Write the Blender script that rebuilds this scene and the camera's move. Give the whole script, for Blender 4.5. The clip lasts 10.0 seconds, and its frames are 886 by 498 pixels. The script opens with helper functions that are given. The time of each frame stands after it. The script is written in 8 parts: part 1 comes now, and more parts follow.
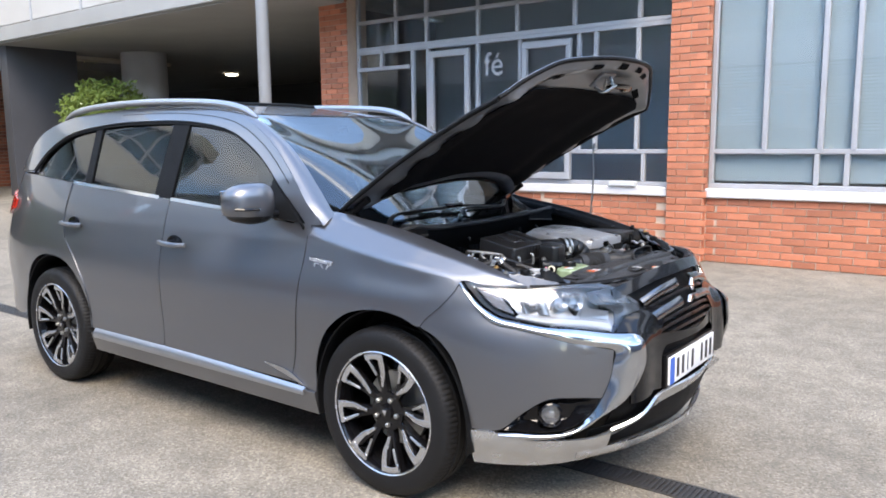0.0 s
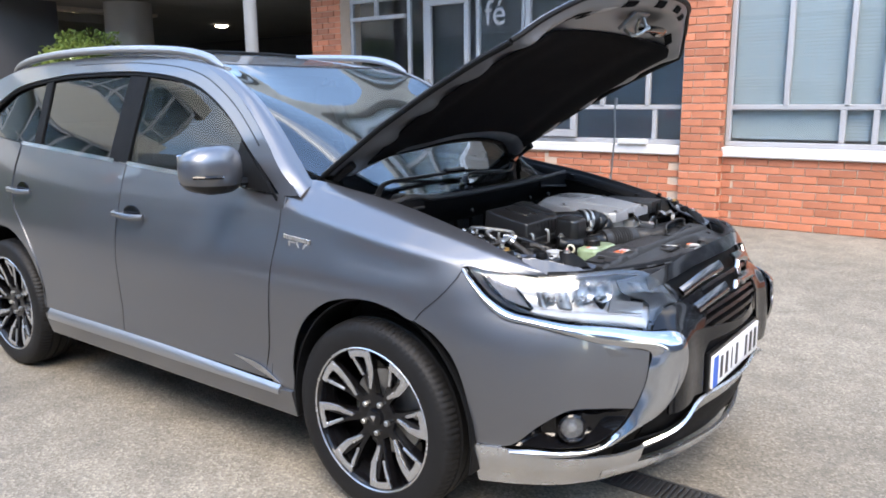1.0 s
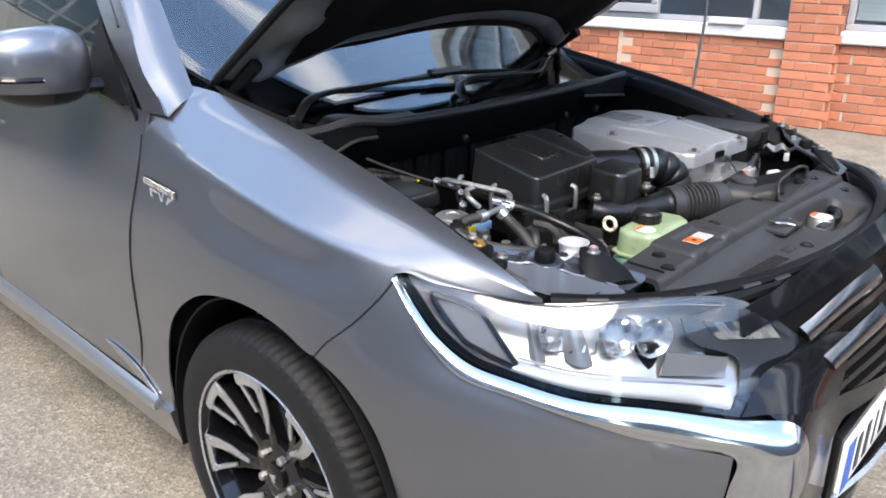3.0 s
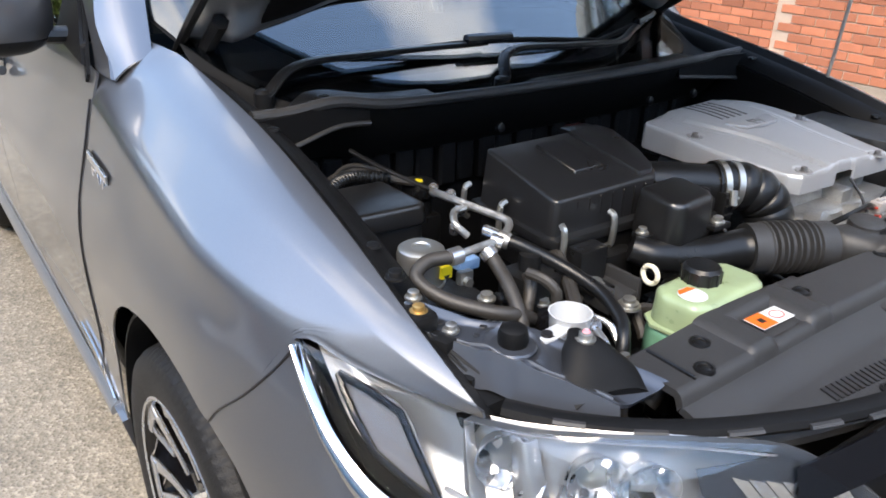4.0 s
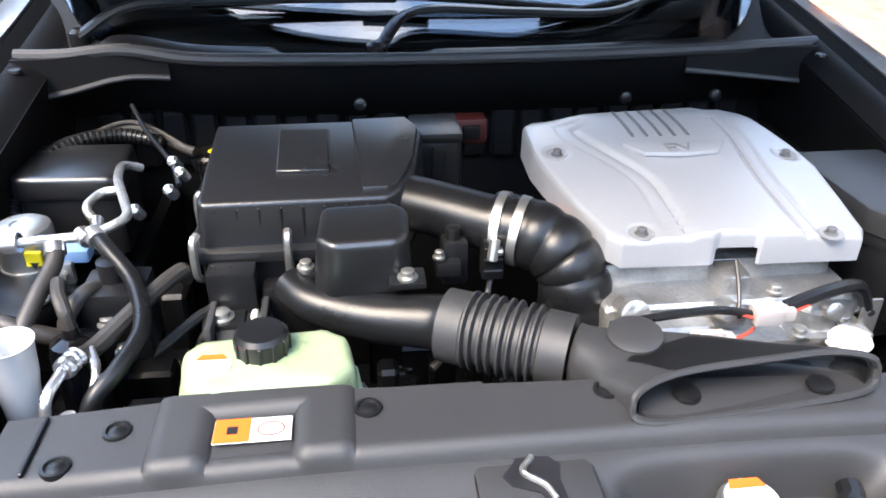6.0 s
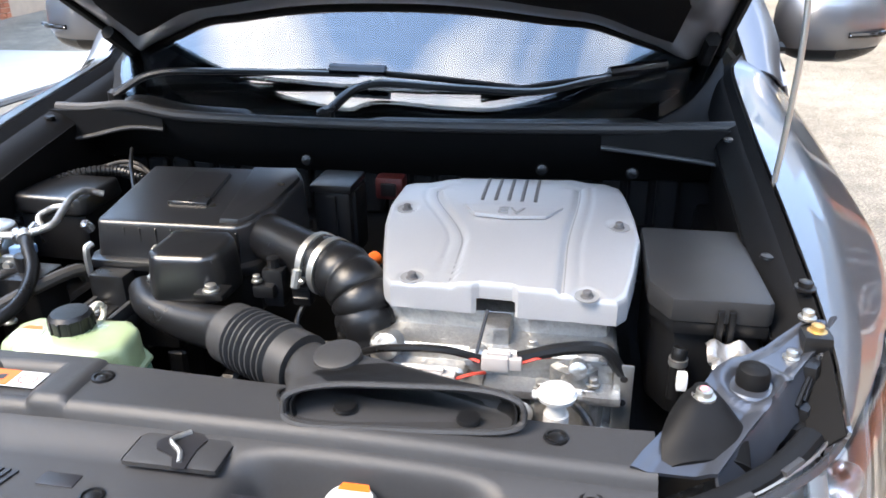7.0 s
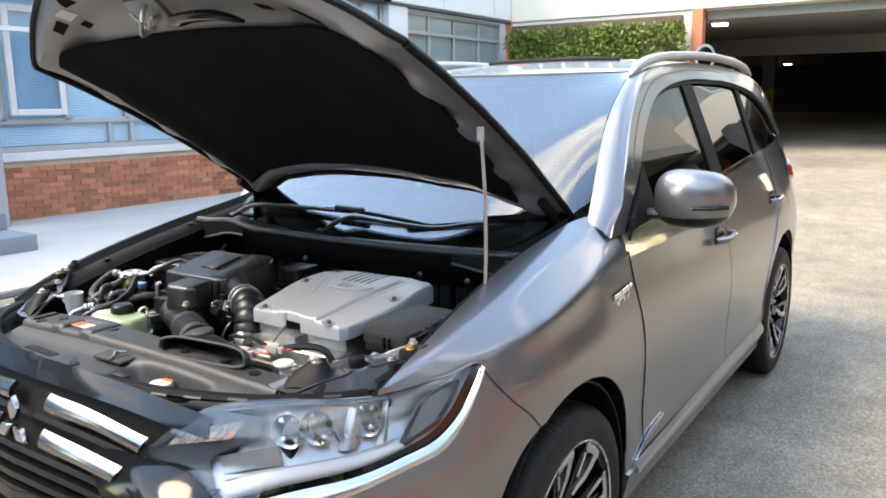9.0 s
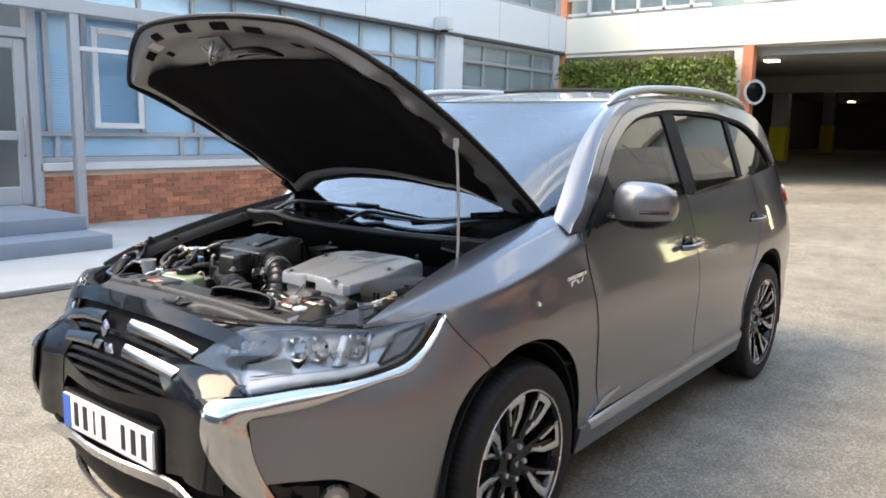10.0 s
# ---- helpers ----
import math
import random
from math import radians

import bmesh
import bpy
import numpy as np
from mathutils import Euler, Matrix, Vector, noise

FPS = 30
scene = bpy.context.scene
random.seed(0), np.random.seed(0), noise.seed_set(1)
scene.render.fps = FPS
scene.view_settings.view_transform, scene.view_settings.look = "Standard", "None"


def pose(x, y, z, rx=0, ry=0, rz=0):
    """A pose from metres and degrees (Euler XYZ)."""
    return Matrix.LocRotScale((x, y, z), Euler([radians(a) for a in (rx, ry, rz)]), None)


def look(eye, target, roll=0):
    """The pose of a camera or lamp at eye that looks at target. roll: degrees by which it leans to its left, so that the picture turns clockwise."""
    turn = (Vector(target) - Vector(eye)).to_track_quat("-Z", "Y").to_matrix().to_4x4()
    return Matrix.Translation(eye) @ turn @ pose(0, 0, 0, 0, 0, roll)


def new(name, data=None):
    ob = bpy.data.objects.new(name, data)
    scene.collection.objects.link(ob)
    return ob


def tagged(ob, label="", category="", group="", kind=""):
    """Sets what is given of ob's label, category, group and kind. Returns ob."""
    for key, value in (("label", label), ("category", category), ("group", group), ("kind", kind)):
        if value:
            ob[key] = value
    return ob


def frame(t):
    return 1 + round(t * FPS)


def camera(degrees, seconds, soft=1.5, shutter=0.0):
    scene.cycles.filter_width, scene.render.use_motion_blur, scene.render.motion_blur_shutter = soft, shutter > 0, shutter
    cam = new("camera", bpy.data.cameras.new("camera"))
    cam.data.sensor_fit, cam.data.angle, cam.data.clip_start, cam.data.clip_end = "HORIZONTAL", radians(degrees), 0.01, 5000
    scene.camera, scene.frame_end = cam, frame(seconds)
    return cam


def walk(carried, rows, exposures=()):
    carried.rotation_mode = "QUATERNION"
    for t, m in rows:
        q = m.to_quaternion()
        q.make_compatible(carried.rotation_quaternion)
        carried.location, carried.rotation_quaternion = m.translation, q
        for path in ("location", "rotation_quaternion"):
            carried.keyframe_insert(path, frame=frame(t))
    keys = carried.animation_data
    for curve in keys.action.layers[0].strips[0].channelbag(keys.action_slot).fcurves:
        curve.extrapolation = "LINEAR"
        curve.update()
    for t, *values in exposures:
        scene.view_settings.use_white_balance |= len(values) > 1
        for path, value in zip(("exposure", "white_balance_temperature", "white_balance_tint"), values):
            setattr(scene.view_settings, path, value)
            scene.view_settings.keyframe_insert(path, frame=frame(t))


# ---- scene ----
cam = camera(60.0, 10.0, soft=1.75)
PATH = [
    (0, (2.03, -3.116, 1.453), (0.831, -1.539, 1.174), -0.6),
    (0.5, (1.873, -2.918, 1.442), (0.681, -1.345, 1.116), -0.6),
    (1, (1.711, -2.701, 1.449), (0.527, -1.137, 1.058), -0.6),
    (1.5, (1.604, -2.411, 1.452), (0.428, -0.863, 0.986), -0.6),
    (2, (1.475, -2.14, 1.445), (0.293, -0.623, 0.897), -0.5),
    (2.5, (1.313, -1.903, 1.447), (0.103, -0.441, 0.815), -0.1),
    (2.7, (1.272, -1.801, 1.435), (0.044, -0.367, 0.775), 0.1),
    (3.8, (1.119, -1.234, 1.417), (-0.292, -0.077, 0.599), 1.7),
    (4, (1.094, -1.148, 1.419), (-0.36, -0.061, 0.581), 2.0),
    (4.5, (1.14, -0.921, 1.415), (-0.413, -0.032, 0.522), 2.5),
    (5, (1.184, -0.694, 1.415), (-0.449, -0.024, 0.474), 2.7),
    (5.5, (1.147, -0.435, 1.403), (-0.531, 0.025, 0.417), 2.2),
    (6, (1.186, -0.149, 1.411), (-0.544, 0.072, 0.433), 0.9),
    (6.2, (1.215, -0.044, 1.417), (-0.549, 0.081, 0.482), 0.5),
    (7.3, (1.348, 0.596, 1.431), (-0.436, 0.067, 0.699), -0.7),
    (7.5, (1.372, 0.717, 1.445), (-0.395, 0.081, 0.76), -0.2),
    (8, (1.549, 0.999, 1.456), (-0.169, 0.149, 0.883), 0.4),
    (8.5, (1.647, 1.311, 1.475), (-0.013, 0.296, 1.011), -0.0),
    (9, (1.725, 1.639, 1.49), (0.098, 0.537, 1.114), -0.5),
    (9.5, (1.933, 1.906, 1.469), (0.337, 0.746, 1.139), 0.5),
    (10, (2.073, 2.16, 1.46), (0.524, 0.934, 1.151), 1.2),
]
walk(cam, [(t, look(eye, target, roll)) for t, eye, target, roll in PATH], exposures=((0.0, 1.40, 7050, 12), (2.5, 1.52, 7150, 11), (4.0, 1.54, 7500, 11), (5.0, 1.84, 7500, 12), (5.5, 2.12, 7500, 12), (6.2, 2.56, 7500, 12), (7.5, 2.16, 7850, 11), (8.0, 2.16, 8200, 11), (9.0, 1.86, 8400, 10), (10.0, 1.54, 8450, 10)))

# ---- light ----
world = bpy.data.worlds.new("sky")
scene.world = world
world.use_nodes = True
wt = world.node_tree
sky = wt.nodes.new("ShaderNodeTexSky")
sky.sky_type, sky.sun_disc = "NISHITA", False
sky.sun_elevation, sky.sun_rotation = radians(52), radians(155)
sky.air_density, sky.dust_density, sky.ozone_density = 1.2, 0.3, 2.5
wcoord = wt.nodes.new("ShaderNodeTexCoord")
wmap = wt.nodes.new("ShaderNodeMapping")
wmap.inputs["Location"].default_value = (0.79, 1.22, 5.42)
wmap.inputs["Scale"].default_value = (1.6, 1.6, 3.2)
cloud = wt.nodes.new("ShaderNodeTexNoise")
cloud.inputs["Scale"].default_value, cloud.inputs["Detail"].default_value = 1.7, 7
cramp = wt.nodes.new("ShaderNodeValToRGB")
cramp.color_ramp.elements[0].position, cramp.color_ramp.elements[1].position = 0.55, 0.78
cmix = wt.nodes.new("ShaderNodeMixRGB")
cmix.inputs[2].default_value = (7.4, 7.25, 7.1, 1)
wt.links.new(wcoord.outputs["Generated"], wmap.inputs[0])
wt.links.new(wmap.outputs[0], cloud.inputs["Vector"])
wt.links.new(cloud.outputs["Fac"], cramp.inputs[0])
wt.links.new(cramp.outputs[0], cmix.inputs[0])
wt.links.new(sky.outputs[0], cmix.inputs[1])
wt.links.new(cmix.outputs[0], wt.nodes["Background"].inputs[0])
wt.nodes["Background"].inputs[1].default_value = 0.32

sun = new("sun", bpy.data.lights.new("sun", "SUN"))
sun.data.energy, sun.data.angle, sun.data.color = 2.0, radians(30), (1, 0.90, 0.77)
sun.matrix_world = look((5, -6, 10), (0, 0, 0))


# ---- materials ----
def nodes_of(m):
    m.use_nodes = True
    return m.node_tree, m.node_tree.nodes["Principled BSDF"]


def mat(name, rgb, rough=0.5, metal=0.0, var=0.12, scale=5.0, bump=0.0, bscale=80.0, coat=0.0, spec=0.5, fine=0.0, fscale=250.0, rvar=0.1, rand=0.0):
    """A surface with variation at two scales, fine relief and uneven gloss."""
    m = bpy.data.materials.new(name)
    t, b = nodes_of(m)
    co = t.nodes.new("ShaderNodeTexCoord")
    n1 = t.nodes.new("ShaderNodeTexNoise")
    n1.inputs["Scale"].default_value, n1.inputs["Detail"].default_value = scale, 6
    n2 = t.nodes.new("ShaderNodeTexNoise")
    n2.inputs["Scale"].default_value, n2.inputs["Detail"].default_value = fscale, 2
    for n in (n1, n2):
        t.links.new(co.outputs["Object"], n.inputs["Vector"])
    val = t.nodes.new("ShaderNodeMath")
    val.operation = "MULTIPLY_ADD"
    val.inputs[1].default_value, val.inputs[2].default_value = 2.4 * var, 1 - 1.2 * var
    t.links.new(n1.outputs["Fac"], val.inputs[0])
    val2 = t.nodes.new("ShaderNodeMath")
    val2.operation = "MULTIPLY_ADD"
    val2.inputs[1].default_value, val2.inputs[2].default_value = 2.4 * fine, 1 - 1.2 * fine
    t.links.new(n2.outputs["Fac"], val2.inputs[0])
    mul = t.nodes.new("ShaderNodeMath")
    mul.operation = "MULTIPLY"
    t.links.new(val.outputs[0], mul.inputs[0])
    t.links.new(val2.outputs[0], mul.inputs[1])
    last = mul
    if rand:
        info = t.nodes.new("ShaderNodeObjectInfo")
        r = t.nodes.new("ShaderNodeMath")
        r.operation = "MULTIPLY_ADD"
        r.inputs[1].default_value, r.inputs[2].default_value = 2 * rand, 1 - rand
        t.links.new(info.outputs["Random"], r.inputs[0])
        last = t.nodes.new("ShaderNodeMath")
        last.operation = "MULTIPLY"
        t.links.new(mul.outputs[0], last.inputs[0])
        t.links.new(r.outputs[0], last.inputs[1])
    sc = t.nodes.new("ShaderNodeVectorMath")
    sc.operation = "SCALE"
    sc.inputs[0].default_value = rgb
    t.links.new(last.outputs[0], sc.inputs["Scale"])
    t.links.new(sc.outputs[0], b.inputs["Base Color"])
    rr = t.nodes.new("ShaderNodeMath")
    rr.operation = "MULTIPLY_ADD"
    rr.use_clamp = True
    rr.inputs[1].default_value, rr.inputs[2].default_value = 2 * rvar * rough, rough * (1 - rvar)
    t.links.new(n1.outputs["Fac"], rr.inputs[0])
    t.links.new(rr.outputs[0], b.inputs["Roughness"])
    b.inputs["Metallic"].default_value = metal
    b.inputs["Specular IOR Level"].default_value = spec
    b.inputs["Coat Weight"].default_value, b.inputs["Coat Roughness"].default_value = coat, 0.04
    if bump:
        n3 = t.nodes.new("ShaderNodeTexNoise")
        n3.inputs["Scale"].default_value, n3.inputs["Detail"].default_value = bscale, 4
        t.links.new(co.outputs["Object"], n3.inputs["Vector"])
        bp = t.nodes.new("ShaderNodeBump")
        bp.inputs["Strength"].default_value, bp.inputs["Distance"].default_value = bump, 0.01
        t.links.new(n3.outputs["Fac"], bp.inputs["Height"])
        t.links.new(bp.outputs[0], b.inputs["Normal"])
    return m


def glass(name, tint, ior=1.5, rough=0.0):
    """A thin pane: tinted see-through with a mirror gloss by Fresnel."""
    m = bpy.data.materials.new(name)
    m.use_nodes = True
    t = m.node_tree
    t.nodes.clear()
    out = t.nodes.new("ShaderNodeOutputMaterial")
    tr = t.nodes.new("ShaderNodeBsdfTransparent")
    tr.inputs[0].default_value = (*tint, 1)
    gl = t.nodes.new("ShaderNodeBsdfGlossy")
    gl.inputs["Roughness"].default_value = rough
    # gloss grows towards grazing angles, alike from both sides
    lw = t.nodes.new("ShaderNodeLayerWeight")
    lw.inputs["Blend"].default_value = 0.5
    pw = t.nodes.new("ShaderNodeMath")
    pw.operation = "POWER"
    pw.inputs[1].default_value = 4.5
    t.links.new(lw.outputs["Facing"], pw.inputs[0])
    f0 = ((ior - 1) / (ior + 1)) ** 2
    fr = t.nodes.new("ShaderNodeMath")
    fr.operation = "MULTIPLY_ADD"
    fr.inputs[1].default_value, fr.inputs[2].default_value = 1 - f0, f0
    t.links.new(pw.outputs[0], fr.inputs[0])
    mx = t.nodes.new("ShaderNodeMixShader")
    t.links.new(fr.outputs[0], mx.inputs[0])
    t.links.new(tr.outputs[0], mx.inputs[1])
    t.links.new(gl.outputs[0], mx.inputs[2])
    t.links.new(mx.outputs[0], out.inputs[0])
    return m


def ground_mat():
    m = bpy.data.materials.new("tarmac")
    t, b = nodes_of(m)
    co = t.nodes.new("ShaderNodeTexCoord")
    def noise_node(scale, detail):
        n = t.nodes.new("ShaderNodeTexNoise")
        n.inputs["Scale"].default_value, n.inputs["Detail"].default_value = scale, detail
        t.links.new(co.outputs["Object"], n.inputs["Vector"])
        return n
    vo = t.nodes.new("ShaderNodeTexVoronoi")
    vo.inputs["Scale"].default_value = 110
    t.links.new(co.outputs["Object"], vo.inputs["Vector"])
    ramp = t.nodes.new("ShaderNodeValToRGB")
    e = ramp.color_ramp.elements
    e[0].position, e[0].color = 0.0, (0.120, 0.105, 0.082, 1)
    e[1].position, e[1].color = 1.0, (0.280, 0.247, 0.193, 1)
    e.new(0.35).color = (0.172, 0.152, 0.120, 1)
    e.new(0.75).color = (0.198, 0.175, 0.139, 1)
    sep = t.nodes.new("ShaderNodeSeparateColor")
    t.links.new(vo.outputs["Color"], sep.inputs[0])
    t.links.new(sep.outputs[0], ramp.inputs[0])
    big, mid = noise_node(0.55, 6), noise_node(5, 6)
    k = t.nodes.new("ShaderNodeMath")
    k.operation = "MULTIPLY_ADD"
    k.inputs[1].default_value, k.inputs[2].default_value = 1.35, 0.50
    t.links.new(big.outputs["Fac"], k.inputs[0])
    k2 = t.nodes.new("ShaderNodeMath")
    k2.operation = "MULTIPLY_ADD"
    k2.inputs[1].default_value, k2.inputs[2].default_value = 0.85, 0.54
    t.links.new(mid.outputs["Fac"], k2.inputs[0])
    kk = t.nodes.new("ShaderNodeMath")
    kk.operation = "MULTIPLY"
    t.links.new(k.outputs[0], kk.inputs[0])
    t.links.new(k2.outputs[0], kk.inputs[1])
    sc = t.nodes.new("ShaderNodeVectorMath")
    sc.operation = "SCALE"
    t.links.new(ramp.outputs[0], sc.inputs[0])
    t.links.new(kk.outputs[0], sc.inputs["Scale"])
    t.links.new(sc.outputs[0], b.inputs["Base Color"])
    b.inputs["Roughness"].default_value = 0.85
    bp = t.nodes.new("ShaderNodeBump")
    bp.inputs["Strength"].default_value, bp.inputs["Distance"].default_value = 0.55, 0.006
    t.links.new(vo.outputs["Distance"], bp.inputs["Height"])
    t.links.new(bp.outputs[0], b.inputs["Normal"])
    return m


def emitter(name, rgb, strength):
    m = bpy.data.materials.new(name)
    t, b = nodes_of(m)
    b.inputs["Emission Color"].default_value = (*rgb, 1)
    b.inputs["Emission Strength"].default_value = strength
    return m


PAINT = mat("grey_metallic_paint", (0.165, 0.170, 0.182), 0.36, 0.86, 0.03, 3, coat=1.0, fine=0.10, fscale=900, rvar=0.04)
AIR_LID = mat("air_lid_black", (0.012, 0.0125, 0.014), 0.28, 0, 0.05, 14, bump=0.05, bscale=700, rvar=0.06, spec=0.55)
INNER_PAINT = mat("inner_grey_paint", (0.22, 0.225, 0.24), 0.4, 0.6, 0.06, 6, fine=0.05)
BLUE_GREY = mat("bay_paint", (0.060, 0.068, 0.084), 0.34, 0.55, 0.12, 8, coat=0.4)
GROOVE = mat("grey_groove", (0.08, 0.08, 0.084), 0.5, 0, 0.1, 9)
BLACK = mat("black_plastic", (0.007, 0.0073, 0.0080), 0.30, 0, 0.15, 14, bump=0.08, bscale=700, rvar=0.3, spec=0.34)
SHEEN_BLACK = mat("satin_black_plastic", (0.008, 0.0083, 0.009), 0.30, 0, 0.12, 14, bump=0.05, bscale=700, rvar=0.2, spec=0.75)
SOFT_BLACK = mat("matt_black_plastic", (0.005, 0.0052, 0.0057), 0.55, 0, 0.15, 12, bump=0.12, bscale=900, rvar=0.15, spec=0.15)
PANEL_BLACK = mat("grey_black_plastic", (0.027, 0.0275, 0.0288), 0.48, 0, 0.12, 10, bump=0.15, bscale=900, rvar=0.25, fine=0.1, spec=0.4)
GLOSS = mat("gloss_black", (0.005, 0.005, 0.006), 0.08, 0, 0.1, 6, spec=0.35)
RUBBER = mat("tyre_rubber", (0.008, 0.008, 0.0086), 0.58, 0, 0.25, 9, bump=0.2, bscale=300, fine=0.1, spec=0.3)
HOSE = mat("hose_rubber", (0.026, 0.0235, 0.021), 0.5, 0, 0.2, 20, bump=0.1, bscale=300)
FELT = mat("black_felt", (0.006, 0.006, 0.007), 0.95, 0, 0.2, 30, bump=0.3, bscale=400, spec=0.1)
CHROME = mat("chrome", (0.82, 0.83, 0.85), 0.07, 1.0, 0.03, 8)
TRIM_CHROME = mat("satin_chrome", (0.50, 0.51, 0.53), 0.12, 1.0, 0.04, 8, rvar=0.3)
SATIN = mat("satin_silver", (0.58, 0.59, 0.61), 0.27, 0.9, 0.05, 8, fine=0.05)
ROOF_SILVER = mat("roof_bar_silver", (0.42, 0.43, 0.45), 0.35, 0.9, 0.05, 8)
SILVER_PL = mat("silver_plastic", (0.36, 0.37, 0.385), 0.36, 0.4, 0.06, 9, fine=0.05, fscale=600)
POST_GREY = mat("post_grey", (0.20, 0.20, 0.20), 0.6, 0, 0.1, 4)
ALLOY = mat("cast_aluminium", (0.36, 0.36, 0.35), 0.42, 0.85, 0.35, 26, bump=0.30, bscale=90, fine=0.15, rvar=0.5)
STEEL = mat("zinc_steel", (0.46, 0.46, 0.44), 0.42, 0.95, 0.15, 20)
BRASS = mat("brass", (0.55, 0.36, 0.14), 0.35, 0.8, 0.2, 20)
WHITE_PL = mat("white_plastic", (0.52, 0.53, 0.53), 0.38, 0, 0.05, 12)
COOLANT = mat("coolant_tank", (0.25, 0.32, 0.185), 0.28, 0, 0.5, 12, coat=0.3)
ORANGE = mat("orange_print", (0.66, 0.12, 0.015), 0.45, 0, 0.04, 10)
YELLOW = mat("yellow_print", (0.80, 0.62, 0.02), 0.4, 0, 0.05, 10)
RED_WIRE = mat("red_wire", (0.5, 0.05, 0.03), 0.4, 0, 0.1, 10)
RED_LENS = mat("red_lens", (0.55, 0.03, 0.015), 0.1, 0, 0.05, 8, coat=1)
BLUE_PRINT = mat("blue_print", (0.03, 0.12, 0.50), 0.4, 0, 0.05, 10)
PLATE_WHITE = mat("plate_white", (0.80, 0.80, 0.79), 0.3, 0, 0.03, 10)
INK = mat("black_ink", (0.012, 0.012, 0.014), 0.4, 0, 0.05, 10)
PINK = mat("pink_paint", (0.75, 0.25, 0.28), 0.5)
MILKY = mat("milky_plastic", (0.44, 0.45, 0.46), 0.35, 0, 0.06, 14, coat=0.2)
GREY_PLUG = mat("grey_plug", (0.30, 0.28, 0.27), 0.45, 0, 0.1, 40)
COVER_LINE = mat("silver_groove", (0.22, 0.225, 0.23), 0.45, 0.2, 0.1, 20)
FUSE_LID = mat("fuse_lid_black", (0.020, 0.0203, 0.021), 0.42, 0, 0.12, 10, bump=0.12, bscale=900, rvar=0.25, spec=0.4)
FOIL = mat("foil", (0.30, 0.29, 0.28), 0.35, 0.6, 0.25, 40, bump=0.4, bscale=60)
EMBLEM = mat("emblem_chrome", (0.40, 0.40, 0.42), 0.14, 1.0, 0.05, 8)
FLUID = mat("coolant_fluid", (0.11, 0.25, 0.17), 0.28, 0, 0.5, 16, coat=0.3)
BAR_CHROME = mat("dark_chrome", (0.22, 0.22, 0.23), 0.16, 1.0, 0.05, 8)
SEAT = mat("seat_cloth", (0.035, 0.034, 0.034), 0.8, 0, 0.15, 10, bump=0.2, bscale=300)
CREAM = mat("cream_trim", (0.45, 0.42, 0.37), 0.7, 0, 0.08, 8)
REFLECTOR = mat("lamp_reflector", (0.46, 0.46, 0.455), 0.30, 0.8, 0.15, 14)
CAR_GLASS = glass("car_glass", (0.36, 0.41, 0.42), 1.5)
PRIVACY = glass("privacy_glass", (0.25, 0.27, 0.27), 1.7)
SCREEN = glass("windscreen_glass", (0.52, 0.58, 0.62), 2.1)
MARKER = mat("smoked_marker", (0.17, 0.17, 0.18), 0.25, 0, 0.05, 10, coat=0.5)
SMOKED = mat("smoked_lamp_plastic", (0.035, 0.039, 0.045), 0.18, 0, 0.1, 10)
LENS = glass("lamp_lens", (0.93, 0.94, 0.95), 1.48)
PANE = glass("window_pane", (0.92, 0.95, 0.97), 1.5)
TARMAC = ground_mat()
BRICK = mat("orange_brick", (0.42, 0.148, 0.078), 0.8, 0, 0.18, 9, bump=0.35, bscale=70, fine=0.12, rand=0.2)
BRICK_DARK = mat("red_brick", (0.40, 0.145, 0.08), 0.82, 0, 0.25, 7, bump=0.35, bscale=70, fine=0.12)
MORTAR = mat("mortar", (0.50, 0.38, 0.29), 0.9, 0, 0.15, 8, bump=0.3, bscale=150, fine=0.1)
FRAME_GREY = mat("grey_window_frame", (0.35, 0.35, 0.36), 0.4, 0.1, 0.06, 4)
SILL = mat("pale_sill", (0.58, 0.56, 0.55), 0.55, 0, 0.08, 4, bump=0.05)
BLUE_BLIND = mat("blue_blind", (0.50, 0.70, 0.84), 0.6, 0, 0.2, 0.9)
# real blinds, and a painted sky reflection behind the far windows
BLIND_AND_SKY = mat("pale_blind", (0.30, 0.345, 0.345), 0.7, 0, 0.05, 3)
CONCRETE = mat("concrete", (0.42, 0.41, 0.39), 0.85, 0, 0.14, 1.6, bump=0.25, bscale=30, fine=0.08, fscale=90)
# darker copy of the concrete: shade under the soffits put into the colour
SHADED_CONC = mat("shaded_concrete", (0.27, 0.265, 0.25), 0.85, 0, 0.15, 1.2, bump=0.2, bscale=30)
RENDER_WALL = mat("cream_render", (0.70, 0.64, 0.55), 0.85, 0, 0.06, 0.9, bump=0.1, bscale=60)
CLADDING = mat("pale_cladding", (0.58, 0.61, 0.65), 0.45, 0.1, 0.05, 0.8)
# near black: the infill wall's dark grey, elsewhere shade put into the colour
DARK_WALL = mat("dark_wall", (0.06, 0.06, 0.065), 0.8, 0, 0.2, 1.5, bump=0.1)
STEP_STONE = mat("blue_grey_step", (0.20, 0.23, 0.27), 0.7, 0, 0.12, 5, bump=0.2, bscale=60)
IRON = mat("cast_iron", (0.06, 0.06, 0.06), 0.6, 0.4, 0.25, 14, bump=0.2)
LEAF = mat("hedge_leaf", (0.15, 0.205, 0.035), 0.55, 0, 0.5, 3.0, fine=0.2, fscale=40)
BARK = mat("bark", (0.10, 0.07, 0.05), 0.9, 0, 0.3, 20, bump=0.4)
ROOM = mat("room_wall", (0.22, 0.23, 0.24), 0.85, 0, 0.2, 0.8)
LAMP_GLOW = emitter("warm_lamp", (1.0, 0.86, 0.45), 5.0)
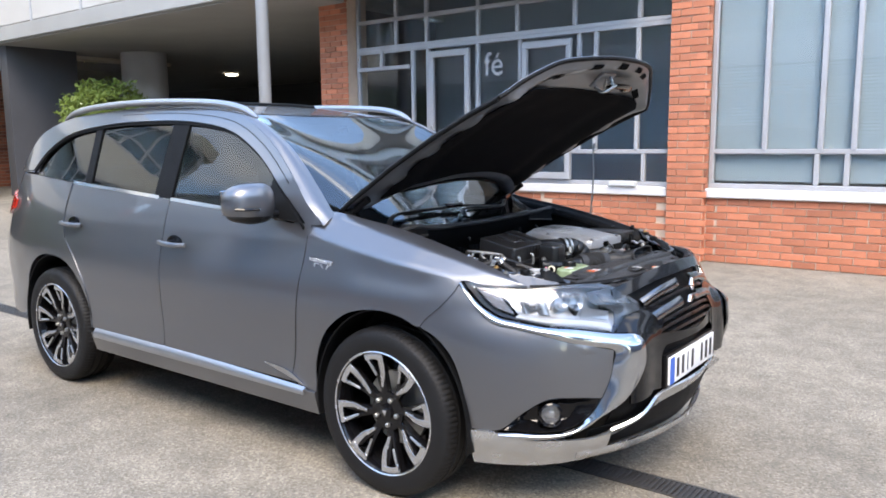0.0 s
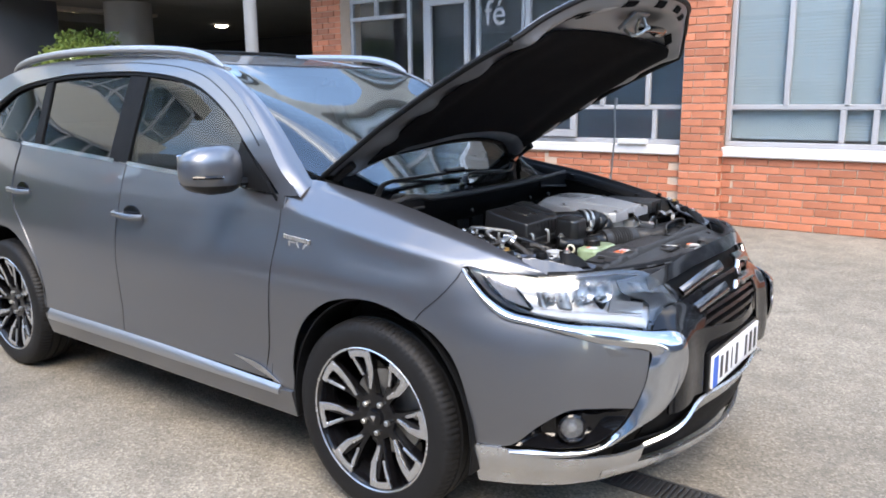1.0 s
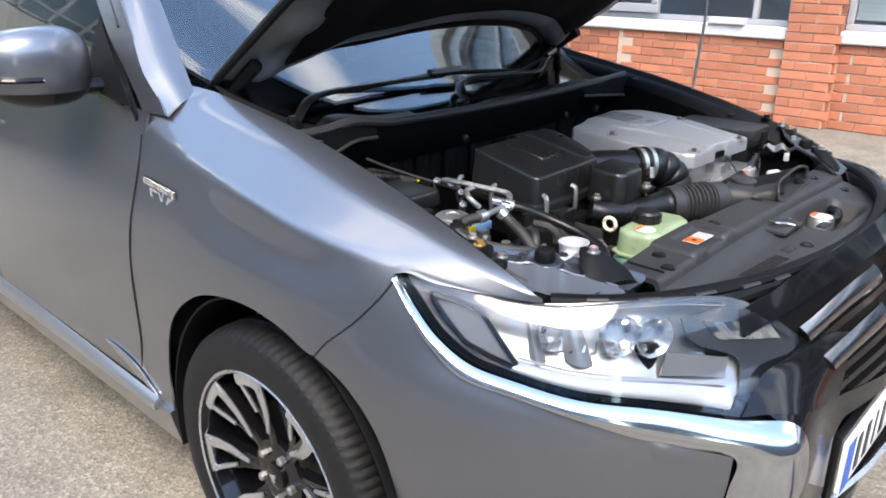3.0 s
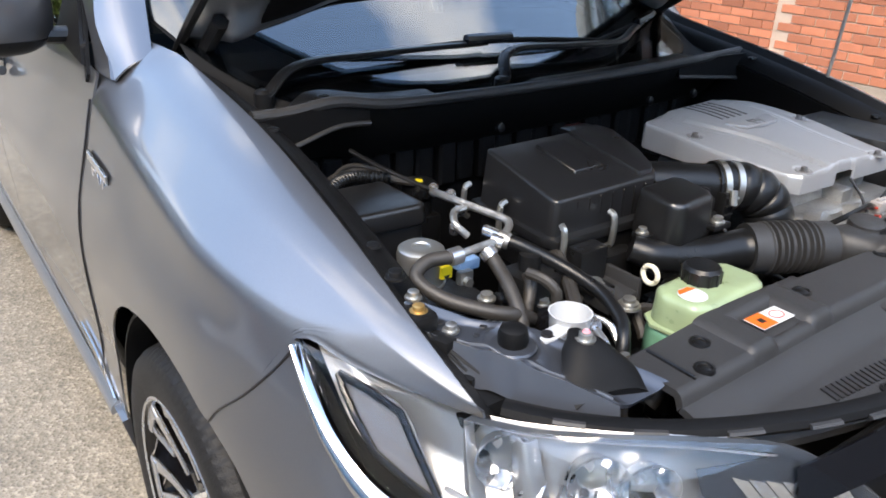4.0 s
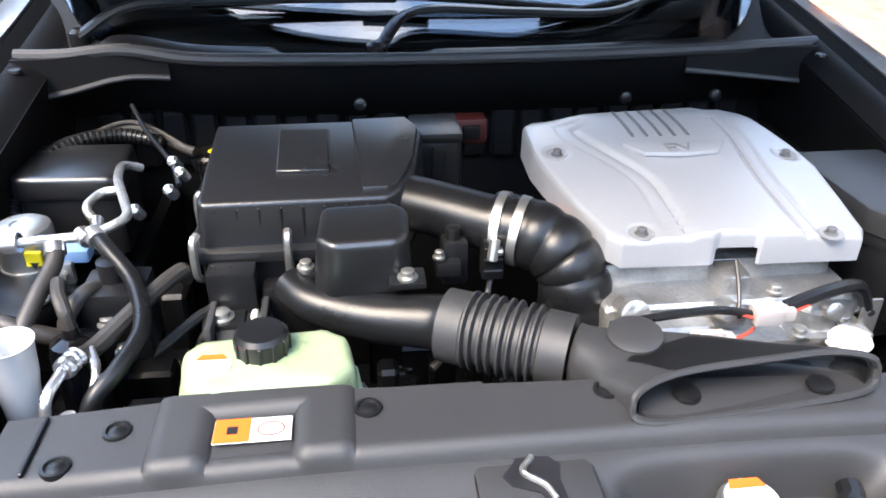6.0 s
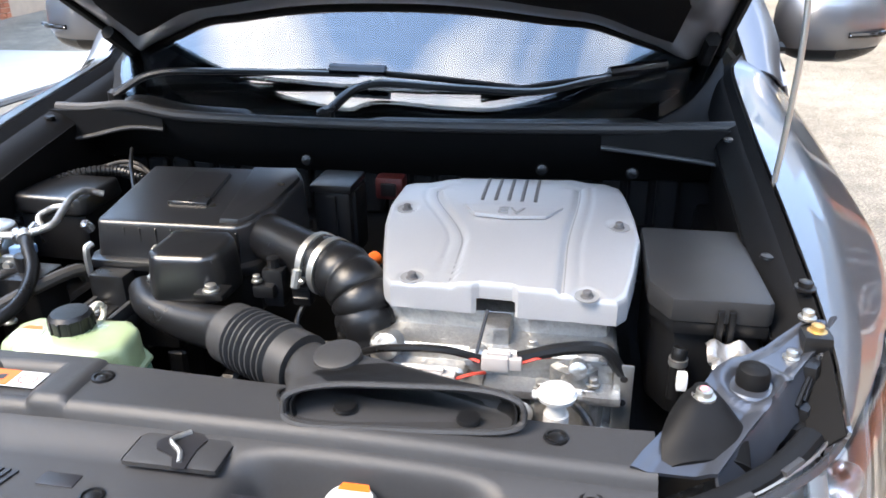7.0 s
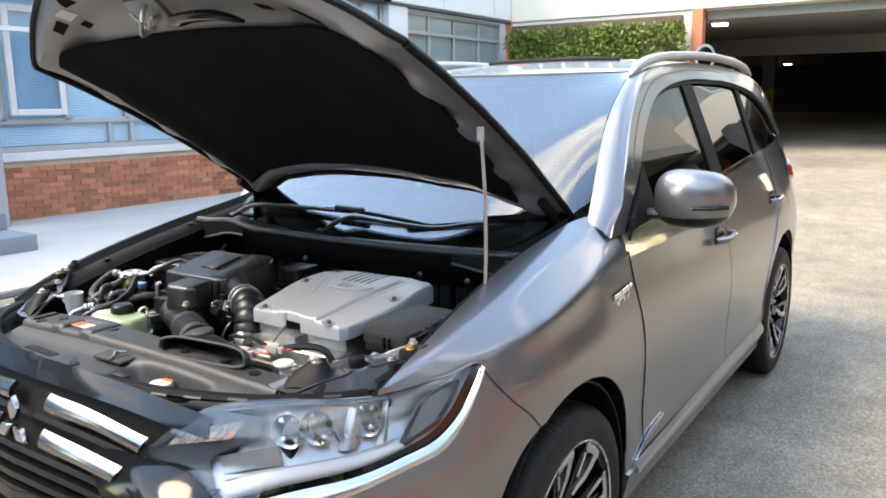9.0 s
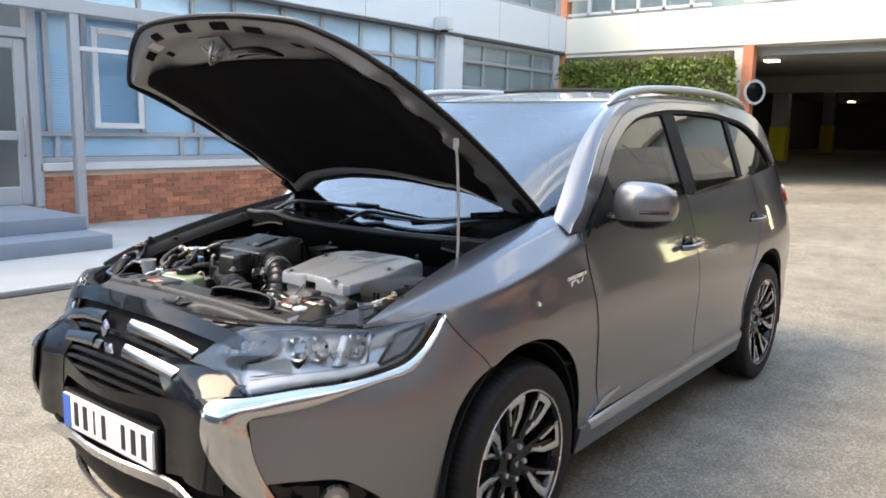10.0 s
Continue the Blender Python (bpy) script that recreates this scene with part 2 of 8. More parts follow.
LAMP_WHITE = emitter("white_lamp", (1.0, 0.92, 0.80), 4.0)


# ---- helpers for meshes ----
def part(name, bm, material, parent=None, label="", sharp=35):
    me = bpy.data.meshes.new(name)
    bmesh.ops.recalc_face_normals(bm, faces=bm.faces)
    bm.to_mesh(me)
    bm.free()
    me.materials.append(material)
    me.polygons.foreach_set("use_smooth", [True] * len(me.polygons))
    me.set_sharp_from_angle(angle=radians(sharp))
    ob = new(name, me)
    if parent:
        ob.parent = parent
    if label:
        tagged(ob, label)
    return ob


def thing(name, label, category, at=(0, 0, 0), group="", kind=""):
    ob = new(name)
    ob.location = at
    ob.empty_display_size = 0.2
    return tagged(ob, label, category, group, kind)


def structure(name, bm, material, label, sharp=35):
    return tagged(part(name, bm, material, None, "", sharp), label, kind="structure")


def rbox(a, b, bev=0.004, seg=2, bm=None, m=None):
    """A box between two corners with rounded edges, added to bm if given."""
    own = bmesh.new()
    bmesh.ops.create_cube(own, size=1)
    for v in own.verts:
        v.co = [a[k] + (b[k] - a[k]) * (v.co[k] + 0.5) for k in range(3)]
    if bev:
        bmesh.ops.bevel(own, geom=list(own.edges), offset=bev, segments=seg, affect="EDGES", profile=0.6)
    if m is not None:
        bmesh.ops.transform(own, matrix=m, verts=own.verts)
    return join(bm, own)


def join(bm, own):
    if bm is None:
        return own
    index = {v: bm.verts.new(v.co) for v in own.verts}
    for f in own.faces:
        bm.faces.new([index[v] for v in f.verts])
    own.free()
    return bm


def prism(pts, z0, z1, bev=0.004, seg=2, bm=None, m=None, taper=0.0):
    """An outline in x, y pulled up from z0 to z1; the top drawn in by taper."""
    own = bmesh.new()
    cx, cy = sum(p[0] for p in pts) / len(pts), sum(p[1] for p in pts) / len(pts)
    low = [own.verts.new((x, y, z0)) for x, y in pts]
    k = 1 - taper
    top = [own.verts.new((cx + (x - cx) * k, cy + (y - cy) * k, z1)) for x, y in pts]
    own.faces.new(low[::-1])
    own.faces.new(top)
    for i in range(len(pts)):
        j = (i + 1) % len(pts)
        own.faces.new((low[i], low[j], top[j], top[i]))
    bmesh.ops.recalc_face_normals(own, faces=own.faces)
    if bev:
        bmesh.ops.bevel(own, geom=list(own.edges), offset=bev, segments=seg, affect="EDGES", profile=0.6)
    if m is not None:
        bmesh.ops.transform(own, matrix=m, verts=own.verts)
    return join(bm, own)


def curve(pts, n=8):
    """A smooth line through points."""
    p = [Vector(q) for q in pts]
    p = [2 * p[0] - p[1]] + p + [2 * p[-1] - p[-2]]
    out = []
    for i in range(1, len(p) - 2):
        a, b, c, d = p[i - 1 : i + 3]
        for k in range(n):
            t = k / n
            out.append(0.5 * (2 * b + (c - a) * t + (2 * a - 5 * b + 4 * c - d) * t * t + (3 * b - 3 * c + d - a) * t**3))
    return out + [p[-2]]


def tube(pts, r, n=10, smooth=8, bm=None, flat=1.0):
    """A round pipe along a smooth line; r a number or a function of 0..1; flat squeezes it upright."""
    line = curve(pts, smooth) if smooth else [Vector(q) for q in pts]
    bm = bm or bmesh.new()
    rings, up = [], Vector((0, 0, 1))
    for i, p in enumerate(line):
        d = (line[min(i + 1, len(line) - 1)] - line[max(i - 1, 0)]).normalized()
        ref = up if abs(d.z) < 0.9 else Vector((1, 0, 0))
        side = d.cross(ref).normalized()
        over = side.cross(d)
        rr = r(i / (len(line) - 1)) if callable(r) else r
        rings.append([bm.verts.new(p + (side * math.cos(2 * math.pi * k / n) + over * flat * math.sin(2 * math.pi * k / n)) * rr) for k in range(n)])
    for a, b in zip(rings, rings[1:]):
        for k in range(n):
            bm.faces.new((a[k], a[(k + 1) % n], b[(k + 1) % n], b[k]))
    bm.faces.new(rings[0][::-1])
    bm.faces.new(rings[-1])
    return bm


def lathe(profile, n=24, m=None, bm=None, caps=(True, True)):
    """A turned shape: (radius, height) rows round z, ends closed."""
    own = bmesh.new()
    rings = [[own.verts.new((r * math.cos(2 * math.pi * k / n), r * math.sin(2 * math.pi * k / n), h)) for k in range(n)] for r, h in profile]
    for a, b in zip(rings, rings[1:]):
        for k in range(n):
            own.faces.new((a[k], a[(k + 1) % n], b[(k + 1) % n], b[k]))
    if caps[0]:
        own.faces.new(rings[0][::-1])
    if caps[1]:
        own.faces.new(rings[-1])
    if m is not None:
        bmesh.ops.transform(own, matrix=m, verts=own.verts)
    return join(bm, own)


def sheet(f, nu, nv, thick=0.004, bm=None):
    """A curved panel f(a, b), a and b from 0 to 1, with a thickness (to its back)."""
    bm = bm or bmesh.new()
    g = [[Vector(f(i / nu, j / nv)) for j in range(nv + 1)] for i in range(nu + 1)]
    def normal(i, j):
        du = g[min(i + 1, nu)][j] - g[max(i - 1, 0)][j]
        dv = g[i][min(j + 1, nv)] - g[i][max(j - 1, 0)]
        c = du.cross(dv)
        return c.normalized() if c.length > 1e-12 else Vector((0, 0, 1))
    top = [[bm.verts.new(g[i][j]) for j in range(nv + 1)] for i in range(nu + 1)]
    for i in range(nu):
        for j in range(nv):
            bm.faces.new((top[i][j], top[i + 1][j], top[i + 1][j + 1], top[i][j + 1]))
    if thick:
        low = [[bm.verts.new(g[i][j] - normal(i, j) * thick) for j in range(nv + 1)] for i in range(nu + 1)]
        for i in range(nu):
            for j in range(nv):
                bm.faces.new((low[i][j], low[i][j + 1], low[i + 1][j + 1], low[i + 1][j]))
        rim = [(i, 0) for i in range(nu)] + [(nu, j) for j in range(nv)] + [(i, nv) for i in range(nu, 0, -1)] + [(0, j) for j in range(nv, 0, -1)]
        for (i, j), (k, l) in zip(rim, rim[1:] + rim[:1]):
            bm.faces.new((top[i][j], low[i][j], low[k][l], top[k][l]))
    return bm


def lerp(a, b, t):
    return a + (b - a) * t


def along(pts, n=24):
    """A line through 2D points as a function of 0..1 by its length."""
    p = np.array([tuple(v) for v in curve([(*q, 0) for q in pts], n)])[:, :2] if len(pts) > 2 else np.array(pts, float)
    s = np.r_[0, np.cumsum(np.linalg.norm(np.diff(p, axis=0), axis=1))]
    s /= s[-1]
    return lambda t: (float(np.interp(t, s, p[:, 0])), float(np.interp(t, s, p[:, 1])))


def ruled(low, high):
    """A patch of the side between two lines, as a function of 0..1, 0..1."""
    A, B = along(low), along(high)
    def f(a, b):
        p, q = A(a), B(a)
        return lerp(p[0], q[0], b), lerp(p[1], q[1], b)
    return f


def text(name, words, m, size, material, parent=None, depth=0.001):
    cu = bpy.data.curves.new(name, "FONT")
    cu.body, cu.size, cu.extrude, cu.align_x, cu.align_y = words, size, depth, "CENTER", "CENTER"
    tmp = new(name, cu)
    me = bpy.data.meshes.new_from_object(tmp.evaluated_get(bpy.context.evaluated_depsgraph_get()))
    bpy.data.objects.remove(tmp)
    me.materials.clear()
    me.materials.append(material)
    me.transform(m)
    ob = new(name, me)
    if parent:
        ob.parent = parent
    return ob

# ---- ground ----
def ground_z(x, y=0.0):
    """The yard: level round the car, rising to the west and a little towards the cafe."""
    return (0.0 if x > -6 else 0.034 * (-6 - max(x, -30))) + 0.045 * min(1, max(0, (y - 1.6) / 3.9))


def ground():
    bm = bmesh.new()
    xs = [-400, -120, -60, -40, -30, -24, -18, -12, -9, -6, -3, 0, 3, 8, 20, 60, 400]
    ys = [-400, -60, -20, -10, -4.5, -0.19, 0, 1.6, 3.5, 5.5, 10, 20, 60, 400]
    v = [[bm.verts.new((x, y, ground_z(x, y))) for y in ys] for x in xs]
    for i in range(len(xs) - 1):
        for j in range(len(ys) - 1):
            bm.faces.new((v[i][j], v[i + 1][j], v[i + 1][j + 1], v[i][j + 1]))
    return structure("ground", bm, TARMAC, "pale grey speckled tarmac yard, worn and stained")


ground()

# pavement in front of the steps and its dark gutter
structure("pavement", rbox((-16.05, -8.6, 0.0), (9, -4.62, 0.035), 0.008), CONCRETE, "pale concrete pavement beside the offices")
structure("gutter", rbox((-16.05, -4.615, 0.0), (9, -4.50, 0.012), 0.004), IRON, "dark narrow gutter along the pavement")

# drain channel down the yard
drain = thing("drain_channel", "dark cast-iron slotted drain channel set in the tarmac", "drain", (0, -0.12, 0))
part("channel_frame", join(rbox((-14, -0.075, 0.0), (3.2, -0.062, 0.006), 0.001, 1), rbox((-14, 0.062, 0.0), (3.2, 0.075, 0.006), 0.001, 1)), IRON, drain)
part("channel_bed", rbox((-14, -0.062, 0.0), (3.2, 0.062, 0.0015), 0), INK, drain)
slat_mesh = None
for k in range(90):
    x = 0.25 + k * 0.022
    if slat_mesh is None:
        first = part("grate_bar", rbox((-0.007, -0.06, 0.0), (0.007, 0.06, 0.006), 0.0015, 1), IRON, drain)
        slat_mesh, first.location = first.data, (x, 0, 0)
    else:
        ob = new("grate_bar", slat_mesh)
        ob.parent, ob.location = drain, (x, 0, 0)
bm = bmesh.new()
for k in range(330):
    rbox((-14 + k * 0.043, -0.06, 0), (-14 + k * 0.043 + 0.028, 0.06, 0.005), 0, bm=bm)
tagged(part("far_grate", bm, IRON, drain), kind="stuff")


# ---- buildings ----
def bricks_into(bm, x0, x1, z0, z1, y, face, seed):
    """Rows of bricks in the plane y, proud towards face (-1 or 1)."""
    rnd = random.Random(seed)
    row, z = 0, z0
    while z + 0.065 <= z1 + 0.001:
        x = x0 - (0.1125 if row % 2 else 0)
        while x < x1:
            a, b = max(x, x0), min(x + 0.215, x1)
            if b - a > 0.03:
                d = 0.012 + rnd.uniform(0, 0.003)
                rbox((a, min(y, y + face * d), z), (b, max(y, y + face * d), z + 0.065), 0, bm=bm)
            x += 0.225
        z += 0.075
        row += 1
    return bm


def brick_rand(m):
    """Shade bricks of a joined wall one by one."""
    t = m.node_tree
    b = t.nodes["Principled BSDF"]
    geo = t.nodes.new("ShaderNodeNewGeometry")
    link = b.inputs["Base Color"].links[0]
    hue = t.nodes.new("ShaderNodeHueSaturation")
    k = t.nodes.new("ShaderNodeMath")
    k.operation = "MULTIPLY_ADD"
    k.inputs[1].default_value, k.inputs[2].default_value = 0.7, 0.65
    t.links.new(geo.outputs["Random Per Island"], k.inputs[0])
    t.links.new(k.outputs[0], hue.inputs["Value"])
    t.links.new(link.from_socket, hue.inputs["Color"])
    t.links.new(hue.outputs[0], b.inputs["Base Color"])


BRICK_JOINED = mat("orange_brick_rows", (0.42, 0.148, 0.078), 0.8, 0, 0.15, 9, bump=0.3, bscale=70, fine=0.1)
brick_rand(BRICK_JOINED)
brick_rand(BRICK_DARK)


def window_unit(name, label, x0, x1, z0, z1, y, face, uprights, bars, lower=(), blind=None, depth=0.9, bar=0.05, upz=None):
    """A glazed front in the plane y that looks towards face: frame, uprights, cross bars, panes between them."""
    w = tagged(new(name), label, kind="structure")
    t = 0.06
    def bx(a, b, c, d, bev=0.006):
        return rbox((a, min(y, y - face * t), c), (b, max(y, y - face * t), d), bev, 1)
    fr = bmesh.new()
    for a, b, c, d in ((x0, x1, z0, z0 + bar), (x0, x1, z1 - bar, z1), (x0, x0 + bar, z0 + bar, z1 - bar), (x1 - bar, x1, z0 + bar, z1 - bar)):
        join(fr, bx(a, b, c, d))
    part("window_frame", fr, FRAME_GREY, w)
    cols = [x0 + bar / 2] + list(uprights) + [x1 - bar / 2]
    rows = [z0 + bar / 2] + list(bars) + [z1 - bar / 2]
    for x in uprights:
        part("upright", bx(x - bar / 2, x + bar / 2, (rows[1] if lower and len(rows) > 2 else z0 + bar), z1 - bar), FRAME_GREY, w)
    for x in lower:
        part("upright", bx(x - bar / 2, x + bar / 2, z0 + bar, rows[1] - bar / 2), FRAME_GREY, w)
    for z in bars:
        part("cross_bar", bx(x0 + bar, x1 - bar, z - bar / 2, z + bar / 2), FRAME_GREY, w)
    ym = y - face * t * 0.5
    for j in range(len(rows) - 1):
        cc = ([x0 + bar / 2] + list(lower) + [x1 - bar / 2]) if (lower and j == 0) else cols
        for a, b in zip(cc, cc[1:]):
            p = part("pane", rbox((a + 0.01, ym - 0.003, rows[j] + 0.01), (b - 0.01, ym + 0.003, rows[j + 1] - 0.01), 0), PANE, w)
            p.visible_shadow = False
    if blind is not None:
        bm = bmesh.new()
        z = z0 + 0.08
        yb = y - face * 0.085
        while z < z1 - 0.03:
            rbox((x0 + 0.05, yb - 0.003, z), (x1 - 0.05, yb + 0.003, z + 0.030), 0, bm=bm, m=None)
            z += 0.034
        tagged(part("blind", bm, blind, w, "pale slatted blind lowered behind the glass"), kind="stuff")
    return w


# north block: brick base, pier and grey glazing, drawn on its own grid and set on its site below
before_north = set(scene.objects)
NY = 5.3
structure("wall_north", join(rbox((-6.6, NY, 0), (12, NY + 0.3, 0.70), 0), join(rbox((-1.25, NY - 0.10, 0.7), (-0.85, NY + 0.25, 5.47), 0), rbox((-1.25, NY - 0.10, 0), (-0.85, NY, 0.7), 0))), MORTAR, "orange brick office wall with pale mortar joints")
north = bpy.data.objects["wall_north"]
bm = bmesh.new()
for a, b in ((-6.6, -1.26), (-0.84, 12)):
    rbox((a, NY - 0.06, 0.70), (b, NY + 0.25, 0.80), 0.01, 1, bm=bm)
structure("sill_north", bm, SILL, "pale painted window sill on the brick wall")
window_unit("window_1", "grey framed office window with lowered blinds", -0.84, 2.6, 0.80, 2.95, NY + 0.06, -1, (-0.277, 0.26, 0.56, 1.35, 1.95), (1.19,), (0.235, 0.51, 1.4), blind=BLIND_AND_SKY)
window_unit("window_2", "grey framed cafe window and doors", -6.05, -1.26, 0.80, 2.62, NY + 0.06, -1, (-5.00, -4.73, -3.905, -3.255, -2.435, -2.215, -1.69), (1.19,), (-4.3, -2.56, -1.6))
window_unit("window_3", "grey framed fanlight row", -6.05, -1.26, 2.62, 3.40, NY + 0.06, -1, (-5.3, -4.75, -3.9, -3.3, -2.5, -1.68), (3.02,))
for x0, x1 in ((-4.66, -4.0), (-3.19, -2.51)):
    leaf = tagged(new("cafe_door"), "grey framed glazed cafe door leaf", "door", "cafe doors")
    fr = bmesh.new()
    for a, b, c, d in ((x0, x1, 0.86, 0.94), (x0, x1, 2.44, 2.52), (x0, x0 + 0.07, 0.94, 2.44), (x1 - 0.07, x1, 0.94, 2.44)):
        rbox((a, NY - 0.005, c), (b, NY + 0.05, d), 0.006, 1, bm=fr)
    part("door_frame", fr, FRAME_GREY, leaf)
    part("pull_handle", tube([(x0 + 0.035, NY - 0.01, 1.15), (x0 + 0.035, NY - 0.05, 1.19), (x0 + 0.035, NY - 0.05, 1.5), (x0 + 0.035, NY - 0.01, 1.54)], 0.011, 8, 4), STEEL, leaf)
part("cross_bar", rbox((-6.0, NY + 0.002, 2.33), (-5.025, NY + 0.058, 2.38), 0.006, 1), FRAME_GREY, bpy.data.objects["window_2"])
part("upright", rbox((-5.55, NY + 0.002, 2.38), (-5.50, NY + 0.058, 2.595), 0.006, 1), FRAME_GREY, bpy.data.objects["window_2"])
window_unit("window_4", "grey framed fanlight row", -0.84, 2.6, 2.95, 3.8, NY + 0.06, -1, (-0.24, 0.29, 1.35), ())
window_unit("window_5", "grey framed office window with lowered blinds", 2.66, 9, 0.80, 3.8, NY + 0.06, -1, (3.6, 4.5, 5.4, 6.3, 7.2, 8.1), (1.19, 2.9))
structure("wall_room", join(rbox((-6.6, NY + 2.4, 0), (12, NY + 2.5, 5.47), 0), rbox((-6.6, NY + 0.3, 0.0), (12, NY + 2.4, 0.3), 0)), ROOM, "dim office interior wall behind the glazing")
structure("ceiling_room", join(rbox((-6.6, NY + 0.31, 3.42), (12, NY + 2.39, 3.5), 0), rbox((-6.6, NY + 0.31, 5.36), (12, NY + 2.39, 5.44), 0)), ROOM, "office ceilings behind the glazing")
structure("wall_upper_north", join(rbox((-6.05, NY - 0.02, 3.42), (-1.26, NY + 0.3, 4.5), 0.01, 1), rbox((-0.84, NY - 0.02, 3.82), (12, NY + 0.3, 4.5), 0.01, 1)), CLADDING, "pale cladding band above the glazing")
window_unit("window_20", "upper office windows in grey frames", -6.05, -1.26, 4.5, 5.35, NY + 0.06, -1, (-4.8, -3.6, -2.4), (4.9,), blind=BLIND_AND_SKY)
window_unit("window_21", "upper office windows in grey frames", -0.84, 11.9, 4.5, 5.35, NY + 0.06, -1, [0.3 + 1.15 * k for k in range(10)], (4.9,), blind=BLIND_AND_SKY)
structure("wall_top_north", rbox((-6.05, NY - 0.02, 5.35), (12, NY + 0.3, 5.48), 0.01, 1), CLADDING, "pale cladding band under the roof edge")
structure("parapet_north", rbox((-6.6, NY - 0.12, 5.48), (12, NY + 2.5, 5.62), 0.02), CONCRETE, "pale parapet coping")
# letters on the cafe glass
for word, x, z, s in (("fé", -3.62, 2.28, 0.42),):
    w = text("window_lettering", word, pose(x, NY + 0.02, z, 90, 0, 0), s, FRAME_GREY, None, 0.002)
    tagged(w, "grey lettering stuck on the cafe window glass", "lettering")
structure("ledge_trim", rbox((-1.95, NY - 0.10, 0.80), (-1.62, NY - 0.02, 0.86), 0.01, 1), WHITE_PL, "small white box on the window sill")

# bricks of the stretch nearest to the car
rnd = random.Random(4)
brick_meshes = []
for k in range(4):
    w = (0.215, 0.213, 0.216, 0.1025)[k]
    b = bmesh.new()
    rbox((0, -0.013 - 0.001 * k, 0), (w, 0.004, 0.065), 0.0035, 1, bm=b)
    me = bpy.data.meshes.new("brick")
    b.to_mesh(me)
    b.free()
    me.materials.append(BRICK)
    brick_meshes.append(me)


def brick(x, y, z, half=False):
    ob = new("brick", brick_meshes[3 if half else rnd.randrange(3)])
    ob.parent = north
    ob.location = (x + rnd.uniform(-0.002, 0.002), y + rnd.uniform(-0.002, 0.002), z + rnd.uniform(-0.0015, 0.0015))


for row in range(9):
    z = 0.012 + row * 0.0765
    x = -2.85 + (0.1125 if row % 2 else 0)
    while x < 1.6:
        if not -1.44 < x < -0.84:
            brick(x, NY, z)
        x += 0.225
    for x in ((-0.845,) if row % 2 else ()):
        brick(x, NY, z, True)
for row in range(38):
    z = 0.012 + row * 0.0765
    if row % 2:
        for x in (-1.245, -1.02, ):
            brick(x - (0.0 if x < -1.1 else 0.0), NY - 0.10, z)
    else:
        brick(-1.245, NY - 0.10, z, True)
        brick(-1.135, NY - 0.10, z)
        brick(-0.957, NY - 0.10, z, True)
bm = bricks_into(bmesh.new(), -6.6, -2.9, 0.012, 0.69, NY, -1, 2)
bricks_into(bm, 1.85, 9, 0.012, 0.69, NY, -1, 3)
far = part("far_bricks", bm, BRICK_JOINED, north)
tagged(far, kind="stuff")
bm = bmesh.new()
for row in range(38):
    z = 0.012 + row * 0.0765
    rbox((-0.853, NY - 0.095, z), (-0.840, NY + 0.04, z + 0.065), 0, bm=bm)
tagged(part("pier_side_bricks", bm, BRICK_JOINED, north), kind="stuff")

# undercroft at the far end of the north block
# the soffits and slab edge take the concrete with shade in its colour
structure("ceiling_undercroft", rbox((-32, 4.0, 3.30), (-6.1, 16, 3.7), 0.01, 1), SHADED_CONC, "grey concrete soffit over the undercroft")
structure("balcony_edge", rbox((-32, 3.92, 3.33), (-1.3, 4.02, 3.60), 0.01, 1), SHADED_CONC, "pale concrete slab edge")
structure("ceiling_porch", rbox((-6.1, 4.022, 3.405), (-1.3, NY - 0.022, 3.56), 0.01, 1), SHADED_CONC, "grey soffit over the cafe front")
BALCONY = mat("balcony_panel", (0.40, 0.38, 0.35), 0.7, 0, 0.1, 1.2)
rail = thing("balcony_panels", "pale balcony panels above the slab edge", "balcony", (0, 3.98, 3.60))
for k in range(14):
    x = -31 + k * 1.8
    part("panel", rbox((x, -0.02, 0.02), (x + 1.7, 0.02, 0.95), 0.01, 1), BALCONY, rail)
    part("post", rbox((x + 1.72, -0.03, 0.0), (x + 1.78, 0.03, 1.05), 0.005, 1), FRAME_GREY, rail)
# undercroft walls coloured near black in place of deep shade
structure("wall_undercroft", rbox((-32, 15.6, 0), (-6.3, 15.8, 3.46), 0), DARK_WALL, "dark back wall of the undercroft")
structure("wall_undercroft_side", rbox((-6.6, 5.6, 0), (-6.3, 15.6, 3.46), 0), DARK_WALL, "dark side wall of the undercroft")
structure("pier_brick", rbox((-6.62, NY - 0.12, 0), (-6.06, NY + 0.3, 3.6), 0), MORTAR, "orange brick pier beside the cafe")
bm = bricks_into(bmesh.new(), -6.62, -6.06, 0.012, 3.5, NY - 0.12, -1, 9)
tagged(part("pier_bricks", bm, BRICK_JOINED, bpy.data.objects["pier_brick"]), kind="stuff")
structure("wall_west_pier", rbox((-18.2, 4.1, 0), (-17.2, 5.55, 3.29), 0), MORTAR, "orange brick pier at the undercroft")
bm = bmesh.new()
rr = random.Random(8)
for row in range(43):
    y = 4.1 - (0.1125 if row % 2 else 0)
    while y < 5.55:
        a, b = max(4.1, y), min(5.55, y + 0.215)
        if b - a > 0.03:
            rbox((-17.2, a, 0.012 + row * 0.075), (-17.188 + rr.uniform(0, 0.003), b, 0.077 + row * 0.075), 0, bm=bm)
        y += 0.225
tagged(part("pier_bricks", bm, BRICK_JOINED, bpy.data.objects["wall_west_pier"]), kind="stuff")
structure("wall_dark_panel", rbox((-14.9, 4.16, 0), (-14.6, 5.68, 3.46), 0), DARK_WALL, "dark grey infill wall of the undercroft")
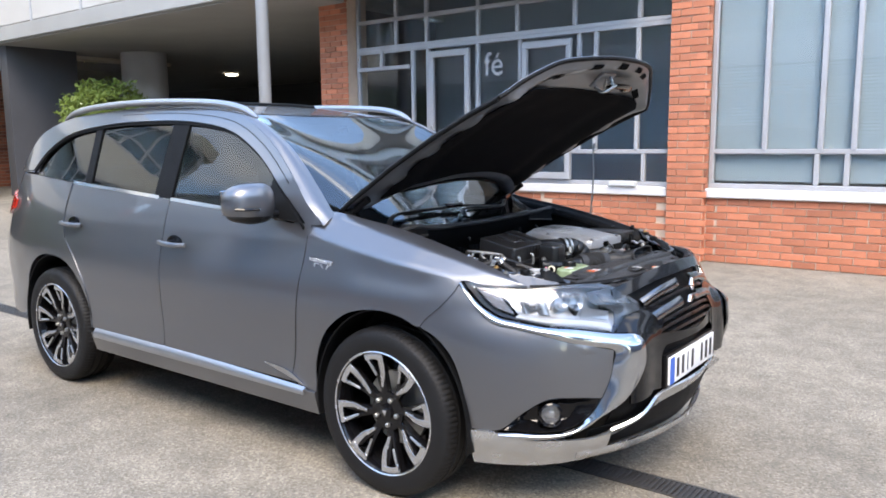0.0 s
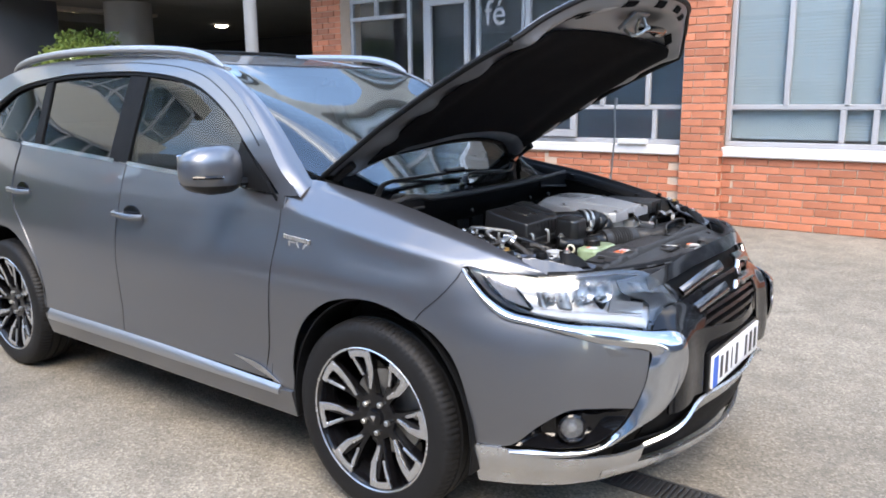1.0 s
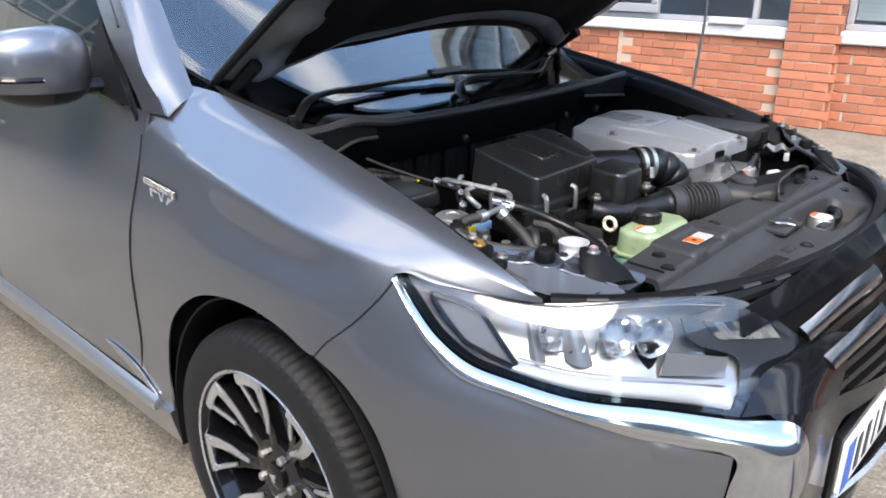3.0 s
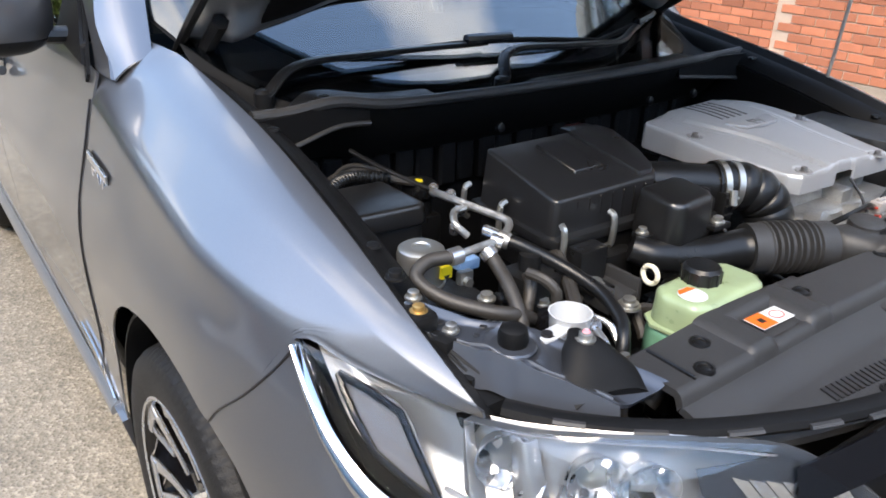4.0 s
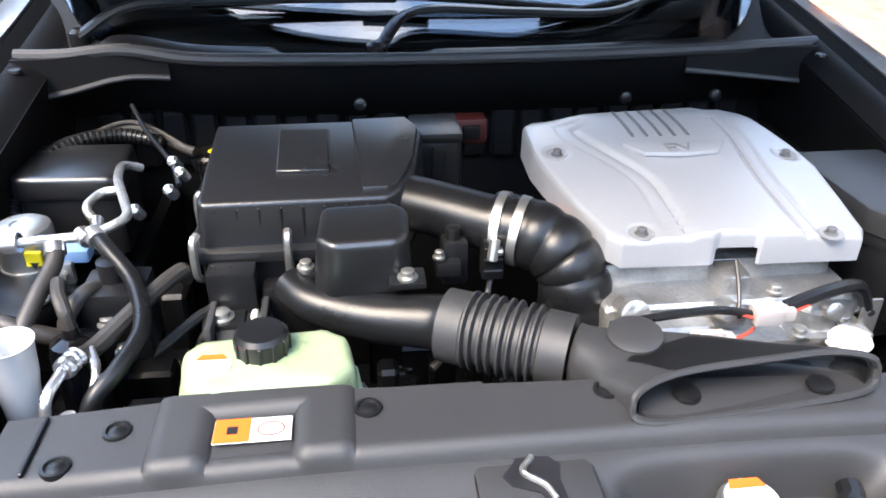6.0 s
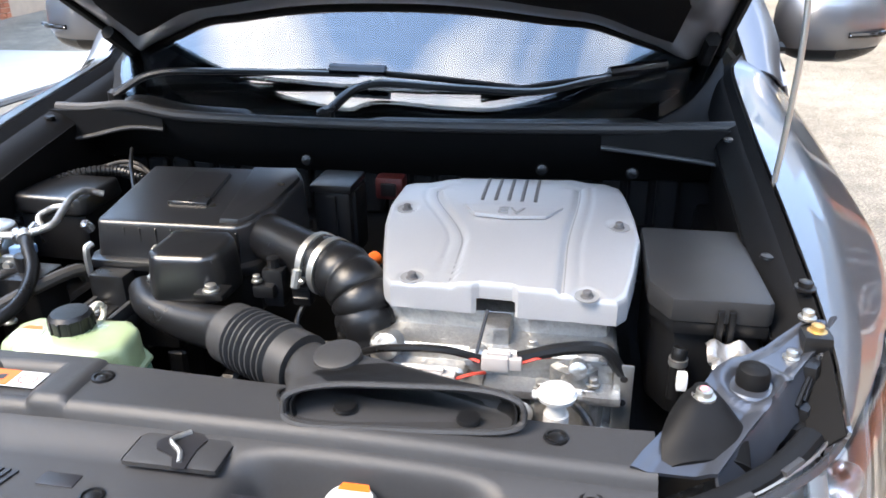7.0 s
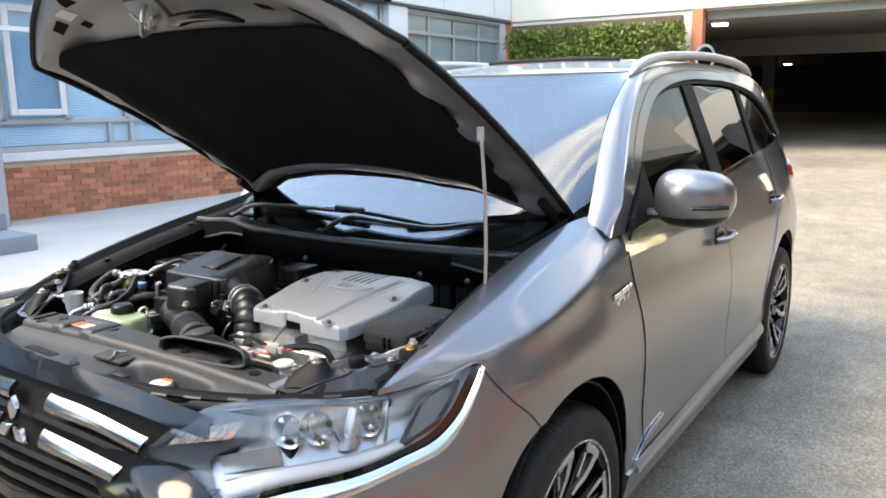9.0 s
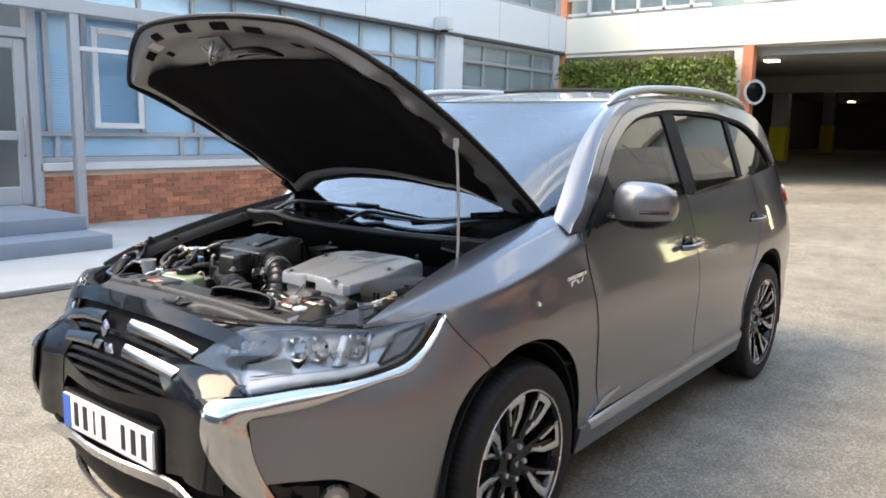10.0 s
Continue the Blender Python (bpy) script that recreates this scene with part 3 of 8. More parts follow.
structure("column_1", lathe([(0.5, 0), (0.5, 3.46)], 32, pose(-13.9, 6.9, 0)), CONCRETE, "thick round concrete column")
structure("column_2", lathe([(0.085, 0), (0.085, 3.9)], 24, pose(-6.42, 3.86, 0)), POST_GREY, "slim grey steel column at the slab edge")
structure("wall_far_bright", rbox((-15.6, 15.4, 0), (-13.9, 15.5, 2.6), 0), RENDER_WALL, "pale panel at the back of the undercroft")
for x, y, m in ((-16.2, 6.85, LAMP_GLOW), (-16.5, 11.5, LAMP_WHITE)):
    l = thing("ceiling_lamp", "round lit ceiling lamp under the concrete soffit", "lamp", (x, y, 3.30), "undercroft lamps")
    part("shade", lathe([(0.17, -0.02), (0.20, 0.0)], 20), FRAME_GREY, l)
    part("diffuser", lathe([(0.10, -0.07), (0.17, -0.05), (0.18, -0.02)], 20), m, l)


def leaves(bm, inside, count, size, seed, pull):
    """Small folded leaves scattered where inside() puts them."""
    r = random.Random(seed)
    for _ in range(count):
        c = Vector(inside(r))
        m = Matrix.Translation(c) @ Euler((r.uniform(-1.2, 1.2), r.uniform(-1.2, 1.2), r.uniform(0, 6.3))).to_matrix().to_4x4()
        s = size * r.uniform(0.6, 1.3)
        a, b, c2, d, e = ((0, 0, 0), (s * 0.45, s * 0.28, s * 0.12), (s, 0, 0), (s * 0.45, -s * 0.28, s * 0.12), (s * 0.5, 0, 0))
        vs = [bm.verts.new(m @ Vector(q)) for q in (a, b, c2, d, e)]
        bm.faces.new((vs[0], vs[4], vs[2], vs[1]))
        bm.faces.new((vs[0], vs[3], vs[2], vs[4]))
    return bm


bush = thing("shrub", "leafy green shrub in a planter before the dark wall", "shrub", (-12.5, 5.0, ground_z(-12.5)))
part("planter", rbox((-0.9, -0.5, 0), (0.9, 0.5, 0.75), 0.03), CONCRETE, bush)
bm = bmesh.new()
for k in range(7):
    tube([(0.2 * k - 0.6, 0, 0.7), (0.22 * k - 0.66, 0.05, 1.2), (0.3 * k - 0.9, 0.1 * (k % 3 - 1), 1.8)], 0.02, 6, 4, bm=bm)
part("trunk", bm, BARK, bush)
def bush_point(r):
    while True:
        p = Vector((r.uniform(-1, 1), r.uniform(-1, 1), r.uniform(-1, 1)))
        if 0.35 < p.length < 1 and noise.noise(p * 2.3) > -0.25:
            k = 1 + 0.18 * noise.noise(p.normalized() * 3)
            return p.x * 1.25 * k, p.y * 0.65 * k, 1.72 + p.z * 0.62 * k
part("crown", leaves(bmesh.new(), bush_point, 5200, 0.085, 3, 0), LEAF, bush)

SITE = Matrix.Translation((0, 0.40, 0.04)) @ Matrix.Diagonal((1.05, 1, 1.06, 1))
for ob in set(scene.objects) - before_north:
    if ob.parent is None:
        ob.matrix_basis = SITE @ ob.matrix_basis

# south offices across the yard
SY = -8.4
structure("wall_south", join(rbox((-16.05, SY - 0.3, 0), (-2.63, SY, 0.79), 0), rbox((0.9, SY - 0.3, 0), (12, SY, 0.79), 0)), MORTAR, "red brick plinth of the office block")
bm = bricks_into(bmesh.new(), -9.5, -2.66, 0.05, 0.785, SY, 1, 21)
tagged(part("bricks", bm, BRICK_DARK, bpy.data.objects["wall_south"]), kind="stuff")
structure("sill_south", join(rbox((-16.05, SY - 0.2, 0.79), (-2.58, SY + 0.06, 0.90), 0.01, 1), rbox((0.9, SY - 0.2, 0.79), (12, SY + 0.06, 0.9), 0.01, 1)), SILL, "pale blue-grey window sill")
ups = (-2.79, -3.31, -4.15, -5.05, -5.8, -6.8, -7.7)
window_unit("window_6", "blue-tinted office glazing in pale frames", -11.03, -2.60, 0.9, 3.5, SY - 0.04, 1, sorted(ups + (-8.7, -9.6, -10.4)), (1.29, 2.9), (-10.1, -8.9, -7.8, -6.6, -5.125, -4.78, -2.88), blind=BLUE_BLIND, bar=0.07)
# the slats here are added as a painted sky reflection
window_unit("window_7", "row of office windows with pale frames", -15.85, -11.70, 0.9, 3.42, SY - 0.04, 1, (-14.8, -13.7, -12.7), (2.4, 2.98), blind=BLIND_AND_SKY, bar=0.07)
tilt = thing("open_window", "tilted white-framed opening window", "window", (-3.725, SY + 0.03, 1.37))
part("window_frame", join(join(rbox((-0.37, 0, 0), (-0.29, 0.05, 1.36), 0.006, 1), rbox((0.29, 0, 0), (0.37, 0.05, 1.36), 0.006, 1)), join(rbox((-0.29, 0, 0), (0.29, 0.05, 0.08), 0.006, 1), rbox((-0.29, 0, 1.28), (0.29, 0.05, 1.36), 0.006, 1))), SILL, tilt)
p = part("pane", rbox((-0.29, 0.02, 0.08), (0.29, 0.028, 1.28), 0), PANE, tilt)
structure("column_3", rbox((-11.69, SY - 0.2, 0), (-11.05, SY + 0.12, 3.5), 0.01, 1), CLADDING, "pale clad column between the windows")
structure("wall_band_south", rbox((-16.05, SY - 0.4, 3.5), (12, SY + 0.16, 4.38), 0.015, 1), CLADDING, "pale grey cladding band above the windows")
band = bpy.data.objects["wall_band_south"]
for x in (-15.2, -13.0, -10.8, -8.6, -6.4, -4.2):
    part("panel_joint", rbox((x, SY + 0.155, 3.52), (x + 0.012, SY + 0.163, 4.36), 0), FRAME_GREY, band)
# thin dark strip stands in for the shade below the band
structure("soffit_south", rbox((-16.05, SY, 3.44), (12, SY + 0.16, 3.498), 0.005, 1), DARK_WALL, "dark underside of the cladding band")
# pale slats again imitate sky reflected in these upper panes
window_unit("window_8", "upper office windows in white frames", -15.85, 11.5, 4.43, 5.98, SY - 0.02, 1, [-15.85 + 1.2 * k for k in range(1, 23)], (4.88,), blind=BLIND_AND_SKY, bar=0.06)
structure("wall_upper_south", rbox((-16.05, SY - 0.35, 6.0), (12, SY + 0.1, 6.5), 0.01, 1), CLADDING, "pale grey upper cladding")
structure("wall_room_south", rbox((-26, SY - 3.2, 0), (12, SY - 3.0, 6.4), 0), ROOM, "dim office interior behind the glazing")
cam_box = thing("security_camera", "white security camera fixed under the cladding band", "camera", (-10.73, SY + 0.17, 3.60))
part("body", rbox((-0.12, 0, -0.12), (0.12, 0.34, 0.14), 0.03), WHITE_PL, cam_box)
part("lens", lathe([(0.07, 0.0), (0.08, 0.06)], 16, pose(0, 0.17, -0.18)), GLOSS, cam_box)

# entrance with steps and a post
steps = thing("entrance_steps", "blue-grey stone entrance steps", "steps", (0, 0, 0.035))
for k, (y0, z0) in enumerate(((-6.16, 0.0), (-6.72, 0.165))):
    part("step", rbox((-2.37 + 0.01 * k, SY + 0.02, z0), (4.5, y0, z0 + 0.165), 0.012), STEP_STONE, steps)
porch = thing("porch_frame", "pale painted steel entrance porch frame", "porch", (-2.96, SY + 0.36, 0.035))
part("post", rbox((-0.06, -0.06, 0), (0.06, 0.06, 2.80), 0.01, 1), FRAME_GREY, porch)
part("beam", rbox((-1.6, -0.07, 2.80), (4.2, 0.07, 2.98), 0.01, 1), FRAME_GREY, porch)
part("rail", rbox((-1.4, -0.03, 2.34), (-0.06, 0.03, 2.40), 0.006, 1), SILL, porch)
door = tagged(new("door_1"), "dark glazed entrance door in a grey frame", kind="structure")
door.location.x = 0.11
part("door_frame", join(join(rbox((-2.74, SY - 0.1, 0.33), (-2.62, SY + 0.06, 2.9), 0.01, 1), rbox((-0.2, SY - 0.1, 0.33), (-0.08, SY + 0.06, 2.9), 0.01, 1)), rbox((-2.62, SY - 0.1, 2.5), (-0.2, SY + 0.06, 2.62), 0.01, 1)), FRAME_GREY, door)
part("door_leaf", join(join(rbox((-2.60, SY - 0.04, 0.36), (-2.46, SY + 0.02, 2.48), 0.01, 1), rbox((-1.5, SY - 0.04, 0.36), (-1.36, SY + 0.02, 2.48), 0.01, 1)), join(rbox((-2.46, SY - 0.04, 0.36), (-1.5, SY + 0.02, 0.6), 0.01, 1), join(rbox((-2.46, SY - 0.04, 1.2), (-1.5, SY + 0.02, 1.32), 0.01, 1), rbox((-2.46, SY - 0.04, 2.36), (-1.5, SY + 0.02, 2.48), 0.01, 1)))), FRAME_GREY, door)
part("pane", rbox((-2.46, SY - 0.02, 0.6), (-1.5, SY - 0.012, 2.36), 0), PANE, door)
part("pull_handle", tube([(-2.53, SY + 0.02, 1.0), (-2.53, SY + 0.07, 1.05), (-2.53, SY + 0.07, 1.45), (-2.53, SY + 0.02, 1.5)], 0.012, 8, 4), STEEL, door)
window_unit("window_10", "tall glazed front beside the entrance", -0.05, 11.5, 0.9, 3.45, SY - 0.04, 1, [1.1 * k for k in range(1, 11)], (1.3, 2.9), blind=BLUE_BLIND, bar=0.07)

# west block: hedge-clad wall, car park mouth, cream band
WX = -16.1
gz = ground_z(WX)
structure("wall_west_left", rbox((WX - 0.3, -8.4, gz - 0.2), (WX, -3.66, 3.45), 0), RENDER_WALL, "cream wall behind the clipped hedge")
structure("wall_west_band", rbox((WX - 0.4, -8.6, 3.46), (WX + 0.05, 9, 4.34), 0.015, 1), RENDER_WALL, "cream rendered band over the car park mouth")
for x0, x1, n, up in ((-8.3, -4.5, 12, 0.0), (-3.7, 3.0, 13, 0.0), (-8.3, 8.6, 14, 2.8)):
    w = tagged(new("window_%d" % n), "row of upper windows in white frames", kind="structure")
    fr = bmesh.new()
    for c, d in ((4.40, 4.47), (4.78, 4.84), (5.9, 6.0)):
        rbox((WX - 0.08, x0, c + up), (WX + 0.02, x1, d + up), 0.006, 1, bm=fr)
    part("window_frame", fr, SILL, w)
    y = x0
    while y <= x1 + 0.01:
        part("upright", rbox((WX - 0.08, y - 0.04, 4.40 + up), (WX + 0.02, y + 0.04, 6.0 + up), 0.006, 1), SILL, w)
        if y + 0.6 < x1:
            part("pane", rbox((WX - 0.04, y + 0.04, 4.47 + up), (WX - 0.034, y + 0.63, 5.9 + up), 0), PANE, w)
        y += 0.67
# pale sheet behind the panes imitates the sky they reflect
structure("wall_west_upper", rbox((WX - 0.5, -8.6, 4.34), (WX - 0.42, 9, 9), 0), BLIND_AND_SKY, "dim rooms behind the upper windows")
structure("wall_west_top", join(rbox((WX - 0.3, -8.6, 6.0), (WX + 0.05, 9, 7.2), 0.01, 1), rbox((WX - 0.3, -8.6, 8.8), (WX + 0.05, 9, 9.2), 0.01, 1)), RENDER_WALL, "cream upper wall")
for n, y0, y1, z1 in ((1, -8.40, -8.23, 5.2), (2, -3.66, -3.43, 3.46)):
    bm = rbox((WX - 0.2, y0, 0), (WX + 0.06, y1, z1), 0)
    structure("pier_west_%d" % n, bm, BRICK_JOINED, "slim orange brick pier beside the hedge")
hedge = thing("hedge", "clipped leafy green hedge wall", "hedge", (WX + 0.3, -5.95, gz))
part("trunk", rbox((-0.12, -2.15, 0.0), (0.0, 2.15, 3.0), 0.03), BARK, hedge)
def hedge_point(r):
    y, z = r.uniform(-2.24, 2.24), r.uniform(0.2, 2.86)
    return 0.05 + 0.16 * noise.noise(Vector((y * 1.6, z * 1.6, 4))) + r.uniform(-0.12, 0.12), y, z + 0.08 * noise.noise(Vector((y * 2.5, 1, 2)))
part("crown", leaves(bmesh.new(), hedge_point, 15000, 0.11, 5, 0), LEAF, hedge)
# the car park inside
# ceiling and beam carry the interior's shade in their colour
structure("ceiling_car_park", rbox((-44, -8, 3.25), (WX - 0.3, 9, 3.45), 0), SHADED_CONC, "dim concrete car park ceiling")
structure("beam_car_park", rbox((-23.2, -8, 2.75), (-22.8, 9, 3.25), 0.01, 1), SHADED_CONC, "concrete beam in the car park")
# car park walls coloured near black in place of deep shade
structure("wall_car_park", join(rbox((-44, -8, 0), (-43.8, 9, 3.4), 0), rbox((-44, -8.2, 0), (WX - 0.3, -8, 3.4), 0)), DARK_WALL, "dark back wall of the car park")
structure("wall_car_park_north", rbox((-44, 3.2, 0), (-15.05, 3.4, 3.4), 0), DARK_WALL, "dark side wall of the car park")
for n, (x, y) in enumerate(((-25.0, -5.15), (-33.0, -5.4))):
    g = ground_z(x)
    c = structure("column_%d" % (4 + n), rbox((x - 0.24, y - 0.24, g), (x + 0.24, y + 0.24, 3.26), 0.02), CONCRETE, "square concrete car park column with a yellow base")
    part("base_band", rbox((x - 0.26, y - 0.26, g), (x + 0.26, y + 0.26, g + 1.1), 0.02), YELLOW, c)
for x, y in ((-17.2, -3.35), (-26.2, -4.5), (-36.9, -6.2), (-40.6, -6.1), (-22, 0.3)):
    l = thing("strip_lamp", "lit strip lamp on the car park ceiling", "lamp", (x, y, 3.25), "car park lamps")
    part("housing", rbox((-0.13, -0.20, -0.03), (0.13, 0.20, 0), 0.008, 1), FRAME_GREY, l)
    part("diffuser", rbox((-0.10, -0.16, -0.075), (0.10, 0.16, -0.03), 0.015), LAMP_WHITE, l)
sign = thing("round_mirror", "round dark convex mirror on the brick pier", "mirror", (WX + 0.10, -3.36, 2.42))
sign.rotation_euler = (0, 0, radians(55))
part("back", lathe([(0.05, 0), (0.27, 0.03), (0.28, 0.06)], 24, pose(0, 0, 0, 0, 90, 0)), CONCRETE, sign)
part("glass", lathe([(0.22, 0.061), (0.16, 0.070), (0.05, 0.075)], 24, pose(0, 0, 0, 0, 90, 0)), GLOSS, sign)
# east side behind the camera: unseen wall added, dark grey to dim reflections
structure("wall_east", rbox((14, -9, 0), (14.4, 9, 6.5), 0), mat("grey_wall", (0.16, 0.17, 0.19), 0.8, 0, 0.1, 0.8, bump=0.1), "plain grey wall closing the yard")

# ---- the car: its side surface ----
# x ahead of the front axle, y to the car's left, z up. u runs along the outline seen from above and equals about x on the flank.
_o = curve([(x, y, 0) for x, y in ((-3.70, 0), (-3.68, 0.35), (-3.62, 0.62), (-3.48, 0.77), (-3.2, 0.850), (-2.7, 0.888), (-2.0, 0.893), (-1.0, 0.893), (-0.4, 0.895), (0.0, 0.898), (0.25, 0.888), (0.42, 0.862), (0.57, 0.812), (0.70, 0.735), (0.80, 0.635), (0.87, 0.52), (0.925, 0.39), (0.96, 0.25), (0.982, 0.12), (0.99, 0))], 16)
OUT = np.array([(v.x, v.y) for v in _o])
ARC = np.r_[0, np.cumsum(np.linalg.norm(np.diff(OUT, axis=0), axis=1))]
ARC -= ARC[int(np.argmin(np.hypot(OUT[:, 0], OUT[:, 1] - 0.898)))]
UF = float(ARC[-1])
SIDE_Z = (0.20, 0.30, 0.36, 0.42, 0.50, 0.62, 0.75, 0.86, 0.95, 1.02, 1.10, 1.17, 1.25, 1.55, 1.66)
SIDE_D = (0.05, 0.032, 0.014, 0.010, 0.014, 0.006, 0.0, 0.010, 0.032, 0.048, 0.072, 0.098, 0.128, 0.255, 0.315)
NOSE_Z = (0.20, 0.25, 0.30, 0.36, 0.42, 0.50, 0.62, 0.70, 0.76, 0.81, 0.86, 0.93, 1.0, 1.1)
NOSE_D = (0.10, 0.085, 0.05, 0.012, 0.006, 0.0, 0.0, 0.006, 0.020, 0.045, 0.062, 0.100, 0.16, 0.26)


def soft(xs, ys):
    """A smooth function through a table."""
    zz = np.linspace(xs[0], xs[-1], 400)
    yy = np.interp(zz, xs, ys)
    k = np.ones(25) / 25
    pad = np.r_[np.full(12, yy[0]), yy, np.full(12, yy[-1])]
    yy = np.convolve(pad, k, "valid")
    return lambda z: float(np.interp(z, zz, yy))


side_d, nose_d = soft(SIDE_Z, SIDE_D), soft(NOSE_Z, NOSE_D)


def smooth01(a, b, x):
    t = min(1, max(0, (x - a) / (b - a)))
    return t * t * (3 - 2 * t)


def S(u, z, s=1, off=0.0):
    """A place on the car's skin: u along it, z up, s its side (1 left, -1 right), off outwards."""
    x, y = float(np.interp(u, ARC, OUT[:, 0])), float(np.interp(u, ARC, OUT[:, 1]))
    e = 0.012
    tx = np.interp(u + e, ARC, OUT[:, 0]) - np.interp(u - e, ARC, OUT[:, 0])
    ty = np.interp(u + e, ARC, OUT[:, 1]) - np.interp(u - e, ARC, OUT[:, 1])
    n = math.hypot(tx, ty) or 1
    k = smooth01(0.10, 0.65, u)
    d = lerp(side_d(z), nose_d(z), k) - off
    # the bumper corners stand proud below the lamps
    d -= 0.058 * math.exp(-((u - 1.05) / 0.12) ** 2) * smooth01(0.34, 0.46, z) * smooth01(0.80, 0.70, z)
    nx, ny = -ty / n, tx / n
    if u > UF - e:
        nx, ny = 1.0, 0.0
    return Vector((x - nx * d, s * max(0, y - ny * d), z))


def by_index(pts):
    """A line through 2D points as a function of 0..1, each point at an even step."""
    n = 12
    c = curve([(*q, 0) for q in pts], n)
    def f(t):
        w = t * (len(c) - 1)
        i = min(int(w), len(c) - 2)
        p = c[i].lerp(c[i + 1], w - i)
        return p.x, p.y
    return f


def coons(bottom, top, left, right):
    """A patch within four lines of (u, z)."""
    B, T, L, R = along(bottom), along(top), along(left), along(right)
    c00, c10, c01, c11 = np.array(bottom[0]), np.array(bottom[-1]), np.array(top[0]), np.array(top[-1])
    def f(a, b):
        p = (1 - b) * np.array(B(a)) + b * np.array(T(a)) + (1 - a) * np.array(L(b)) + a * np.array(R(b))
        p -= (1 - a) * (1 - b) * c00 + a * (1 - b) * c10 + (1 - a) * b * c01 + a * b * c11
        return float(p[0]), float(p[1])
    return f


def skin(f, nu, nv, s, off=0.0, thick=0.005, bm=None):
    """A patch of the side laid on the car's skin; off a number or a function of 0..1, 0..1."""
    def g(a, b):
        u, z = f(a, b)
        return S(u, z, s, off(a, b) if callable(off) else off)
    def flipped(a, b):
        return g(1 - a, b)
    return sheet(g if s < 0 else flipped, nu, nv, thick, bm)


car = thing("car", "grey metallic estate car with its bonnet propped open", "car")


def belt(x):
    return 1.075 - 0.06 * x


# --- wings ---
def edge_top(t):
    """The wing's inner upper edge, from the windscreen to the lamp."""
    return EDGE[min(int(t * (len(EDGE) - 1)), len(EDGE) - 2)].lerp(EDGE[min(int(t * (len(EDGE) - 1)), len(EDGE) - 2) + 1], t * (len(EDGE) - 1) - min(int(t * (len(EDGE) - 1)), len(EDGE) - 2))


EDGE = curve([(-0.447, 0.735, 1.154), (-0.37, 0.710, 1.146), (-0.29, 0.694, 1.132), (0.0, 0.690, 1.085), (0.25, 0.700, 1.028), (0.45, 0.710, 0.970), (0.585, 0.708, 0.918)], 12)
WING_LOW = along([(-0.487, 0.378), (-0.43, 0.378), (-0.372, 0.378), (-0.362, 0.52), (-0.30, 0.65), (-0.19, 0.74), (-0.08, 0.778), (0.03, 0.788), (0.13, 0.775), (0.212, 0.748), (0.258, 0.785), (0.31, 0.838), (0.367, 0.927), (0.45, 0.921), (0.55, 0.914), (0.648, 0.909)])


CREASE = soft((-0.52, -0.30, -0.10, 0.10, 0.30, 0.387, 0.45, 0.55, 0.66), (1.068, 1.045, 1.010, 0.980, 0.951, 0.936, 0.924, 0.914, 0.908))


def shoulder(u, e, z):
    """The wing's surface at a station: the skin up to a crease that runs to the lamp's tip, a steep facet, then a flat top to the inner edge e."""
    zc = min(CREASE(u), e.z - 0.012)
    c = S(u, zc, 1)
    dy, dz = c.y - e.y, e.z - zc
    zm, ym = zc + 0.84 * dz, c.y - 0.60 * dy
    def raw(q):
        if q <= zc:
            return S(u, q, 1).y
        if q <= zm:
            return lerp(c.y, ym, (q - zc) / (zm - zc))
        return lerp(ym, e.y, (q - zm) / (e.z - zm))
    w = min(0.014, 0.15 * dz)
    y = sum(raw(z + w * k / 4) for k in range(-4, 5)) / 9
    # the panel draws in between the wheel arch and the crease
    y -= 0.007 * smooth01(-0.24, -0.08, u) * smooth01(0.34, 0.16, u) * math.sin(math.pi * min(1, max(0, (z - 0.84) / (zc + 0.01 - 0.84)))) ** 2
    return Vector((lerp(S(u, min(z, zc), 1).x, e.x, max(0, (z - zc) / dz)), y, z))


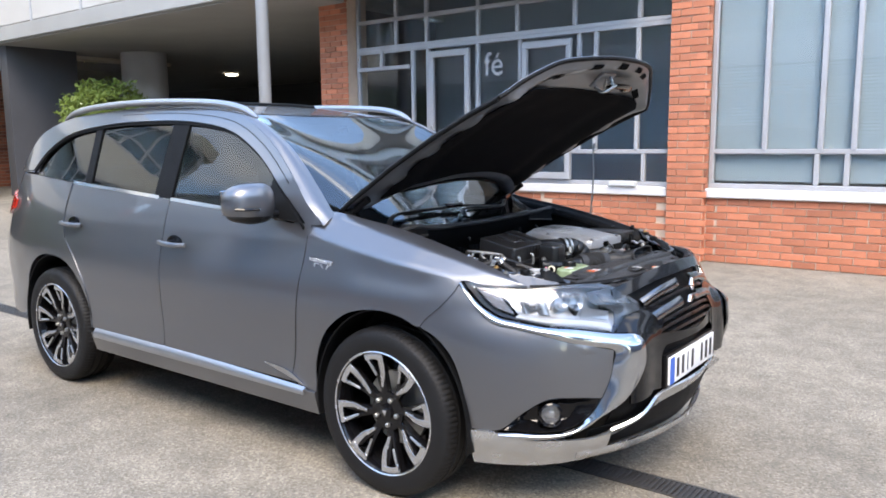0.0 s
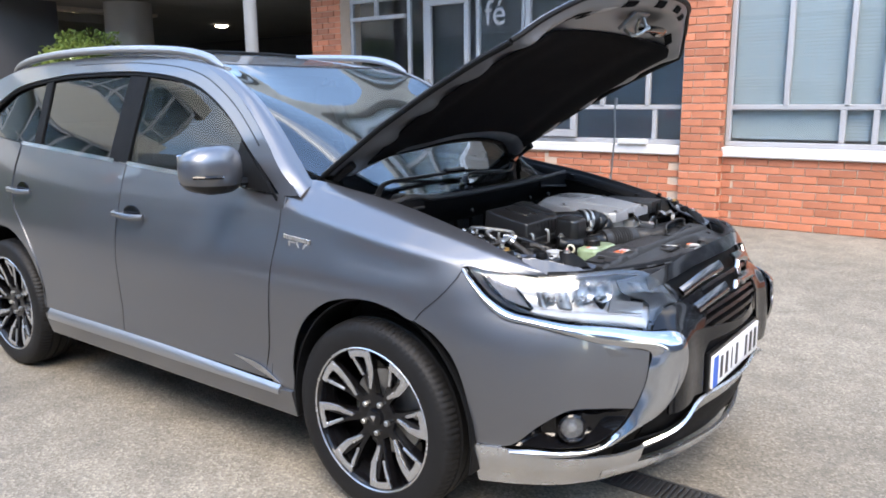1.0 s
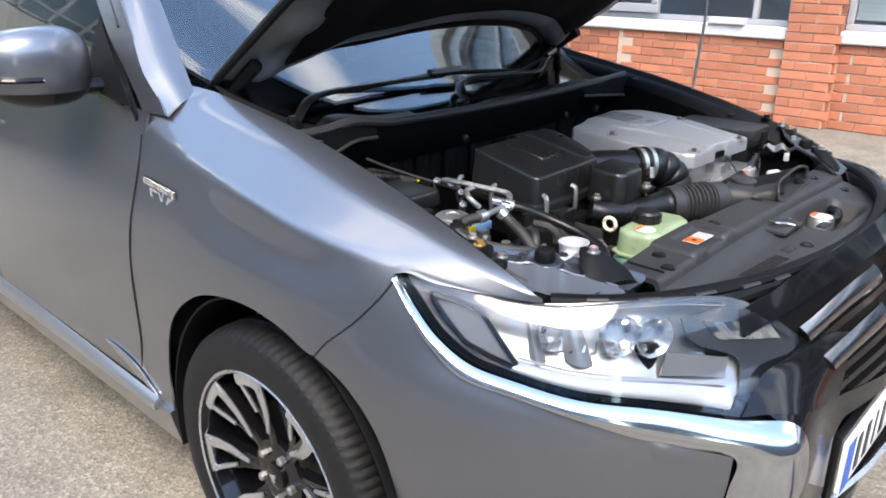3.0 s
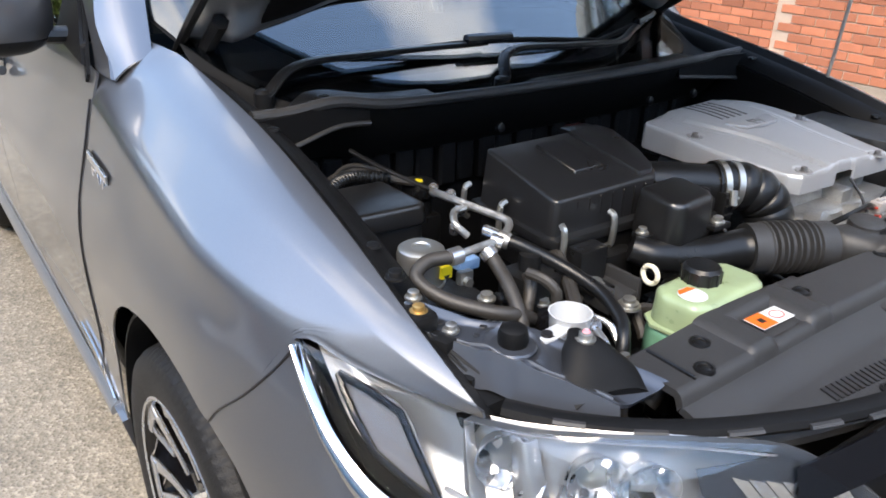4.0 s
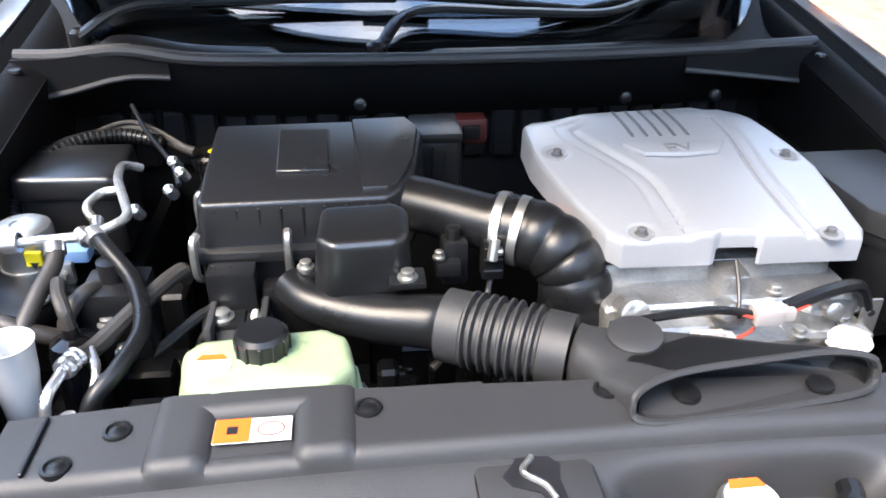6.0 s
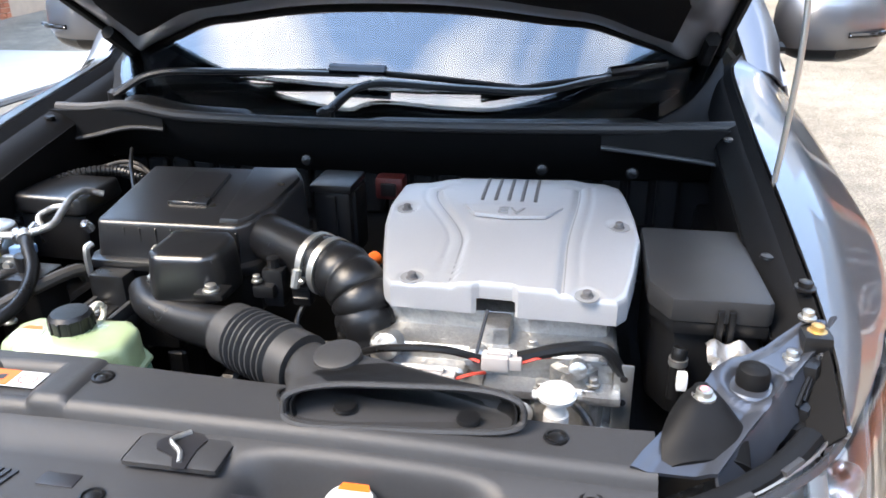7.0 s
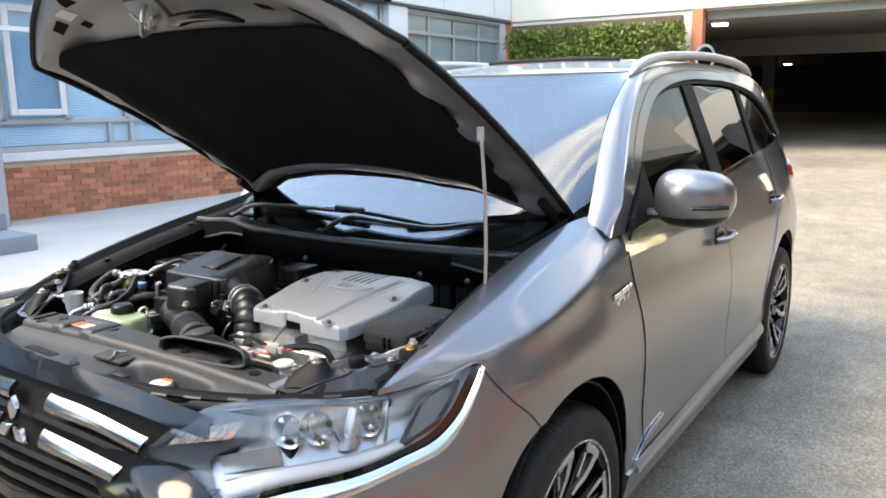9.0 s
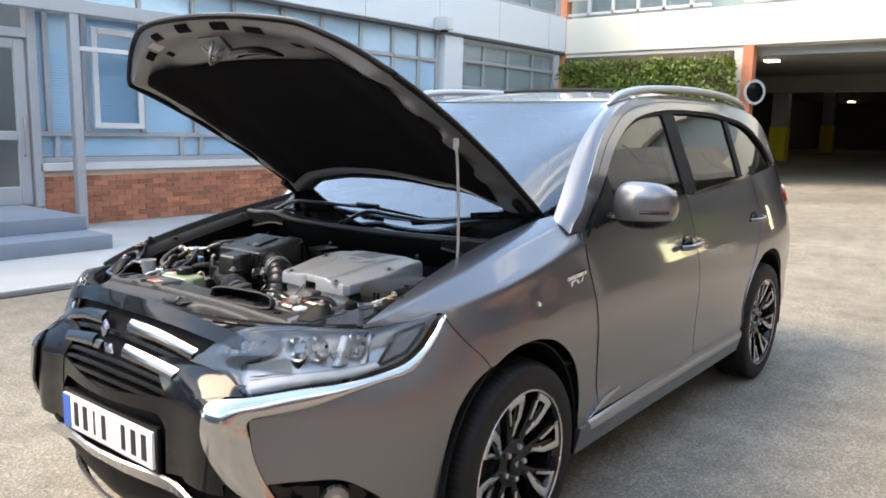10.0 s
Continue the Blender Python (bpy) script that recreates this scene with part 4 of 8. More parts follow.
def wing(s):
    def f(a, b):
        u, z0 = WING_LOW(a)
        e = edge_top(a)
        ue = lerp(u, e.x if e.x < 0.3 else lerp(e.x, u, smooth01(0.3, 0.6, e.x)), 0.85)
        # closer steps near the rolled top
        t = 1 - (1 - b) ** 1.8
        p = shoulder(lerp(u, ue, t), e, lerp(z0, e.z, t)) + (S(u, z0, 1) - shoulder(u, e, z0)) * (1 - t) ** 2
        return p.x, s * p.y, p.z
    g = f if s < 0 else (lambda a, b: f(1 - a, b))
    w = part("front_wing", sheet(g, 90, 48, 0.004), PAINT, car)
    # folded inner flange under the edge
    def fl(a, b):
        e = edge_top(a)
        return e.x, s * (e.y - 0.004 - 0.03 * b), e.z - 0.004 - 0.03 * b
    part("wing_flange", sheet(fl, 40, 2, 0.003), SOFT_BLACK, w)
    # shut lines against the door and the bumper
    def shut_line(pts, up=0.0006):
        return tube([S(u, z, s, up) for u, z in pts], 0.0032, 6, 3, flat=0.6)
    part("shut_line", shut_line([(-0.440, 1.05), (-0.438, 1.0), (-0.442, 0.94), (-0.460, 0.825), (-0.474, 0.70), (-0.496, 0.525), (-0.535, 0.375)]), INK, w)
    part("shut_line", shut_line([(0.369, 0.918), (0.346, 0.882), (0.302, 0.832), (0.250, 0.786), (0.222, 0.752)]), INK, w)
    # badge: a chrome strip of unreadable letters over two large ones
    e0, e1 = S(-0.405, 0.958, s, 0.003), S(-0.262, 0.948, s, 0.003)
    ex, ez = (e1 - e0).normalized(), Vector((0, 0, 1))
    side = ex.cross(ez).normalized() * (1 if ex.cross(ez).y * s > 0 else -1)
    ax = ex if s < 0 else -ex
    frame_m = Matrix((ax, side.cross(ax) * 1.0, side)).transposed().to_4x4()
    def badge_m(x, z):
        return Matrix.Translation(e0.lerp(e1, (x if s < 0 else 1 - x)) + Vector((0, 0, z))) @ frame_m
    plate = part("badge", rbox((-0.072, -0.0095, -0.002), (0.072, 0.0095, 0.002), 0.0015, 1, m=badge_m(0.5, 0.0)), BAR_CHROME, w, "chrome lettered badge")
    for k, bw in enumerate((0.009, 0.007, 0.010, 0.010, 0.005, 0.010, 0.010, 0.009, 0.010, 0.004, 0.010)):
        part("letter_bar", rbox((-bw / 2, -0.0075, 0.0), (bw / 2, 0.0075, 0.0042), 0.0008, 1, m=badge_m(0.06 + 0.088 * k, 0.0)), CHROME, plate)
    text("badge_letters", "EV", badge_m(0.50, -0.036) @ Matrix.Diagonal((1.35, 1, 1, 1)), 0.066, CHROME, plate, 0.004)
    return w


# --- doors and rear quarters ---
def door(name, s, patch, nu, nv, handle_u, handle_z, mirror=False):
    d = part(name, skin(patch, nu, nv, s), PAINT, car)
    h = part("door_handle", tube([S(handle_u - 0.11, handle_z, s, 0.012), S(handle_u - 0.07, handle_z, s, 0.042), S(handle_u + 0.05, handle_z - 0.004, s, 0.045), S(handle_u + 0.11, handle_z - 0.006, s, 0.014)], 0.013, 10, 6), PAINT, d, "grey painted pull handle")
    c = S(handle_u - 0.0, handle_z, s, 0.0)
    part("handle_cup", lathe([(0.052, 0.0), (0.05, 0.0015), (0.04, 0.0025)], 20, Matrix.Translation(c + Vector((0, s * 0.001, 0))) @ pose(0, 0, 0, -s * 90 + 6 * s, 0, 0) @ Matrix.Diagonal((1.3, 0.75, 1, 1))), GLOSS, d)
    part("window_strip", skin(ruled(*strip_lines(patch)), 30, 2, s, 0.004, 0.004), CHROME, d, "bright strip under the side windows")
    return d


def strip_lines(patch):
    pts = [patch(a, 1.0) for a in (0.0, 0.25, 0.5, 0.75, 0.9)]
    return [(u, z - 0.006) for u, z in pts], [(u, z + 0.012) for u, z in pts]


FRONT_DOOR = coons([(-1.507, 0.40), (-1.0, 0.398), (-0.491, 0.395)], [(-1.507, belt(-1.507)), (-1.0, belt(-1.0)), (-0.43, 1.098)], [(-1.507, 0.40), (-1.507, belt(-1.507))], [(-0.491, 0.395), (-0.46, 0.7), (-0.432, 1.0), (-0.43, 1.098)])
REAR_EDGE = [(-2.235, 0.40), (-2.245, 0.52), (-2.31, 0.68), (-2.43, 0.82), (-2.52, 0.96), (-2.54, 1.08), (-2.535, belt(-2.535))]
REAR_DOOR = coons([(-2.235, 0.40), (-1.9, 0.40), (-1.513, 0.40)], [(-2.535, belt(-2.535)), (-2.0, belt(-2.0)), (-1.513, belt(-1.513))], REAR_EDGE, [(-1.513, 0.40), (-1.513, belt(-1.513))])
QUARTER = coons([(-2.241, 0.40), (-2.26, 0.55), (-2.36, 0.70), (-2.5, 0.778), (-2.65, 0.797), (-2.8, 0.78), (-2.94, 0.70), (-3.03, 0.57), (-3.06, 0.42), (-3.2, 0.36), (-3.6, 0.36), (-4.0, 0.36), (-4.33, 0.36)],
                [(-2.541, belt(-2.541)), (-2.8, 1.245), (-3.1, 1.262), (-3.4, 1.27), (-3.8, 1.27), (-4.33, 1.27)],
                [(p[0] - 0.006, p[1]) for p in REAR_EDGE], [(-4.33, 0.36), (-4.33, 1.27)])
SILL_PATCH = ruled([(-2.23, 0.268), (-1.3, 0.268), (-0.372, 0.268)], [(-2.24, 0.372), (-1.3, 0.372), (-0.372, 0.372)])
STRIP_PATCH = ruled([(-2.20, 0.350), (-1.3, 0.350), (-0.44, 0.350)], [(-2.20, 0.404), (-1.3, 0.402), (-0.44, 0.384)])

# window outline on the flank
WIN_TOP = [(-0.47, 1.09), (-0.76, 1.315), (-0.96, 1.435), (-1.2, 1.523), (-1.57, 1.568), (-2.0, 1.575), (-2.35, 1.563), (-2.75, 1.515), (-3.0, 1.41), (-3.13, 1.288)]
ROOF_EDGE = [(-0.37, 1.095), (-0.66, 1.34), (-0.89, 1.49), (-1.15, 1.59), (-1.55, 1.636), (-2.0, 1.648), (-2.35, 1.643), (-2.85, 1.605), (-3.25, 1.50), (-3.48, 1.285)]


def win_z(x):
    p = np.array([tuple(v) for v in curve([(*q, 0) for q in WIN_TOP], 12)])
    return float(np.interp(-x, -p[:, 0], p[:, 1]))


def pane_patch(x0, x1, x0t=None, x1t=None):
    """A side window between two uprights, which may lean."""
    x0t, x1t = x0 if x0t is None else x0t, x1 if x1t is None else x1t
    n = 9
    return ruled([(lerp(x0, x1, k / n), belt(lerp(x0, x1, k / n)) + 0.004) for k in range(n + 1)], [(lerp(x0t, x1t, k / n), win_z(lerp(x0t, x1t, k / n)) - 0.004) for k in range(n + 1)])


RE = by_index(ROOF_EDGE)


def screen_edge(b):
    """Where the glass meets the pillar: b 0 at the base, 1 at the roof."""
    p = S(*RE(lerp(0.05, 3.05 / 9, b)), 1, 0.002)
    return p + Vector((0.035, -lerp(0.070, 0.022, b), -0.004))


def flank(s):
    wing(s)
    door("front_door", s, FRONT_DOOR, 40, 30, -1.40, 0.955)
    door("rear_door", s, REAR_DOOR, 36, 30, -2.42, 0.998)
    q = part("rear_quarter", skin(QUARTER, 90, 30, s), PAINT, car)
    part("rear_lamp", skin(ruled([(-3.30, 1.04), (-3.5, 0.99), (-3.75, 0.99)], [(-3.28, 1.10), (-3.5, 1.14), (-3.75, 1.15)]), 14, 5, s, 0.008, 0.012), RED_LENS, q, "red rear lamp")
    sill = part("sill", skin(SILL_PATCH, 40, 6, s, 0.012, 0.02), PAINT, car)
    part("sill_strip", skin(STRIP_PATCH, 40, 6, s, lambda a, b: lerp(0.022, 0.002, b) + 0.007 * math.sin(math.pi * b), 0.01), ROOF_SILVER, sill, "bright satin strip along the sill")
    cant = part("roof_rail_panel", skin(lambda a, b, A=by_index(WIN_TOP), B=by_index(ROOF_EDGE): tuple(lerp(p, q, b) for p, q in zip(A(a), B(a))), 90, 8, s, lambda a, b: lerp(-0.022, 0.006, smooth01(0.0, 0.10, a)), 0.012), PAINT, car)
    # windscreen pillar between the door frame and the glass
    def pil(a, b):
        o = S(*RE(lerp(0.0, 3.3 / 9, a)), s, lerp(-0.016, 0.012, smooth01(0.0, 0.12, a)))
        e = screen_edge(lerp(-0.12, 1.06, a))
        i = Vector((e.x + 0.004, s * (e.y - 0.004), e.z + 0.006))
        return o.lerp(i, b) + Vector((0.5, s * 0.4, 0.6)) * 0.014 * math.sin(math.pi * b)
    part("screen_pillar", sheet(pil if s > 0 else (lambda a, b: pil(1 - a, b)), 40, 8, 0.004), PAINT, car)
    groove = [S(*(lerp(p, q, 0.62) for p, q in zip(by_index(WIN_TOP)(t), by_index(ROOF_EDGE)(t))), s, 0.0175) for t in np.linspace(0.08, 0.62, 30)]
    part("door_gap", tube(groove, 0.0035, 6, 0), INK, cant)
    # black uprights and glass
    for x0, x1, t0, t1 in ((-1.66, -1.505, -1.68, -1.535), (-2.40, -2.33, -2.47, -2.40)):
        part("pillar_trim", skin(pane_patch(x0, x1, t0, t1), 4, 12, s, 0.001, 0.01), SOFT_BLACK, cant)
    part("mirror_foot", skin(ruled([(-0.74, belt(-0.74) + 0.004), (-0.49, 1.105)], [(-0.74, win_z(-0.74) - 0.01), (-0.53, 1.135)]), 8, 8, s, 0.014, 0.012), SOFT_BLACK, cant)
    for nm, x0, x1, t0, t1, g in (("front_side_glass", -1.505, -0.74, -1.535, -0.74, CAR_GLASS), ("rear_side_glass", -2.33, -1.66, -2.40, -1.68, PRIVACY), ("quarter_glass", -3.10, -2.40, -3.08, -2.47, PRIVACY)):
        part(nm, skin(pane_patch(x0, x1, t0, t1), 18, 14, s, -0.008, 0.004), g, car)
    part("window_seal", skin(lambda a, b, A=by_index([(u, z) for u, z in WIN_TOP]): (A(a)[0], A(a)[1] - 0.016 + 0.014 * b), 80, 2, s, -0.002, 0.008), SOFT_BLACK, cant)
    # roof bar
    bar = [S(-1.03, 1.56, s, 0.0), S(-1.16, 1.612, s, 0.03), S(-1.4, 1.645, s, 0.06), S(-1.9, 1.665, s, 0.07), S(-2.4, 1.66, s, 0.066), S(-2.75, 1.635, s, 0.05), S(-2.95, 1.592, s, 0.02)]
    part("roof_bar", tube([p + Vector((0, -s * 0.03, 0.018)) for p in bar], lambda t: 0.021 - 0.015 * (abs(2 * t - 1) ** 8), 10, 10, flat=0.9), ROOF_SILVER, car, "satin silver roof bar")
    mirror(s)
    arch_liner(s)
    # bright blade on the door's lower front corner
    part("door_accent", skin(ruled([(-0.440, 0.392), (-0.50, 0.405), (-0.58, 0.425), (-0.70, 0.452)], [(-0.446, 0.396), (-0.50, 0.425), (-0.57, 0.448), (-0.70, 0.458)]), 16, 3, s, 0.003, 0.004), TRIM_CHROME, car)


def mirror(s):
    c = Vector((-0.655, s * 0.957, 1.192))
    def shell(a, b):
        th, ph = 2 * math.pi * a, math.pi * (b - 0.5)
        def sp(v, e):
            return math.copysign(abs(v) ** e, v)
        x = 0.075 * sp(math.cos(ph), 0.7) * sp(math.cos(th), 0.75)
        y = 0.122 * sp(math.cos(ph), 0.7) * sp(math.sin(th), 0.62)
        z = 0.088 * sp(math.sin(ph), 0.75)
        z *= 1 - 0.12 * (y / 0.128) * s * 0.6
        x -= 0.05 * abs(y / 0.128) * 0.6
        return c.x + x, c.y + y, c.z + z
    bm = sheet(shell, 36, 18, 0)
    bmesh.ops.remove_doubles(bm, verts=bm.verts, dist=0.0005)
    m = part("door_mirror", bm, PAINT, car, "grey painted door mirror", 60)
    part("arm", tube([c + Vector((-0.005, -s * 0.08, -0.055)), c + Vector((-0.005, -s * 0.14, -0.058)), c + Vector((0.0, -s * 0.19, -0.060))], 0.026, 10, 6, flat=0.7), BLACK, m)
    def under(a, b):
        p = Vector(shell(a, 0.02 + 0.30 * b))
        return c + (p - c) * 1.018
    part("lower_shell", sheet(under, 36, 6, 0.002), BLACK, m)
    part("lower_cap", tube([c + Vector((-0.01, s * 0.085, -0.060)), c + Vector((0.0, 0.01 * s, -0.072)), c + Vector((-0.005, -s * 0.09, -0.062))], lambda t: 0.040 - 0.020 * abs(2 * t - 1) ** 2, 12, 8, flat=0.5), BLACK, m)
    part("indicator", tube([c + Vector((0.030, s * 0.116, -0.018)), c + Vector((0.062, s * 0.075, -0.020)), c + Vector((0.072, s * 0.02, -0.022))], 0.008, 8, 6, flat=0.8), GLOSS, m, "slim dark indicator lens")
    part("indicator_line", tube([c + Vector((0.037, s * 0.113, -0.018)), c + Vector((0.066, s * 0.075, -0.020)), c + Vector((0.078, s * 0.02, -0.022))], 0.0022, 6, 5), SATIN, m)
    part("mirror_glass", rbox((c.x - 0.108, c.y - 0.085, c.z - 0.055), (c.x - 0.100, c.y + 0.085, c.z + 0.055), 0.003, 1), CHROME, m)


def arch_liner(s):
    for xc, r in ((0.03, 0.415), (-2.65, 0.42)):
        def f(a, b):
            t = math.pi * (1.12 * a - 0.06)
            return xc + r * 0.955 * math.cos(t), s * lerp(0.875, 0.50, b), 0.355 + r * 1.03 * math.sin(t)
        w = part("arch_liner", sheet(f, 28, 4, 0.006), SOFT_BLACK, car)
        part("arch_back", rbox((xc - 0.42, min(s * 0.48, s * 0.50), 0.2), (xc + 0.42, max(s * 0.48, s * 0.50), 0.80), 0), SOFT_BLACK, w)


# --- wheels ---
def wheel_meshes():
    """Shared meshes of a wheel that faces -y, its centre at the origin."""
    made = {}
    turn = pose(0, 0, 0, 90, 0, 0)
    n = 300
    prof = [(0.252, -0.095), (0.262, -0.108), (0.288, -0.1125), (0.315, -0.1115), (0.335, -0.104), (0.346, -0.090), (0.3515, -0.070), (0.353, -0.052), (0.344, -0.049), (0.344, -0.041), (0.3535, -0.038), (0.354, -0.006), (0.345, -0.004), (0.345, 0.004), (0.354, 0.006), (0.3535, 0.038), (0.344, 0.041), (0.344, 0.049), (0.353, 0.052), (0.3515, 0.07), (0.346, 0.09), (0.335, 0.104), (0.288, 0.1125), (0.252, 0.095)]
    bm = bmesh.new()
    rings = []
    for r, h in prof:
        ring = []
        for k in range(n):
            a = 2 * math.pi * k / n
            cut = 0.0045 if (0.05 < abs(h) < 0.095 and r > 0.33 and k % 3 == 0) else (0.002 if 0.27 < r < 0.30 and k % 6 < 3 else 0.0)
            sw = 0.05 * h
            ring.append(bm.verts.new(((r - cut) * math.cos(a + sw * 3), (r - cut) * math.sin(a + sw * 3), h)))
        rings.append(ring)
    for a, b in zip(rings, rings[1:]):
        for k in range(n):
            bm.faces.new((a[k], a[(k + 1) % n], b[(k + 1) % n], b[k]))
    bmesh.ops.transform(bm, matrix=turn @ pose(0, 0, 0, 180), verts=bm.verts)
    made["tyre"] = (bm, RUBBER)
    made["rim"] = (lathe([(0.259, -0.10), (0.263, -0.104), (0.259, -0.108), (0.252, -0.104), (0.244, -0.09), (0.238, 0.0), (0.22, 0.06), (0.05, 0.065)], 72, turn @ pose(0, 0, 0, 180), caps=(False, True)), GLOSS)
    made["rim_edge"] = (lathe([(0.253, -0.1062), (0.2575, -0.1096), (0.262, -0.1062)], 72, turn @ pose(0, 0, 0, 180), caps=(False, False)), SATIN)
    # black spoke bodies
    def polar(r, deg, h):
        return Vector((r * math.cos(radians(deg)), r * math.sin(radians(deg)), h))
    def bar(line, w0, w1, drop, bm):
        """A bar along (r, degrees, height) points with a flat face."""
        pts = [polar(*q) for q in line]
        rows = []
        for i, p in enumerate(pts):
            d = (pts[min(i + 1, len(pts) - 1)] - pts[max(i - 1, 0)]).normalized()
            sd = d.cross(Vector((0, 0, 1))).normalized()
            w = lerp(w0, w1, i / (len(pts) - 1)) / 2
            rows.append([bm.verts.new(p + sd * w + Vector((0, 0, 0.002))), bm.verts.new(p + sd * w * 0.55), bm.verts.new(p - sd * w * 0.55), bm.verts.new(p - sd * w + Vector((0, 0, 0.002))), bm.verts.new(p - sd * w + Vector((0, 0, drop))), bm.verts.new(p + sd * w + Vector((0, 0, drop)))])
        for a, b in zip(rows, rows[1:]):
            for k in range(6):
                bm.faces.new((a[k], a[(k + 1) % 6], b[(k + 1) % 6], b[k]))
        bm.faces.new(rows[0][::-1])
        bm.faces.new(rows[-1])
        return bm
    face = turn @ pose(0, 0, 0, 180)
    sp = bmesh.new()
    bar([(0.04, 0, -0.066), (0.10, 2, -0.068), (0.16, 6, -0.080), (0.248, 8, -0.094)], 0.034, 0.024, 0.03, sp)
    bar([(0.06, -4, -0.060), (0.14, -5, -0.072), (0.248, -9, -0.093)], 0.020, 0.016, 0.03, sp)
    bmesh.ops.transform(sp, matrix=face, verts=sp.verts)
    made["spoke"] = (sp, GLOSS)
    si = bmesh.new()
    bar([(0.105, 2, -0.0765), (0.130, 6, -0.081), (0.165, 10.5, -0.089), (0.205, 10.5, -0.0965), (0.246, 9.0, -0.1025)], 0.012, 0.032, 0.006, si)
    bar([(0.236, 12, -0.1022), (0.240, 4, -0.1022), (0.240, -3, -0.1022), (0.237, -10, -0.1022)], 0.030, 0.026, 0.006, si)
    bar([(0.155, -4.5, -0.084), (0.200, -7, -0.0935), (0.246, -9, -0.1022)], 0.009, 0.015, 0.006, si)
    bmesh.ops.transform(si, matrix=face, verts=si.verts)
    made["spoke_face"] = (si, SATIN)
    made["hub_cap"] = (lathe([(0.032, -0.06), (0.031, -0.077), (0.025, -0.080), (0.008, -0.081)], 24, face), GLOSS)
    made["hub_disc"] = (lathe([(0.085, -0.055), (0.082, -0.066), (0.05, -0.070), (0.03, -0.068)], 32, face), GLOSS)
    made["emblem"] = (lathe([(0.016, -0.0805), (0.014, -0.0835)], 3, face @ pose(0, 0, 0, 0, 0, 90)), CHROME)
    made["lug_nut"] = (lathe([(0.0105, -0.064), (0.0105, -0.080), (0.007, -0.083)], 6, face @ Matrix.Translation((0.057, 0, 0))), STEEL)
    made["brake_disc"] = (lathe([(0.155, 0.0), (0.155, 0.022)], 40, face), STEEL)
    return made


_wm = {}
for _n, (_b, _m) in wheel_meshes().items():
    _w = part(_n, _b, _m, None)
    _wm[_n] = _w.data
    bpy.data.objects.remove(_w)


def wheel(x, s, spin):
    place = Matrix.Translation((x, s * 0.772, 0.352)) @ pose(0, 0, 0, 0, 0, 0 if s < 0 else 180) @ pose(0, 0, 0, 0, spin, 0)
    w = new("wheel", _wm["rim"])
    w.parent, w.matrix_basis = car, place
    tagged(w, "black alloy wheel with polished faces")
    def add(n, deg=0.0):
        ob = new(n, _wm[n])
        ob.parent = w
        ob.matrix_basis = pose(0, 0, 0, 0, deg, 0)
        return ob
    for n in ("tyre", "rim_edge", "hub_cap", "hub_disc", "emblem", "brake_disc"):
        add(n)
    for k in range(8):
        add("spoke", 45 * k)
        add("spoke_face", 45 * k)
    for k in range(5):
        add("lug_nut", 72 * k + 20)


for x in (0.0, -2.67):
    for s in (-1, 1):
        wheel(x, s, 9 if x else -11)
for s in (1, -1):
    flank(s)

# --- glass house ---


def screen(a, b):
    """The glass: a plain curve across, its base drawn forward in the middle."""
    e = screen_edge(b)
    k = 2 * a - 1
    t = max(0.0, (screen_edge(0).x - e.x) / (screen_edge(0).x - screen_edge(1).x))
    w = 1 - abs(k) ** (2.2 + 6.0 * (1 - t) ** 7)
    cx, cz = lerp(-0.127, -1.10, t), lerp(1.050, 1.590, t - 0.02 * math.sin(math.pi * t))
    return lerp(e.x, cx, w), -e.y * 0.985 * k, lerp(e.z - 0.02 * (1 - t) ** 2, cz, w)


part("windscreen", sheet(screen, 56, 36, 0.005), SCREEN, car)
def border(a, b):
    # black printed band: low along the base, wide at the sides
    return Vector(screen(a, b)) - Vector((0.004, 0, 0.007))
part("screen_border", sheet(lambda a, b: border(a, 0.025 * b), 36, 3, 0.002), SOFT_BLACK, car)
for a0, a1 in ((0.0, 0.045), (0.955, 1.0)):
    part("screen_border", sheet(lambda a, b: border(lerp(a0, a1, a), b), 3, 24, 0.002), SOFT_BLACK, car)
part("screen_border", sheet(lambda a, b: border(a, lerp(0.95, 1.0, b)), 36, 3, 0.002), SOFT_BLACK, car)


def roof_f(a, b):
    t = lerp(3.05 / 9, 7.4 / 9, b)
    u, z = RE(t)
    e = S(u, z, 1, 0.004)
    k = 2 * a - 1
    w = 1 - abs(k) ** 2.6
    return e.x + 0.07 * w * (1 - b) ** 2, -e.y * k, e.z + lerp(0.0, 0.036, smooth01(0.0, 0.4, b)) * w


roof = part("roof", sheet(roof_f, 30, 30, 0.006), PAINT, car)
part("sunroof", sheet(lambda a, b: Vector(roof_f(lerp(0.22, 0.78, a), lerp(0.28, 0.62, b))) + Vector((0, 0, 0.005)), 16, 12, 0.004), GLOSS, roof, "dark glass sunroof panel")
part("sunroof_deflector", tube([Vector(roof_f(lerp(0.22, 0.78, k / 8), 0.265)) + Vector((0, 0, 0.010)) for k in range(9)], 0.010, 8, 4), SOFT_BLACK, roof)
part("aerial_fin", prism([(-2.95, -0.02), (-2.75, -0.008), (-2.75, 0.008), (-2.95, 0.02)], 1.66, 1.73, 0.006, taper=0.4), GLOSS, roof)


def tail_f(a, b):
    k = 2 * a - 1
    u, z = RE(lerp(7.4 / 9, 1.0, b))
    e = S(u, z, 1, 0.004)
    return e.x - 0.08 * (1 - k * k), -e.y * k, e.z + 0.04 * (1 - k * k) * (1 - b)
part("tailgate", sheet(tail_f, 20, 12, 0.01), PAINT, car)

